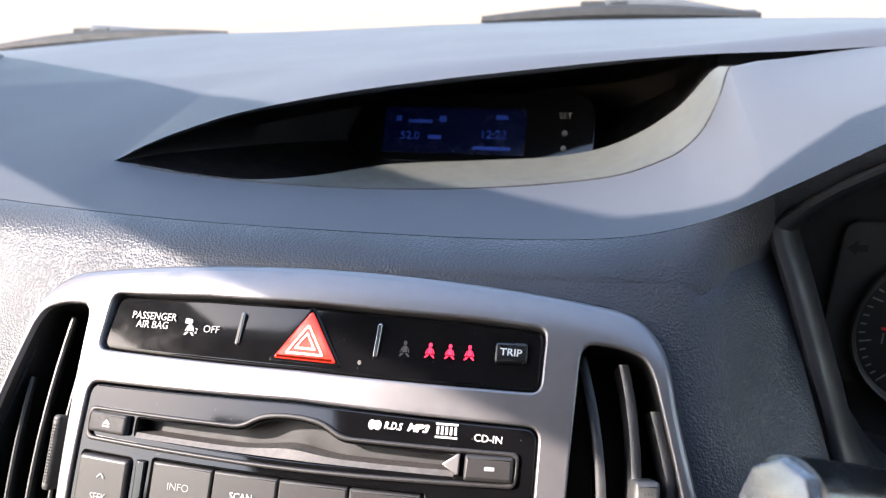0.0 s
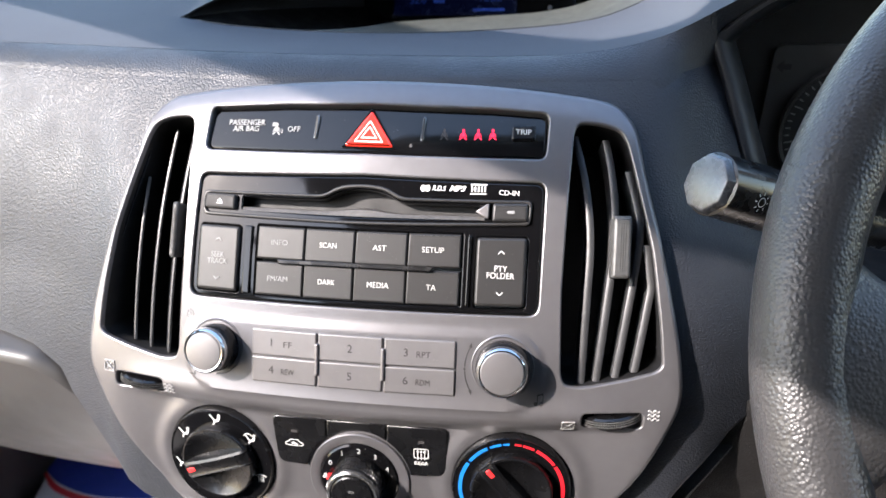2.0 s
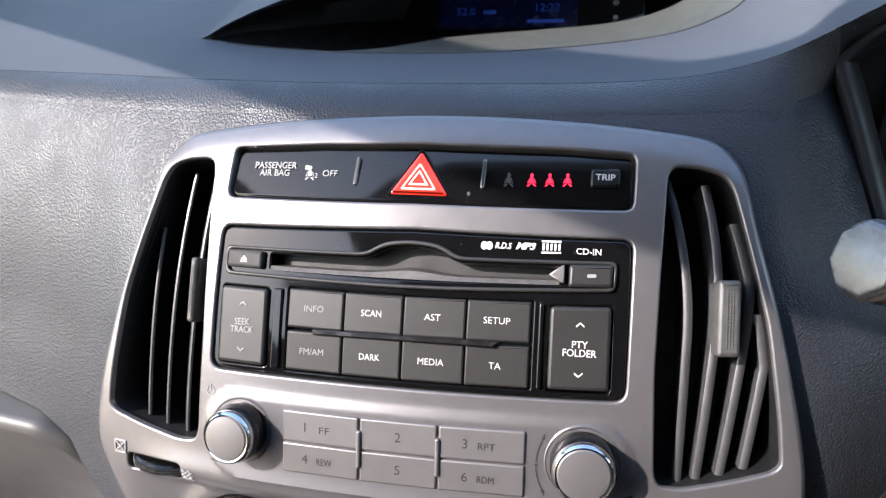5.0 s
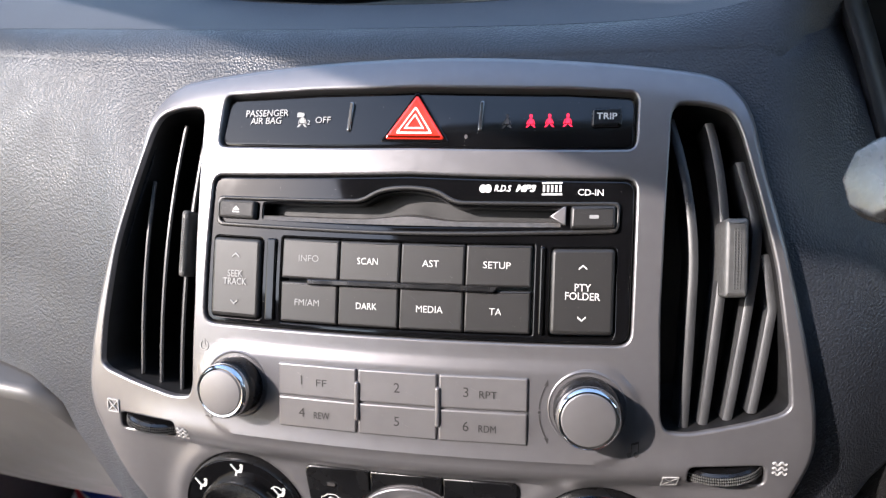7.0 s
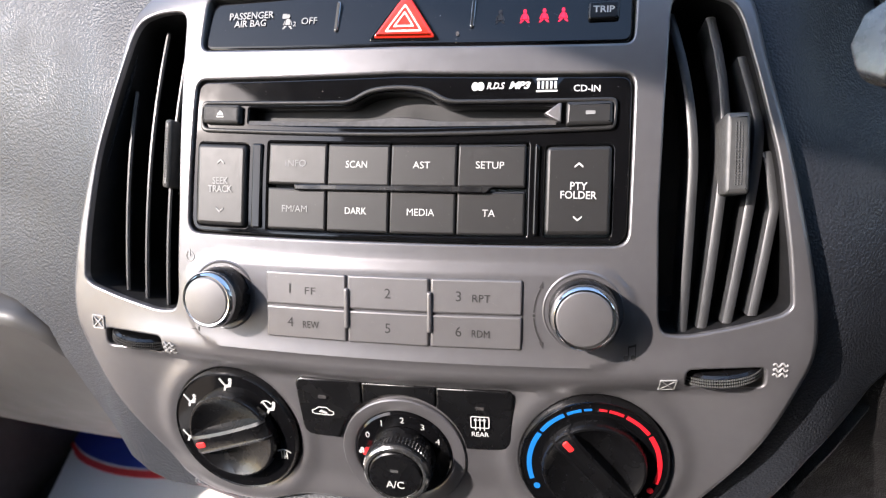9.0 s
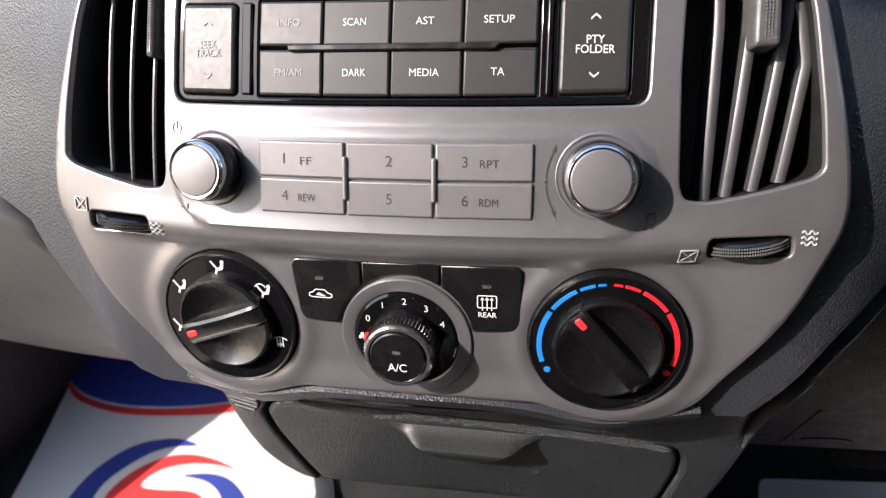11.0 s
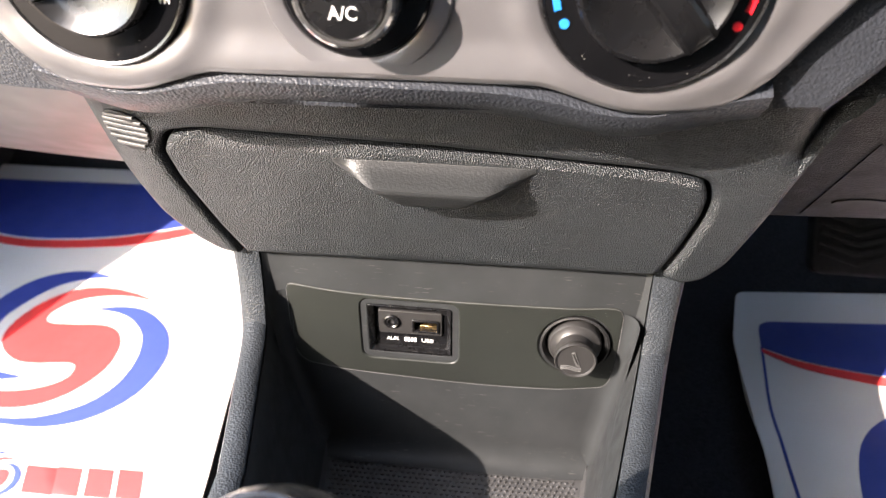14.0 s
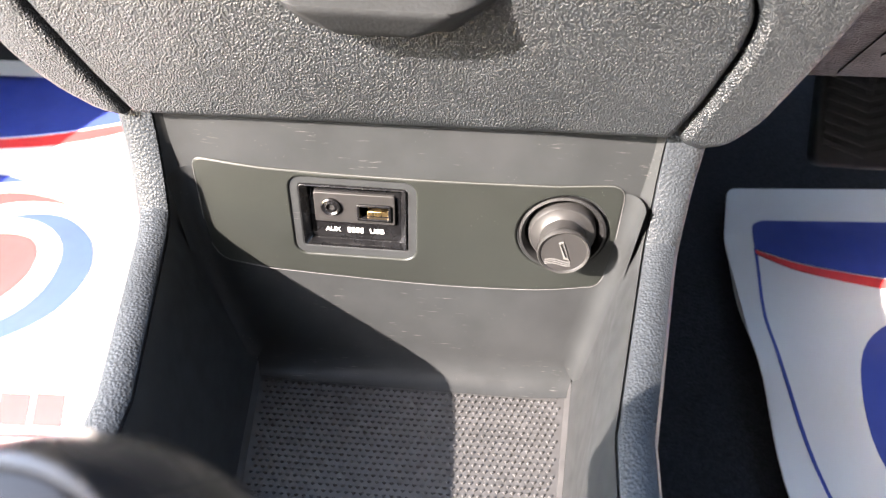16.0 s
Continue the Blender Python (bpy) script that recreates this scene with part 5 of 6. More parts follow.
    left = [(-0.0468, 0.8640), (-0.0488, 0.8637), (-0.0502, 0.8625), (-0.0507, 0.8604), (-0.0486, 0.8400), (-0.0476, 0.8368), (-0.0455, 0.8348), (-0.0425, 0.8342), (-0.0300, 0.8342)] + arc(-0.0285, -0.0179) + [(-0.0179, 0.8640)]
    right = [(0.0182, 0.8640)] + arc(0.0182, 0.0305) + [(0.0315, 0.8338), (0.0470, 0.8342), (0.0500, 0.8350), (0.0520, 0.8372), (0.0527, 0.8400), (0.0534, 0.8604), (0.0529, 0.8625), (0.0515, 0.8637), (0.0495, 0.8640)]
    mid = arc(-0.0174, 0.0177) + [(0.0177, 0.8640), (-0.0174, 0.8640)]
    for nm, o in (("recirculation_key", left), ("blank_key", mid), ("rear_screen_key", right)):
        k = fplate(nm, ccw(o), -0.010, 0.0006, 0.0009, KNOB_BLACK, p)
        if nm == "blank_key":
            continue
        x = -0.0372 if nm[0:3] == "rec" else 0.0383
        fplate("lamp", box2(x - 0.0020, x + 0.0020, 0.8546, 0.8560, 0.0004), -0.001, 0.0010, 0.0, DARK_INK, k)
        if x < 0:
            bm = bmesh.new()
            car = [(-0.0072, -0.0012), (-0.0070, 0.0008), (-0.0050, 0.0014), (-0.0028, 0.0032), (0.0026, 0.0032), (0.0046, 0.0014), (0.0068, 0.0008), (0.0070, -0.0012), (0.0052, -0.0020), (-0.0052, -0.0020)]
            o = ccw([(x + a * 0.8, 0.8478 + b * 0.8) for a, b in car])
            i = inset(o, 0.0005)
            a_, b_ = [bm.verts.new(fs(u, v, 0.0010)) for u, v in o], [bm.verts.new(fs(u, v, 0.0010)) for u, v in i]
            for j in range(len(o)):
                bm.faces.new((a_[j], a_[(j + 1) % len(o)], b_[(j + 1) % len(o)], b_[j]))
            prism(bm, ccw([(x - 0.0022, 0.8476), (x + 0.0020, 0.8468), (x + 0.0020, 0.8473), (x - 0.0010, 0.8486)]), fs, 0.0004, 0.0010)
            part("car_sign", bm, WHITE_INK, k)
        else:
            bm = bmesh.new()
            o = ccw(box2(x - 0.0044, x + 0.0044, 0.8456, 0.8516, 0.001))
            i = inset(o, 0.0005)
            a_, b_ = [bm.verts.new(fs(u, v, 0.0010)) for u, v in o], [bm.verts.new(fs(u, v, 0.0010)) for u, v in i]
            for j in range(len(o)):
                bm.faces.new((a_[j], a_[(j + 1) % len(o)], b_[(j + 1) % len(o)], b_[j]))
            for s in (-0.0020, 0, 0.0020):
                prism(bm, box2(x + s - 0.00022, x + s + 0.00022, 0.8446, 0.8502), fs, 0.0004, 0.0011)
                prism(bm, [(x + s - 0.0009, 0.8494), (x + s + 0.0009, 0.8494), (x + s, 0.8506)], fs, 0.0004, 0.0011)
            part("rear_screen_sign", bm, WHITE_INK, k)
            ftext("lettering", "REAR", x, 0.8424, 0.0034, WHITE_INK, k, 0.0010, 0.0080, 0.00005)


# ---------------------------------------------------------------- lower console, drawer, tray
CX = 0.0225


def low_y(x, z):
    return float(np.interp(z, [0.64, 0.67, 0.70, 0.73, 0.755, 0.770, 0.782, 0.795, 0.83, 0.88], [0.271, 0.2675, 0.2625, 0.2575, 0.2535, 0.2485, 0.2425, 0.2385, 0.240, 0.262]))


def lf(u, v, w):
    side = max(0.0, abs(u - CX) - 0.128)
    roll = float(np.interp(u, [0.162, 0.170, 0.183, 0.196, 0.215, 0.250], [0.738, 0.769, 0.796, 0.811, 0.826, 0.843]))
    valley = 0.018 * ease((v - roll - 0.004) / 0.012) * ease((u - 0.152) / 0.022)
    return Vector((u, low_y(u, v) + (18.0 if u < CX else 8.0) * side * side + valley - w, v))


DRAWER = [(-0.0805, 0.6685), (-0.0890, 0.6900), (-0.0985, 0.7200), (-0.1010, 0.7380), (-0.0950, 0.7480), (-0.0800, 0.7510), (0.020, 0.7475), (0.1160, 0.7410), (0.1290, 0.7370), (0.1325, 0.7280), (0.1320, 0.7150), (0.1270, 0.6920), (0.1205, 0.6725)]
SHELL = [(-0.170, 0.875), (-0.163, 0.835), (-0.1540, 0.800), (-0.1430, 0.7650), (-0.1300, 0.7310), (-0.1150, 0.6970), (-0.1030, 0.6800), (-0.0920, 0.6700), (-0.0810, 0.6680)] + DRAWER[1:-1] + [(0.1215, 0.6730), (0.1300, 0.6690), (0.1400, 0.6720), (0.1480, 0.6850), (0.1555, 0.7120), (0.1620, 0.7380), (0.1700, 0.7690), (0.1830, 0.7960), (0.1960, 0.8110), (0.2150, 0.8260), (0.2500, 0.8430), (0.2500, 0.875)]


def lower_console():
    c = thing("lower_console", "grained charcoal lower console around the drawer", "console")
    bm = bmesh.new()
    sheet(bm, rounded(ccw(SHELL), 0.004, 3), [], lf, -0.16, 0.0, 0.0036, 0.006)
    part("surround", bm, HARD, c)
    # ledge under the silver trim
    bm = bmesh.new()
    rows = []
    for i in range(61):
        x = -0.118 + 0.25 * i / 60
        dip = sum(0.0085 * math.exp(-((x - cx) / 0.028) ** 2) for cx, _ in DIALS)
        z = 0.7955 - dip
        y = stack_y(x, z)
        rows.append([Vector((x, y + 0.006, z + 0.003)), Vector((x, y - 0.001, z - 0.001)), Vector((x, y + 0.001, z - 0.006)), Vector((x, y + 0.008, z - 0.014)), Vector((x, 0.2465 + 0.0006, z - 0.022)), Vector((x, 0.262, z - 0.030))])
    loft(bm, rows)
    part("ledge", bm, PAD, c, "soft grained ledge under the trim")
    # speaker-like sensor grille
    gx, gz = -0.1115, 0.7485
    bm = bmesh.new()
    prism(bm, circle2(gx, gz, 0.0108, 32), lf, -0.004, 0.0008, 0.0005)
    g = part("sensor_grille", bm, DEEP, c)
    for k in range(6):
        z = gz - 0.0078 + k * 0.0031
        hw = math.sqrt(max(0.0105 ** 2 - (z - gz) ** 2, 0))
        bm = bmesh.new()
        prism(bm, box2(gx - hw, gx + hw, z - 0.0008, z + 0.0008, 0.0004), lf, 0.0, 0.0018, 0.0004)
        part("slat", bm, SMOOTH, g)
    d = thing("drawer", "closed grained charcoal drawer with a moulded pull", "drawer")
    # front with the moulded pull
    def df(u, v, w):
        h = 0.0
        if w > 0.0001:
            x0, x1 = np.interp(v, [0.7176, 0.7372], [-0.0050, -0.0245]), np.interp(v, [0.7176, 0.7372], [0.0405, 0.0605])
            e = min(max(min(u - x0, x1 - u) / 0.0165, 0.0), 1.0)
            e = 0.5 * e + 0.5 * ease(e)
            h = float(np.interp(v, [0.7180, 0.7200, 0.7218, 0.7240, 0.7320, 0.7336, 0.7346, 0.7362, 0.7385, 0.7392], [0, 0.0062, 0.0098, 0.0114, 0.0142, 0.0142, 0.0130, 0.0062, 0.0008, 0])) * e
        return lf(u, v, w + h)
    bm = bmesh.new()
    sheet(bm, inset(rounded(ccw(DRAWER), 0.004, 3), 0.0020), [], lf, -0.016, 0.0, 0.003, 0.0060)
    part("front", bm, HARD, d)
    bm = bmesh.new()
    sheet(bm, ccw([(-0.0050, 0.7178), (0.0405, 0.7178), (0.0605, 0.7374), (0.0600, 0.7393), (-0.0240, 0.7393), (-0.0245, 0.7374)]), [], df, -0.002, 0.0002, 0.0002, 0.0012)
    part("pull", bm, PULL, d, "smooth moulded pull")
    for k, (x, z, a, n) in enumerate(((0.0690, 0.7135, 62, 0.0042), (0.0665, 0.7125, 75, 0.0030), (0.0550, 0.7030, 20, 0.0022), (-0.0500, 0.7060, -30, 0.0018), (0.0900, 0.7260, 40, 0.0016))):
        bm = bmesh.new()
        c, s = math.cos(radians(a)), math.sin(radians(a))
        prism(bm, ccw([(x - c * n, z - s * n), (x + s * 0.00022, z - c * 0.00022), (x + c * n, z + s * n), (x - s * 0.00022, z + c * 0.00022)]), lf, -0.0005, 0.00012)
        part("scratch", bm, SCUFF, d)
    bm = bmesh.new()
    prism(bm, inset(ccw(DRAWER), 0.003), lambda u, v, w: Vector((u, low_y(u, v) + 0.017 - w, v)), -0.10, 0.0)
    part("box", bm, DEEP, d)
    # brown-lit strut on the driver's side
    k = thing("knee_panel", "charcoal knee panel under the steering column", "knee panel")
    bm = bmesh.new()
    rows = []
    for i in range(25):
        x = 0.150 + 0.60 * i / 24
        s = min((x - 0.150) / 0.20, 1.0)
        zt = 0.885 + 0.02 * s
        rows.append([Vector((x, y + 0.01 * s, z)) for y, z in ((0.300, zt), (0.276, zt - 0.03), (0.272, 0.810), (0.282, 0.765), (0.300, 0.730), (0.3225, 0.6925), (0.345, 0.655), (0.349, 0.649), (0.358, 0.648), (0.42, 0.665), (0.60, 0.71))])
    loft(bm, rows)
    part("panel", bm, KNEE, k)
    def pf(u, v, w):
        return Vector((u, 0.345 + 0.01 * min((u - 0.15) / 0.2, 1.0) - 0.6 * (v - 0.655) - 0.857 * w, v - 0.514 * w))
    bm = bmesh.new()
    prism(bm, ccw([(0.2073, 0.6530), (0.2083, 0.6530), (0.2106, 0.7290), (0.2096, 0.7290)]), pf, -0.002, 0.0006)
    part("seam", bm, DEEP, k)
    bm = bmesh.new()
    prism(bm, ccw([(0.2325 + 0.0155 * math.cos(q), 0.6685 + 0.0052 * math.sin(q)) for q in (2 * math.pi * i / 24 for i in range(24))]), pf, -0.003, 0.0008)
    part("release_slot", bm, DEEP, k)


def wall_y(z):
    return 0.2514 + 0.155 * (z - 0.538)


def console_tray():
    t = thing("console_tray", "smooth charcoal storage tray with a dimpled floor and scuffs", "storage tray")
    half = lambda y: float(np.interp(y, [-0.05, 0.17, 0.257, 0.28], [0.071, 0.0775, 0.0955, 0.097]))
    fl = lambda y: float(np.interp(y, [-0.05, 0.18, 0.2514], [0.064, 0.0695, 0.0765]))
    # back wall with the two openings
    mod = box2(-0.0206, 0.0230, 0.6102, 0.6408, 0.0015)
    light = circle2(0.0866, 0.6250, 0.0175, 40)
    bm = bmesh.new()
    wf = lambda u, v, w: Vector((u, wall_y(v) + 0.10 * max(abs(u - CX) - 0.06, 0) - w, v))
    outline = [(CX - 0.0850, 0.534), (CX + 0.0870, 0.534), (CX + 0.103, 0.600), (CX + 0.1030, 0.685), (CX - 0.1030, 0.685), (CX - 0.1030, 0.625)]
    sheet(bm, ccw(outline), [mod, light], wf, -0.02, 0.0, 0.0008, 0.010, hole_depth=0.014)
    part("back_wall", bm, TRAY, t)
    # raised insert outline: a shallow groove line standing proud
    ins = rounded(ccw([(-0.0590, 0.5975), (-0.0034, 0.5944), (0.036, 0.5930), (0.0700, 0.5938), (0.1050, 0.5965), (0.1088, 0.6080), (0.1090, 0.6484), (0.0813, 0.6480), (0.0347, 0.6468), (-0.013, 0.6471), (-0.0635, 0.6492), (-0.0636, 0.6080)]), [0.006, 0.02, 0.02, 0.02, 0.004, 0.004, 0.0075, 0.01, 0.02, 0.02, 0.005, 0.008], 5)
    bm = bmesh.new()
    sheet(bm, ins, [inset(mod, -0.004), circle2(0.0866, 0.6250, 0.0186, 40)], wf, -0.001, 0.0009, 0.0008, 0.010, hole_depth=0.003)
    part("insert", bm, INSERT, t, "smooth insert plate with scuffed edge")
    bm = bmesh.new()
    line = resample(ins, 0.004)
    tube(bm, [wf(u, v, 0.0009) for u, v in line + line[:1]], 0.00018, 5, caps=False)
    part("insert_edge", bm, SMOOTH, t, "thin scuffed edge line")
    # floor
    bm = bmesh.new()
    ys = [-0.05 + 0.312 * i / 20 for i in range(21)]
    loft(bm, [[Vector((CX + 0.0030 + s * fl(y), y, 0.538 - (0.004 if abs(s) < 0.99 else 0))) for s in (-1, -0.97, -0.5, 0, 0.5, 0.97, 1)] for y in ys])
    part("tray_floor", bm, DIMPLE, t)
    bm = bmesh.new()
    vs, fc = [], []
    r = 0
    y = 0.246
    while y > 0.085:
        x = CX + 0.0030 - fl(y) + 0.005 + (0.00165 if r % 2 else 0)
        while x < CX + 0.0030 + fl(y) - 0.004:
            b = len(vs)
            h = 0.5345
            for dx, dy in ((-1, 0), (0, -0.8), (1, 0), (0, 0.8)):
                vs.append((x + dx * 0.00115, y + dy * 0.00115, h - 0.0006))
            for dx, dy in ((-1, 0), (0, -0.8), (1, 0), (0, 0.8)):
                vs.append((x + dx * 0.0006, y + dy * 0.0006, h + 0.0005))
            fc += [(b, b + 1, b + 5, b + 4), (b + 1, b + 2, b + 6, b + 5), (b + 2, b + 3, b + 7, b + 6), (b + 3, b, b + 4, b + 7), (b + 4, b + 5, b + 6, b + 7)]
            x += 0.0033
        y -= 0.0029
        r += 1
    me = bpy.data.meshes.new("dimpled_rubber")
    me.from_pydata(vs, [], fc)
    me.materials.append(DIMPLE)
    dm = new("dimpled_rubber", me)
    dm.parent = t
    tagged(dm, "small raised rubber dimples", kind="stuff")
    # sides: wall, rolled leather-look rim, outer skin
    for s, nm in ((-1, "side"), (1, "side")):
        wall, rim = bmesh.new(), bmesh.new()
        wr, rr = [], []
        for i in range(29):
            f = i / 28
            if f < 0.3:
                k = f / 0.3
                y, z = 0.276 + (0.257 - 0.276) * k, 0.690 + (0.6246 - 0.690) * k
                y += 0.004 * math.sin(math.pi * k)
            else:
                k = (f - 0.3) / 0.7
                y, z = 0.257 - 0.30 * k, 0.6246 + 0.009 * min(k * 2.5, 1)
            inner = CX + s * half(y)
            fy = min(y, 0.2514)
            wr.append([Vector((inner, y, z)), Vector((inner - s * 0.0012, y + 0.0005, z - 0.003)), Vector((inner - s * 0.005, min(y, wall_y(z) - 0.001) if f > 0.3 else y, z - 0.02)), Vector((CX + 0.0030 + s * (fl(fy) + 0.003), fy, 0.5445)), Vector((CX + 0.0030 + s * fl(fy), fy - 0.001, 0.538))])
            prof = [(0.0006, -0.004), (0.0010, 0.0004), (0.0020, 0.0013), (0.0055, 0.0024), (0.0095, 0.0022), (0.0126, 0.0004), (0.0144, -0.004), (0.0152, -0.012), (0.0160, -0.03), (0.0172, -0.08), (0.019, -0.16), (0.021, -0.33)]
            rr.append([Vector((inner + s * a, y + (0.012 if f < 0.3 else 0) * 0, z + b)) for a, b in prof])
        loft(wall, wr)
        loft(rim, rr)
        part("side_wall", wall, TRAY, t)
        part("rim", rim, LEATHER, t, "leather-look padded side rim")
    bm = bmesh.new()
    for s in (-1, 1):
        rows = []
        for i in range(17):
            z = 0.5395 + 0.105 * i / 16
            xs = CX + float(np.interp(z, [0.5395, 0.6046, 0.645], [0.0030 + s * 0.0790, s * 0.0905, s * 0.0940]))
            r = 0.011
            a, b, c = wf(xs - s * r, z, 0.0002), wf(xs, z, 0.0), Vector((xs - s * 0.0004, wf(xs, z, 0).y - r, z))
            rows.append([a * (1 - f) ** 2 + b * (2 * f * (1 - f)) + c * f * f for f in (j / 8 for j in range(9))])
        loft(bm, rows)
    rows = []
    for i in range(21):
        x = CX + 0.0030 - 0.076 + 0.152 * i / 20
        a, b, c = wf(x, 0.550, 0.0003), wf(x, 0.5352, 0), Vector((x, wf(x, 0.5352, 0).y - 0.010, 0.5353))
        rows.append([a * (1 - f) ** 2 + b * (2 * f * (1 - f)) + c * f * f for f in (j / 8 for j in range(9))])
    loft(bm, rows)
    part("corner_fillet", bm, TRAY, t, "", 60)
    bm = bmesh.new()
    block(bm, CX - 0.085, CX + 0.085, 0.274, 0.95, 0.25, 0.667)
    block(bm, CX - 0.075, CX + 0.075, -0.4, 0.285, 0.25, 0.525)
    block(bm, CX - 0.094, CX + 0.100, 0.284, 0.31, 0.25, 0.64)
    block(bm, CX - 0.086, CX + 0.086, 0.02, 0.284, 0.25, 0.52)
    part("tunnel", bm, CARPET, t)
    # socket plate
    u = thing("socket_module", "black socket plate with audio and data ports", "socket plate")
    m = Matrix.Translation((0.0012, wall_y(0.6255) + 0.0026, 0.6255)) @ Matrix.Rotation(radians(90 - 8.8), 4, "X")
    f = local(m)
    bm = bmesh.new()
    bez_o, bez_i = box2(-0.0218, 0.0218, -0.0153, 0.0153, 0.0012), box2(-0.0192, 0.0192, -0.0136, 0.0128, 0.001)
    sheet(bm, bez_o, [bez_i], lambda a, b, w: f(a, b, w - (0.0035 if inside(inset(ccw(bez_o), 0.0015), a, b) else 0)), -0.006, 0.0034, 0.0003, 0.02, hole_depth=0.006)
    part("bezel", bm, KNOB_BLACK, u)
    bm = bmesh.new()
    sheet(bm, box2(-0.0191, 0.0191, -0.0136, 0.0128, 0.001), [box2(0.0018, 0.0144, -0.0018, 0.0048)], f, -0.008, -0.0010, 0.0004, 0.02, hole_depth=0.006)
    p = part("plate", bm, KNOB_BLACK, u)
    bm = bmesh.new()
    sheet(bm, box2(-0.0168, 0.0168, -0.0046, 0.0100, 0.001), [box2(0.0018, 0.0144, -0.0018, 0.0048)], f, -0.004, 0.0004, 0.0004, 0.02, hole_depth=0.004)
    part("port_block", bm, KEY_BLACK, u)
    bm = bmesh.new()
    jm = m @ Matrix.Translation((-0.0098, 0.0034, 0.0004))
    lathe(bm, [(0.0042, -0.001), (0.0042, 0.0010), (0.0036, 0.0014), (0.0030, 0.0010), (0.0028, 0.0008), (0.0018, 0.0012), (0.0016, 0.0008), (0.0016, -0.006), (0, -0.006)], jm, 32)
    part("audio_jack", bm, KNOB_BLACK, u)
    bm = bmesh.new()
    sheet(bm, box2(0.0010, 0.0152, -0.0026, 0.0056, 0.001), [box2(0.0022, 0.0140, -0.0014, 0.0044, 0.0005)], f, 0.0, 0.0014, 0.0004, 0.01, hole_depth=0.008)
    usb = part("data_port", bm, KNOB_BLACK, u)
    bm = bmesh.new()
    prism(bm, box2(0.0022, 0.0140, -0.0014, 0.0044), f, -0.010, -0.0065)
    part("port_throat", bm, DEEP, usb)
    bm = bmesh.new()
    prism(bm, box2(0.0050, 0.0138, -0.0012, 0.0010), f, -0.007, -0.0006, 0.0003)
    part("port_tongue", bm, BRASS, usb)
    bm = bmesh.new()
    letters(bm, "AUX", 0.0034, m @ Matrix.Translation((-0.0098, -0.0092, -0.0006)), 0.0066, 0.00006)
    letters(bm, "USB", 0.0034, m @ Matrix.Translation((0.0088, -0.0092, -0.0006)), 0.0062, 0.00006)
    for k in range(4):
        prism(bm, box2(-0.0036 + k * 0.0018, -0.0024 + k * 0.0018, -0.0104, -0.0080), f, -0.001, -0.0006)
    part("lettering", bm, WHITE_INK, p)
    # lighter
    l = thing("cigarette_lighter", "black cigarette lighter in its round socket", "lighter")
    m = Matrix.Translation((0.0866, wall_y(0.6250), 0.6250)) @ Matrix.Rotation(radians(90 - 8.8), 4, "X") @ Matrix.Rotation(radians(-2), 4, "X")
    bm = bmesh.new()
    lathe(bm, [(0.0175, -0.012), (0.0176, 0.0006), (0.0166, 0.0010), (0.0152, -0.001), (0.0150, -0.020), (0, -0.020)], m, 48)
    part("socket", bm, DEEP, l)
    bm = bmesh.new()
    lathe(bm, [(0.0136, -0.012), (0.0136, 0.0004), (0.0128, 0.0016), (0.0102, 0.0024), (0.0092, 0.0034), (0.0090, 0.0078), (0.0094, 0.0096), (0.0103, 0.0108), (0.0105, 0.0126), (0.0100, 0.0136), (0.0094, 0.0133), (0.0091, 0.0127), (0, 0.0127)], m, 48)
    kn = part("lighter_knob", bm, KEY_BLACK, l)
    bm = bmesh.new()
    sheet(bm, ccw([(0.0004, -0.0030), (0.0026, -0.0036), (-0.0006, 0.0052), (-0.0024, 0.0046)]), [ccw([(0.0010, -0.0022), (0.0020, -0.0025), (-0.0008, 0.0044), (-0.0017, 0.0041)])], local(m), 0.0122, 0.0133, 0.0001, 0.01, hole_depth=0.0006)
    for k in range(3):
        tube(bm, [m @ Vector((-0.0070 + j * 0.0017, -0.0040 - k * 0.0010 + 0.0006 * math.sin(j * 0.9), 0.0129)) for j in range(7)], 0.00025, 5)
    part("lighter_sign", bm, SMOOTH, kn)


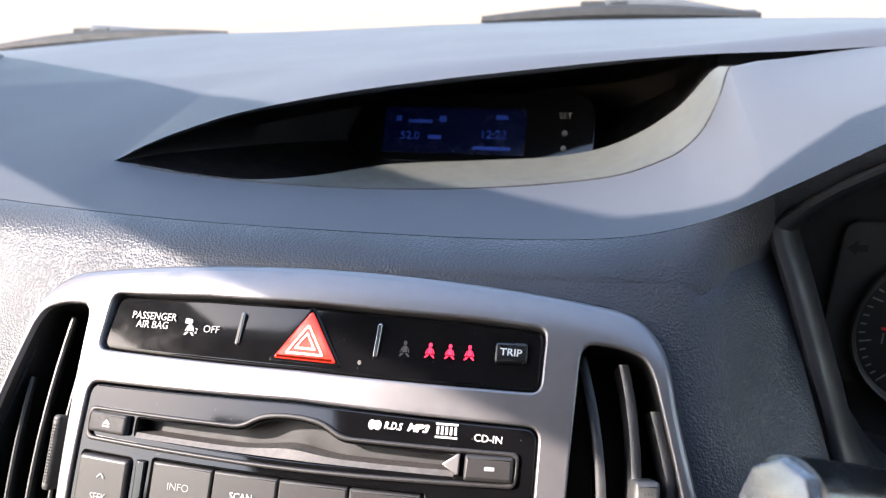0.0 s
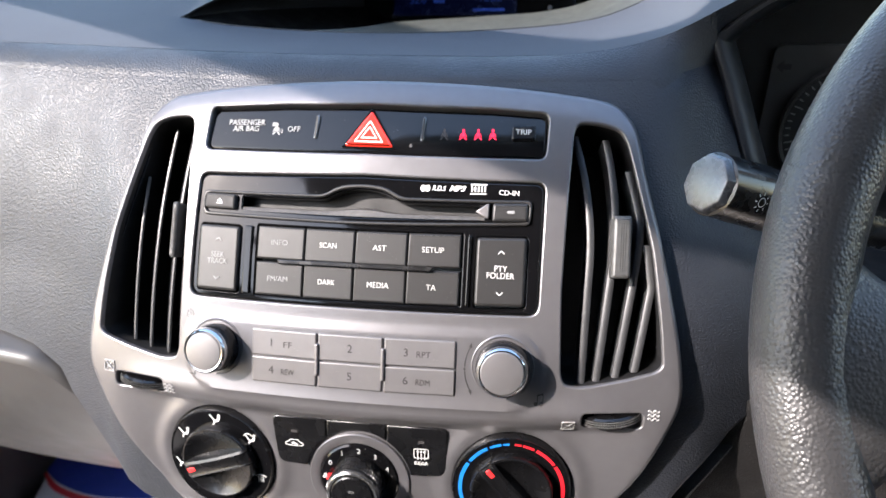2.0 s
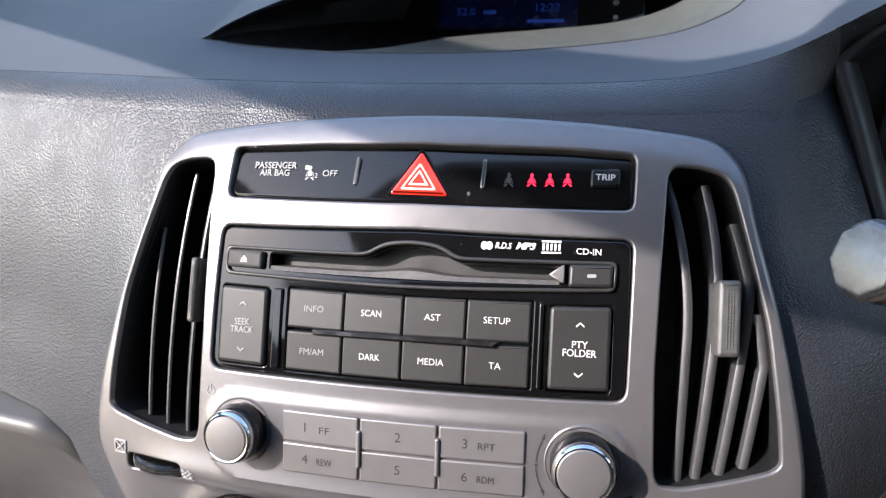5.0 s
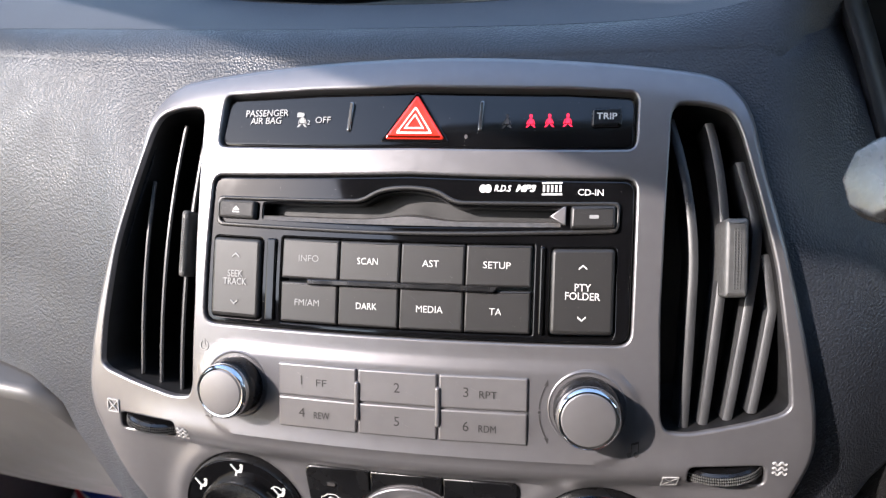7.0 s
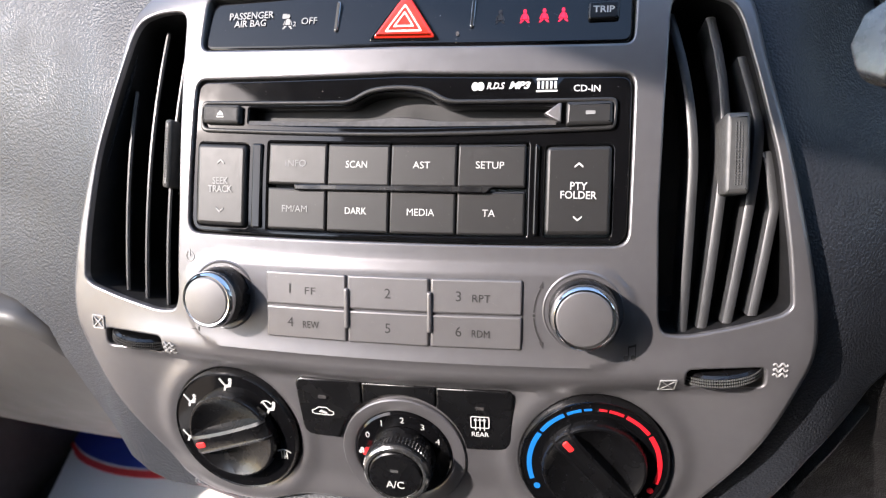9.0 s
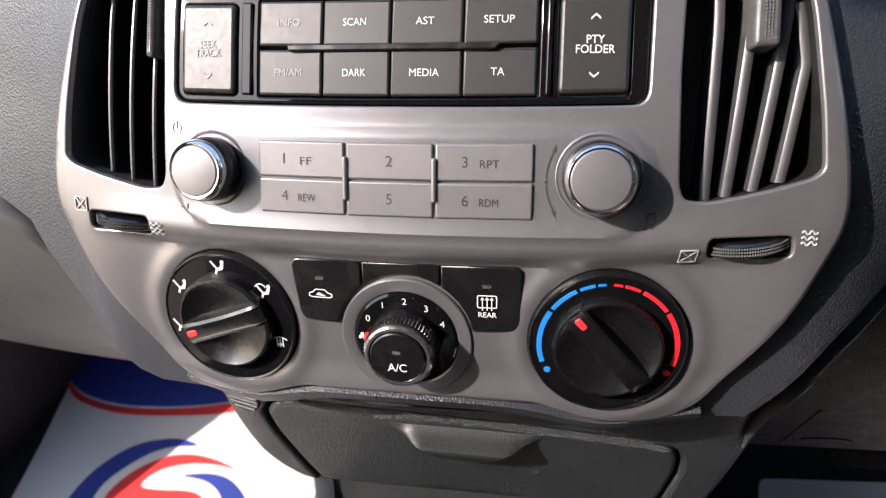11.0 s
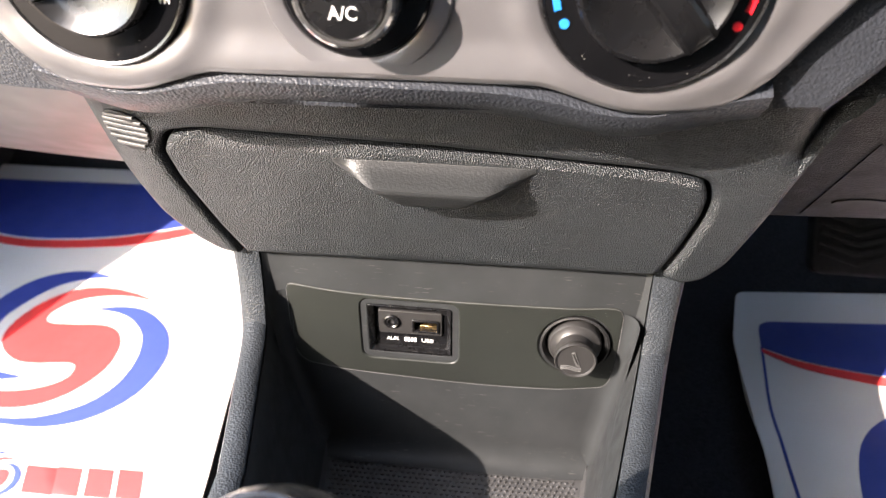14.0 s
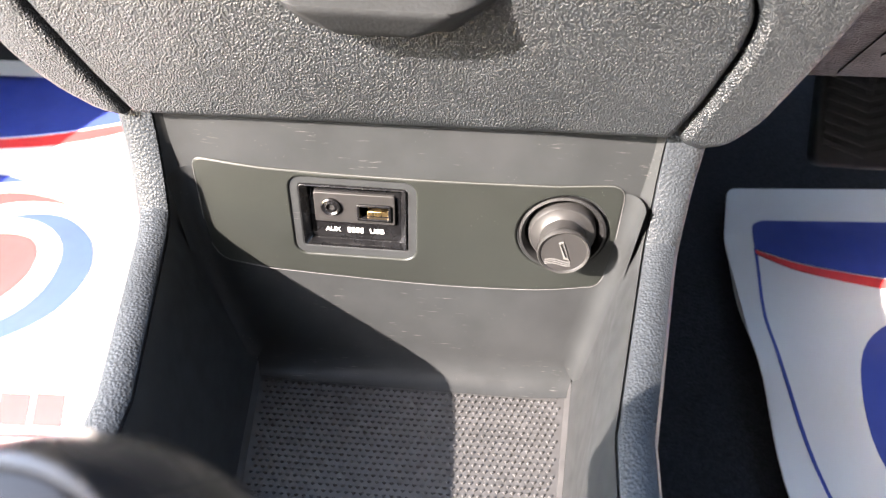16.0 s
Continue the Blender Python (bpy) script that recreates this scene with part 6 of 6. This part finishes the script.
def gear_lever():
    g = thing("gear_lever", "black gear lever with a round shift pattern cap", "gear lever")
    m = Matrix.Translation((0.0085, 0.0745, 0.7485)) @ Matrix.Rotation(radians(24), 4, "X") @ Matrix.Rotation(radians(-10), 4, "Y")
    bm = bmesh.new()
    lathe(bm, [(0.011, -0.060), (0.0125, -0.050), (0.0160, -0.035), (0.0218, -0.018), (0.0244, -0.004), (0.0242, 0.006), (0.0228, 0.013), (0.0212, 0.0166), (0.0206, 0.0162)], m, 56)
    k = part("knob", bm, KNOB_BLACK, g)
    bm = bmesh.new()
    lathe(bm, [(0.0212, 0.0160), (0.0208, 0.0174), (0.0198, 0.0176), (0.0190, 0.0164)], m, 56)
    part("ring", bm, KNOB_BLACK, k)
    bm = bmesh.new()
    lathe(bm, [(0.0194, 0.0155), (0.0190, 0.0168), (0.010, 0.0186), (0, 0.0190)], m, 56)
    cap = part("cap", bm, CAP_BLACK, k)
    bm = bmesh.new()
    f = lambda u, v, w: m @ Vector((u, v, w + 0.0190 - 4.2 * (u * u + v * v)))
    for x in (-0.0080, -0.0010, 0.0060):
        prism(bm, box2(x - 0.0005, x + 0.0005, -0.0085, 0.0085), f, 0.0, 0.0006)
    prism(bm, box2(-0.0085, 0.0117, -0.0005, 0.0005), f, 0.0, 0.0006)
    prism(bm, box2(0.0107, 0.0117, -0.0075, 0.0), f, 0.0, 0.0006)
    part("shift_pattern", bm, SLIDER, cap)
    for i, (x, y) in enumerate(((-0.0080, 0.0122), (-0.0080, -0.0122), (-0.0010, 0.0134), (-0.0010, -0.0134), (0.0060, 0.0128))):
        bm = bmesh.new()
        letters(bm, str(i + 1), 0.0046, m @ Matrix.Translation((x, y, 0.0190 - 4.2 * (x * x + y * y) + 0.0008)))
        part("gear_number", bm, SLIDER, cap)
    bm = bmesh.new()
    tube(bm, [m @ Vector((0, 0, -0.055)), Vector((0.008, 0.062, 0.64)), Vector((0.010, 0.050, 0.55))], [0.0075, 0.008, 0.009], 16)
    part("shaft", bm, KNOB_BLACK, g)
    bm = bmesh.new()
    lathe(bm, [(0.016, 0.10), (0.020, 0.085), (0.034, 0.045), (0.052, 0.012), (0.058, 0.0)], Matrix.Translation((0.012, 0.030, 0.536)), 28)
    part("gaiter", bm, LEATHER, g)


# ---------------------------------------------------------------- driver's side
WHEEL = (0.380, 0.140, 0.994)
WHEEL_TILT = 34.0


def steering_wheel():
    w = thing("steering_wheel", "black leather steering wheel with a grey hub", "steering wheel")
    m = Matrix.Translation(WHEEL) @ Matrix.Rotation(radians(90 - WHEEL_TILT), 4, "X")
    R, r = 0.185, 0.0165
    bm = bmesh.new()
    rows = []
    for i in range(120):
        a = 2 * math.pi * i / 120
        rows.append([m @ Vector(((R + r * math.cos(b)) * math.cos(a), (R + r * math.cos(b)) * math.sin(a), r * 1.02 * math.sin(b))) for b in (2 * math.pi * j / 24 for j in range(24))])
    loft(bm, rows + [rows[0]], True)
    part("rim", bm, WHEEL_HIDE, w)
    for a, wide in ((183, 0.034), (-3, 0.034), (250, 0.022), (290, 0.022)):
        bm = bmesh.new()
        rows = []
        for i in range(13):
            f = i / 12
            u = 0.176 - 0.115 * f
            hw = wide * (0.70 + 0.55 * abs(f - 0.55) ** 1.5 * 2 + (0.5 * (1 - f / 0.2) ** 2 if f < 0.2 else 0))
            h = 0.002 - 0.020 * f
            rows.append([m @ Matrix.Rotation(radians(a), 4, "Z") @ Vector((u, hw * v, h + t)) for v, t in ((-1, -0.006), (-0.98, 0.0), (-0.8, 0.007), (-0.4, 0.011), (0, 0.012), (0.4, 0.011), (0.8, 0.007), (0.98, 0.0), (1, -0.006), (0.6, -0.011), (-0.6, -0.011))])
        loft(bm, rows, True)
        part("spoke", bm, WHEEL_HIDE, w)
    bm = bmesh.new()
    hub = rounded(ccw([(-0.085, 0.035), (-0.055, -0.060), (0.055, -0.060), (0.085, 0.035), (0.050, 0.060), (-0.050, 0.060)]), 0.03, 6)
    prism(bm, hub, lambda u, v, q: m @ Vector((u, v, q)), -0.045, 0.004, 0.016, 5, True)
    part("airbag_cover", bm, HUB, w, "grey grained airbag cover")
    bm = bmesh.new()
    lathe(bm, [(0.052, -0.16), (0.050, -0.05), (0.046, -0.036), (0, -0.036)], m, 36)
    part("column_shroud", bm, SMOOTH, w)


def stalk():
    s = thing("light_stalk", "black light switch stalk with a worn end cap", "stalk")
    a = Vector((0.1800, 0.2265, 1.0172))
    b = a + 0.150 * Vector((0.78, 0.50, -0.38)).normalized()
    x = (b - a).normalized()
    y = Vector((0, 0, 1)).cross(x).normalized()
    z = x.cross(y)
    m = Matrix.Translation(a) @ Matrix((y, z, x)).transposed().to_4x4()
    bm = bmesh.new()
    ring = lambda k, w: [m @ Vector((k * 0.0138 * math.cos(t), k * 0.0140 * math.sin(t), w)) for t in (2 * math.pi * i / 32 for i in range(32))]
    loft(bm, [ring(0.9, -0.0075), ring(1.0, -0.0070), ring(1.04, 0.020), ring(1.04, 0.034), ring(0.99, 0.0345), ring(1.03, 0.036), ring(1.02, 0.052), ring(0.80, 0.068), ring(0.60, 0.150)], True)
    part("barrel", bm, KNOB_BLACK, s)
    bm = bmesh.new()
    o8 = lambda k, w: [m @ Vector((k * 0.0132 * math.cos(t), k * 0.0138 * math.sin(t), w)) for t in (math.pi / 8 + 2 * math.pi * i / 8 for i in range(8))]
    loft(bm, [o8(0.92, -0.0062), o8(1.0, -0.0068), o8(0.99, -0.0085), o8(0.93, -0.0108), o8(0.88, -0.0114)], True)
    bm.verts.ensure_lookup_table()
    bm.faces.new([bm.verts[len(bm.verts) - 1 - i] for i in range(8)])
    bmesh.ops.bevel(bm, geom=list(bm.edges), offset=0.0006, segments=2, affect="EDGES", profile=0.5)
    part("end_cap", bm, CAP, s, "worn grey faceted cap")
    # lamp sign on the barrel, facing the driver
    f = lambda u, v: m @ Vector((-0.0142 * math.cos(v / 0.0140), 0.0144 * math.sin(v / 0.0140), 0.0100 + u))
    bm = bmesh.new()
    n = 20
    o = [bm.verts.new(f(0.0022 * math.cos(2 * math.pi * i / n), 0.0022 * math.sin(2 * math.pi * i / n))) for i in range(n)]
    i_ = [bm.verts.new(f(0.0017 * math.cos(2 * math.pi * i / n), 0.0017 * math.sin(2 * math.pi * i / n))) for i in range(n)]
    for i in range(n):
        bm.faces.new((o[i], o[(i + 1) % n], i_[(i + 1) % n], i_[i]))
    for i in range(8):
        t = 2 * math.pi * i / 8
        q = []
        for rr, d in ((0.0030, -0.12), (0.0030, 0.12), (0.0044, 0.08), (0.0044, -0.08)):
            q.append(bm.verts.new(f(rr * math.cos(t + d), rr * math.sin(t + d))))
        bm.faces.new(q)
    part("lamp_sign", bm, WHITE_INK, s)


def instruments():
    h = thing("instrument_cluster", "dark instrument cluster in a charcoal hood", "instruments")
    y_of = lambda z: 0.377 - (1.054 - z) * 0.35 if z < 1.054 else 0.377 - (z - 1.054) * 0.2
    ring = [(0.1930, 1.0505), (0.1985, 1.0570), (0.2270, 1.0790), (0.2900, 1.1090), (0.3700, 1.1200), (0.4600, 1.1100), (0.5200, 1.0850), (0.5400, 1.0550), (0.5100, 0.9500), (0.4700, 0.9050), (0.3700, 0.8900), (0.2700, 0.9050), (0.2310, 0.9450), (0.2180, 0.9780), (0.2020, 1.0250)]
    o = smooth_curve(ccw(ring), 4)
    bm = bmesh.new()
    rows = []
    for d, dy in ((0.0, 0.014), (-0.0005, 0.004), (0.0, -0.001), (0.0010, -0.0030), (0.003, -0.0036), (0.006, -0.0025), (0.0095, 0.002), (0.0125, 0.008), (0.0145, 0.018), (0.0155, 0.034), (0.0165, 0.066)):
        rows.append([Vector((u, y_of(v) + dy, v)) for u, v in inset(o, d)])
    loft(bm, rows, True)
    part("hood_ring", bm, FRAME_BLACK, h)
    bm = bmesh.new()
    top_z = lambda x: float(np.interp(x, [0.190, 0.1985, 0.227, 0.29, 0.37, 0.46, 0.52, 0.54], [1.045, 1.0570, 1.0790, 1.1090, 1.1200, 1.1100, 1.0830, 1.055]))
    rows = []
    for i in range(41):
        x = 0.190 + 0.350 * i / 40
        a, c = Vector((x, y_of(top_z(x)) + 0.0025, top_z(x) - 0.003)), crease(x)
        rows.append([a, a.lerp(c, 0.5) + Vector((0, -0.002, 0.001)), c + Vector((0, 0.001, 0.0002))])
    loft(bm, rows)
    part("brow", bm, PAD, h, "grained padding above the hood")
    face_y = 0.446
    bm = bmesh.new()
    prism(bm, inset(o, 0.004), lambda u, v, w: Vector((u, face_y - w, v)), -0.03, 0.0)
    part("back_plate", bm, DIAL_FACE, h)
    bm = bmesh.new()
    prism(bm, rounded(ccw([(0.241, 0.94), (0.50, 0.93), (0.50, 1.032), (0.245, 1.034)]), 0.008), lambda u, v, w: Vector((u, face_y - w, v)), 0.0, 0.003, 0.001)
    part("grey_plate", bm, GAUGE_GREY, h)
    for cx, name in ((0.306, "tachometer"), (0.432, "speedometer")):
        m = Matrix.Translation((cx, face_y - 0.003, 0.975)) @ Matrix.Rotation(radians(90), 4, "X")
        bm = bmesh.new()
        lathe(bm, [(0.0500, 0.0), (0.0500, 0.0035), (0.0488, 0.0042), (0.0476, 0.0030), (0.0470, 0.0010), (0, 0.0008)], m, 72)
        g = part(name, bm, DIAL_FACE, h)
        bm = bmesh.new()
        lathe(bm, [(0.0505, 0.0), (0.0505, 0.0038), (0.0496, 0.0046), (0.0488, 0.0040)], m, 72)
        part("bezel_ring", bm, GAUGE_GREY, g)
        for i in range(41):
            a = radians(225 - 270 * i / 40)
            bm = bmesh.new()
            ln = 0.006 if i % 5 == 0 else 0.003
            prism(bm, box2(0.0455 - ln, 0.0455, -0.0004, 0.0004), lambda u, v, w: m @ Matrix.Rotation(a, 4, "Z") @ Vector((u, v, w)), 0.0009, 0.0013)
            part("tick", bm, GREY_INK, g)
        if name == "tachometer":
            for i in range(9):
                a = radians(225 - 270 * i / 8)
                bm = bmesh.new()
                letters(bm, str(i), 0.0095, m @ Matrix.Translation((0.0340 * math.cos(a), 0.0340 * math.sin(a), 0.0013)))
                part("number", bm, GREY_INK, g)
        bm = bmesh.new()
        a = radians(178 if name == "tachometer" else 225)
        prism(bm, [(-0.008, -0.0012), (0.036, -0.0005), (0.036, 0.0005), (-0.008, 0.0012)], lambda u, v, w: m @ Matrix.Rotation(a, 4, "Z") @ Vector((u, v, w)), 0.004, 0.0055)
        part("needle", bm, RED_MARK, g)
        bm = bmesh.new()
        lathe(bm, [(0.008, 0.001), (0.008, 0.007), (0, 0.008)], m, 28)
        part("needle_boss", bm, KNOB_BLACK, g)
    bm = bmesh.new()
    prism(bm, ccw([(0.2480, 1.0190), (0.2525, 1.0232), (0.2525, 1.0208), (0.2575, 1.0208), (0.2575, 1.0172), (0.2525, 1.0172), (0.2525, 1.0148)]), lambda u, v, w: Vector((u, face_y - w, v)), 0.003, 0.0034)
    part("turn_arrow", bm, RUBBER, h)


def pedal(name, x, y, z, w, hgt, label):
    p = thing(name, label, "pedal")
    m = Matrix.Translation((x, y, z)) @ Matrix.Rotation(radians(48), 4, "X")
    bm = bmesh.new()
    prism(bm, rounded(ccw([(-w / 2, -hgt / 2), (w / 2, -hgt / 2), (w / 2, hgt / 2), (-w / 2, hgt / 2)]), 0.012), local(m), -0.012, 0.0, 0.003, cap0=True)
    pad = part("pad", bm, RUBBER, p)
    for r in range(7):
        for s in (-1, 1):
            bm = bmesh.new()
            yy = -hgt / 2 + 0.008 + r * (hgt - 0.018) / 7
            prism(bm, ccw([(0.0, yy), (s * w * 0.42, yy + 0.010), (s * w * 0.42, yy + 0.0145), (0.0, yy + 0.0045)]), local(m), 0.0, 0.0022, 0.0005)
            part("ridge", bm, RUBBER, pad)
    bm = bmesh.new()
    tube(bm, [m @ Vector((0, 0, -0.01)), Vector((x, y + 0.10, z + 0.12)), Vector((x, y + 0.16, z + 0.30))], 0.009, 10)
    part("arm", bm, DEEP, p)


# ---------------------------------------------------------------- paper mats
def paper_mat(name, outline, zf, group_label):
    t = thing(name, group_label, "floor mat", "paper floor mats")
    f = lambda u, v, w: Vector((u, v, zf(u, v) + w))
    bm = bmesh.new()
    sheet(bm, outline, [], f, 0.0, 0.0012, 0.0005, 0.012)
    return t, part("paper", bm, PAPER, t), f


SWIRLS = (
    (BLUE, "blue left swirl", ((0.50, 0.90), (0.22, 1.0), (-0.24, 0.88), (-0.67, 0.50), (-0.95, 0.0), (-0.93, -0.34), (-0.79, -0.50), (-0.56, -0.49), (-0.35, -0.45), (-0.60, -0.36), (-0.72, -0.17), (-0.60, 0.22), (-0.38, 0.50), (-0.06, 0.76), (0.22, 0.87))),
    (RED_PRINT, "red swirl", ((0.91, 0.53), (0.65, 0.69), (0.36, 0.75), (0.08, 0.69), (-0.24, 0.48), (-0.49, 0.18), (-0.54, -0.06), (-0.42, -0.24), (-0.24, -0.29), (0.08, -0.29), (0.12, -0.37), (0.0, -0.50), (-0.31, -0.60), (-0.74, -0.60), (-0.99, -0.55),
                              (-0.88, -0.71), (-0.60, -0.79), (-0.24, -0.78), (0.11, -0.62), (0.40, -0.36), (0.54, -0.08), (0.52, 0.13), (0.36, 0.21), (0.11, 0.22), (-0.12, 0.25), (-0.10, 0.37), (0.11, 0.53), (0.40, 0.61), (0.68, 0.60))),
    (BLUE, "blue right swirl", ((0.34, 0.43), (0.61, 0.46), (0.82, 0.39), (0.96, 0.20), (1.0, 0.0), (0.93, -0.29), (0.65, -0.66), (0.22, -0.92), (-0.24, -1.0), (-0.74, -0.90), (-0.24, -0.90), (0.18, -0.77), (0.47, -0.56), (0.66, -0.29), (0.75, 0.0), (0.70, 0.22), (0.56, 0.36))))


def emblem(t, f, cx, cy, size):
    def g(u, v, w):
        return f(cx + size * (0.1197 * u - 0.0576 * v), cy + size * (0.0140 * u + 0.1084 * v), w)
    for mat, lab, knots in SWIRLS:
        bm = bmesh.new()
        sheet(bm, smooth_curve(knots, 4), [], g, 0.0012, 0.0018, 0.0001, 0.2)
        part("swirl", bm, mat, t, lab)


def mats():
    left_z = lambda x, y: 0.3015 + 0.0030 * math.sin(9 * x + 4 * y) + 0.0025 * math.sin(14 * y - 5 * x) + max(0.0, y - 0.83) * 0.9 + 0.001
    out = [(-0.715, 0.80), (-0.30, 0.815), (-0.255, 0.62), (-0.234, 0.50), (-0.217, 0.34), (-0.205, 0.05), (-0.60, 0.05), (-0.625, 0.46)]
    t, p, f = paper_mat("paper_mat", rounded(ccw(out), 0.02), left_z, "white paper mat with navy band and red swirl emblem")
    bm = bmesh.new()
    sheet(bm, ccw([(-0.672, 0.766), (-0.696, 0.758)] + bow([(-0.702, 0.738), (-0.690, 0.695), (-0.645, 0.668), (-0.57, 0.657), (-0.4636, 0.672), (-0.36, 0.706), (-0.31, 0.735)]) + [(-0.318, 0.785)]), [], f, 0.0012, 0.0020, 0.0001, 0.012)
    part("band", bm, BLUE, t, "navy printed band")
    bm = bmesh.new()
    sheet(bm, ccw(bow([(-0.688, 0.690), (-0.645, 0.664), (-0.57, 0.653), (-0.4636, 0.668), (-0.36, 0.702), (-0.335, 0.710)]) + bow([(-0.33, 0.700), (-0.40, 0.668), (-0.4636, 0.652), (-0.57, 0.640), (-0.65, 0.655), (-0.688, 0.684)])), [], f, 0.0012, 0.0020, 0.0001, 0.012)
    part("stripe", bm, RED_PRINT, t, "red printed stripe")
    emblem(t, f, -0.4404, 0.4950, 1.0)
    emblem(t, f, -0.4190, 0.3310, 0.21)
    for k, wide in enumerate((0.030, 0.024, 0.025, 0.024)):
        x = -0.3850 + k * 0.0295
        bm = bmesh.new()
        sheet(bm, ccw([(x, 0.3165 + k * 0.0016), (x + wide, 0.3170 + k * 0.0016), (x + wide - 0.008, 0.3445 + k * 0.0020), (x - 0.008, 0.3440 + k * 0.0020)]), [], f, 0.0012, 0.0018, 0.0001, 0.012)
        part("print_bar", bm, RED_PRINT, t)
    bm = bmesh.new()
    sheet(bm, ccw([(-0.375, 0.3050), (-0.27, 0.3120), (-0.27, 0.3150), (-0.375, 0.3080)]), [], f, 0.0012, 0.0020, 0.0001, 0.012)
    part("print_bar", bm, RED_PRINT, t)
    bm = bmesh.new()
    sheet(bm, ccw([(-0.2480, 0.56), (-0.2466, 0.50), (-0.2474, 0.3727), (-0.240, 0.25), (-0.2386, 0.25), (-0.2460, 0.3727), (-0.2452, 0.50), (-0.2466, 0.56)]), [], f, 0.0012, 0.0018, 0.0001, 0.012)
    part("edge_line", bm, GREY_INK, t)
    right_z = lambda x, y: 0.405 + 0.15 * (y - 0.5) + 0.0050 * math.sin(26 * x + 19 * y + 1.5 * math.sin(31 * x)) * max(0, min(1, (0.47 - y) / 0.1)) + 0.0048 * math.sin(47 * y - 12 * x + 1.2 * math.sin(23 * x))  * max(0, min(1, (0.46 - y) / 0.06)) + 0.006 * math.sin(22 * y) * max(0, min(1, (0.45 - y) / 0.1)) * 0.4
    out = [(0.2596, 0.5350), (0.62, 0.562), (0.62, 0.05), (0.33, 0.05), (0.2820, 0.20), (0.2667, 0.2835), (0.2584, 0.3797), (0.2505, 0.4818)]
    t, p, f = paper_mat("paper_mat", rounded(ccw(out), 0.008), right_z, "white creased paper mat with navy band in shade")
    bm = bmesh.new()
    sheet(bm, ccw(bow([(0.2742, 0.4900), (0.2760, 0.4985), (0.2840, 0.5030)]) + [(0.58, 0.522)] + bow([(0.58, 0.452), (0.45, 0.4530), (0.37, 0.4565), (0.31, 0.464), (0.2740, 0.4750)])), [], f, 0.0012, 0.0020, 0.0001, 0.012)
    part("band", bm, BLUE, t, "navy printed band")
    bm = bmesh.new()
    sheet(bm, ccw(bow([(0.2740, 0.4735), (0.31, 0.4625), (0.37, 0.455), (0.45, 0.4515), (0.58, 0.4505)]) + bow([(0.58, 0.442), (0.45, 0.4435), (0.37, 0.447), (0.31, 0.456), (0.2742, 0.470)])), [], f, 0.0012, 0.0020, 0.0001, 0.012)
    part("stripe", bm, RED_PRINT, t, "red printed stripe")
    bm = bmesh.new()
    sheet(bm, ccw(bow([(0.2755, 0.475), (0.2755, 0.40), (0.2785, 0.35), (0.2950, 0.2858), (0.325, 0.20)]) + bow([(0.3225, 0.20), (0.2925, 0.2858), (0.2760, 0.35), (0.2732, 0.40), (0.2732, 0.475)])), [], f, 0.0012, 0.0020, 0.0001, 0.012)
    part("edge_line", bm, BLUE, t)
    bm = bmesh.new()
    sheet(bm, circle2(0.410, 0.345, 0.084, 48), [circle2(0.432, 0.340, 0.058, 40)], f, 0.0012, 0.0020, 0.0001, 0.012, hole_depth=0.0008)
    part("swirl", bm, BLUE, t, "navy printed ring")


# ---------------------------------------------------------------- build
ground_sheet()
car_floor()
shell()
wiper("wiper", -0.80, -0.42, 1.02, 1.06, 1.058, 1.076, -0.46)
wiper("wiper", -0.05, 0.30, 1.06, 1.08, 1.094, 1.096, 0.290)
dashboard()
display()
glovebox()
console_trim()
thumb_wheel("thumb_wheel", 0.1426, 0.8732, 7)
thumb_wheel("thumb_wheel", -0.1348, 0.8742, -7)
air_vent("air_vent", 1)
air_vent("air_vent", -1)
switch_panel()
radio()
heater_controls()
lower_console()
console_tray()
gear_lever()
steering_wheel()
stalk()
instruments()
pedal("brake_pedal", 0.352, 0.552, 0.480, 0.078, 0.080, "black ribbed rubber brake pedal in shade")
mats()
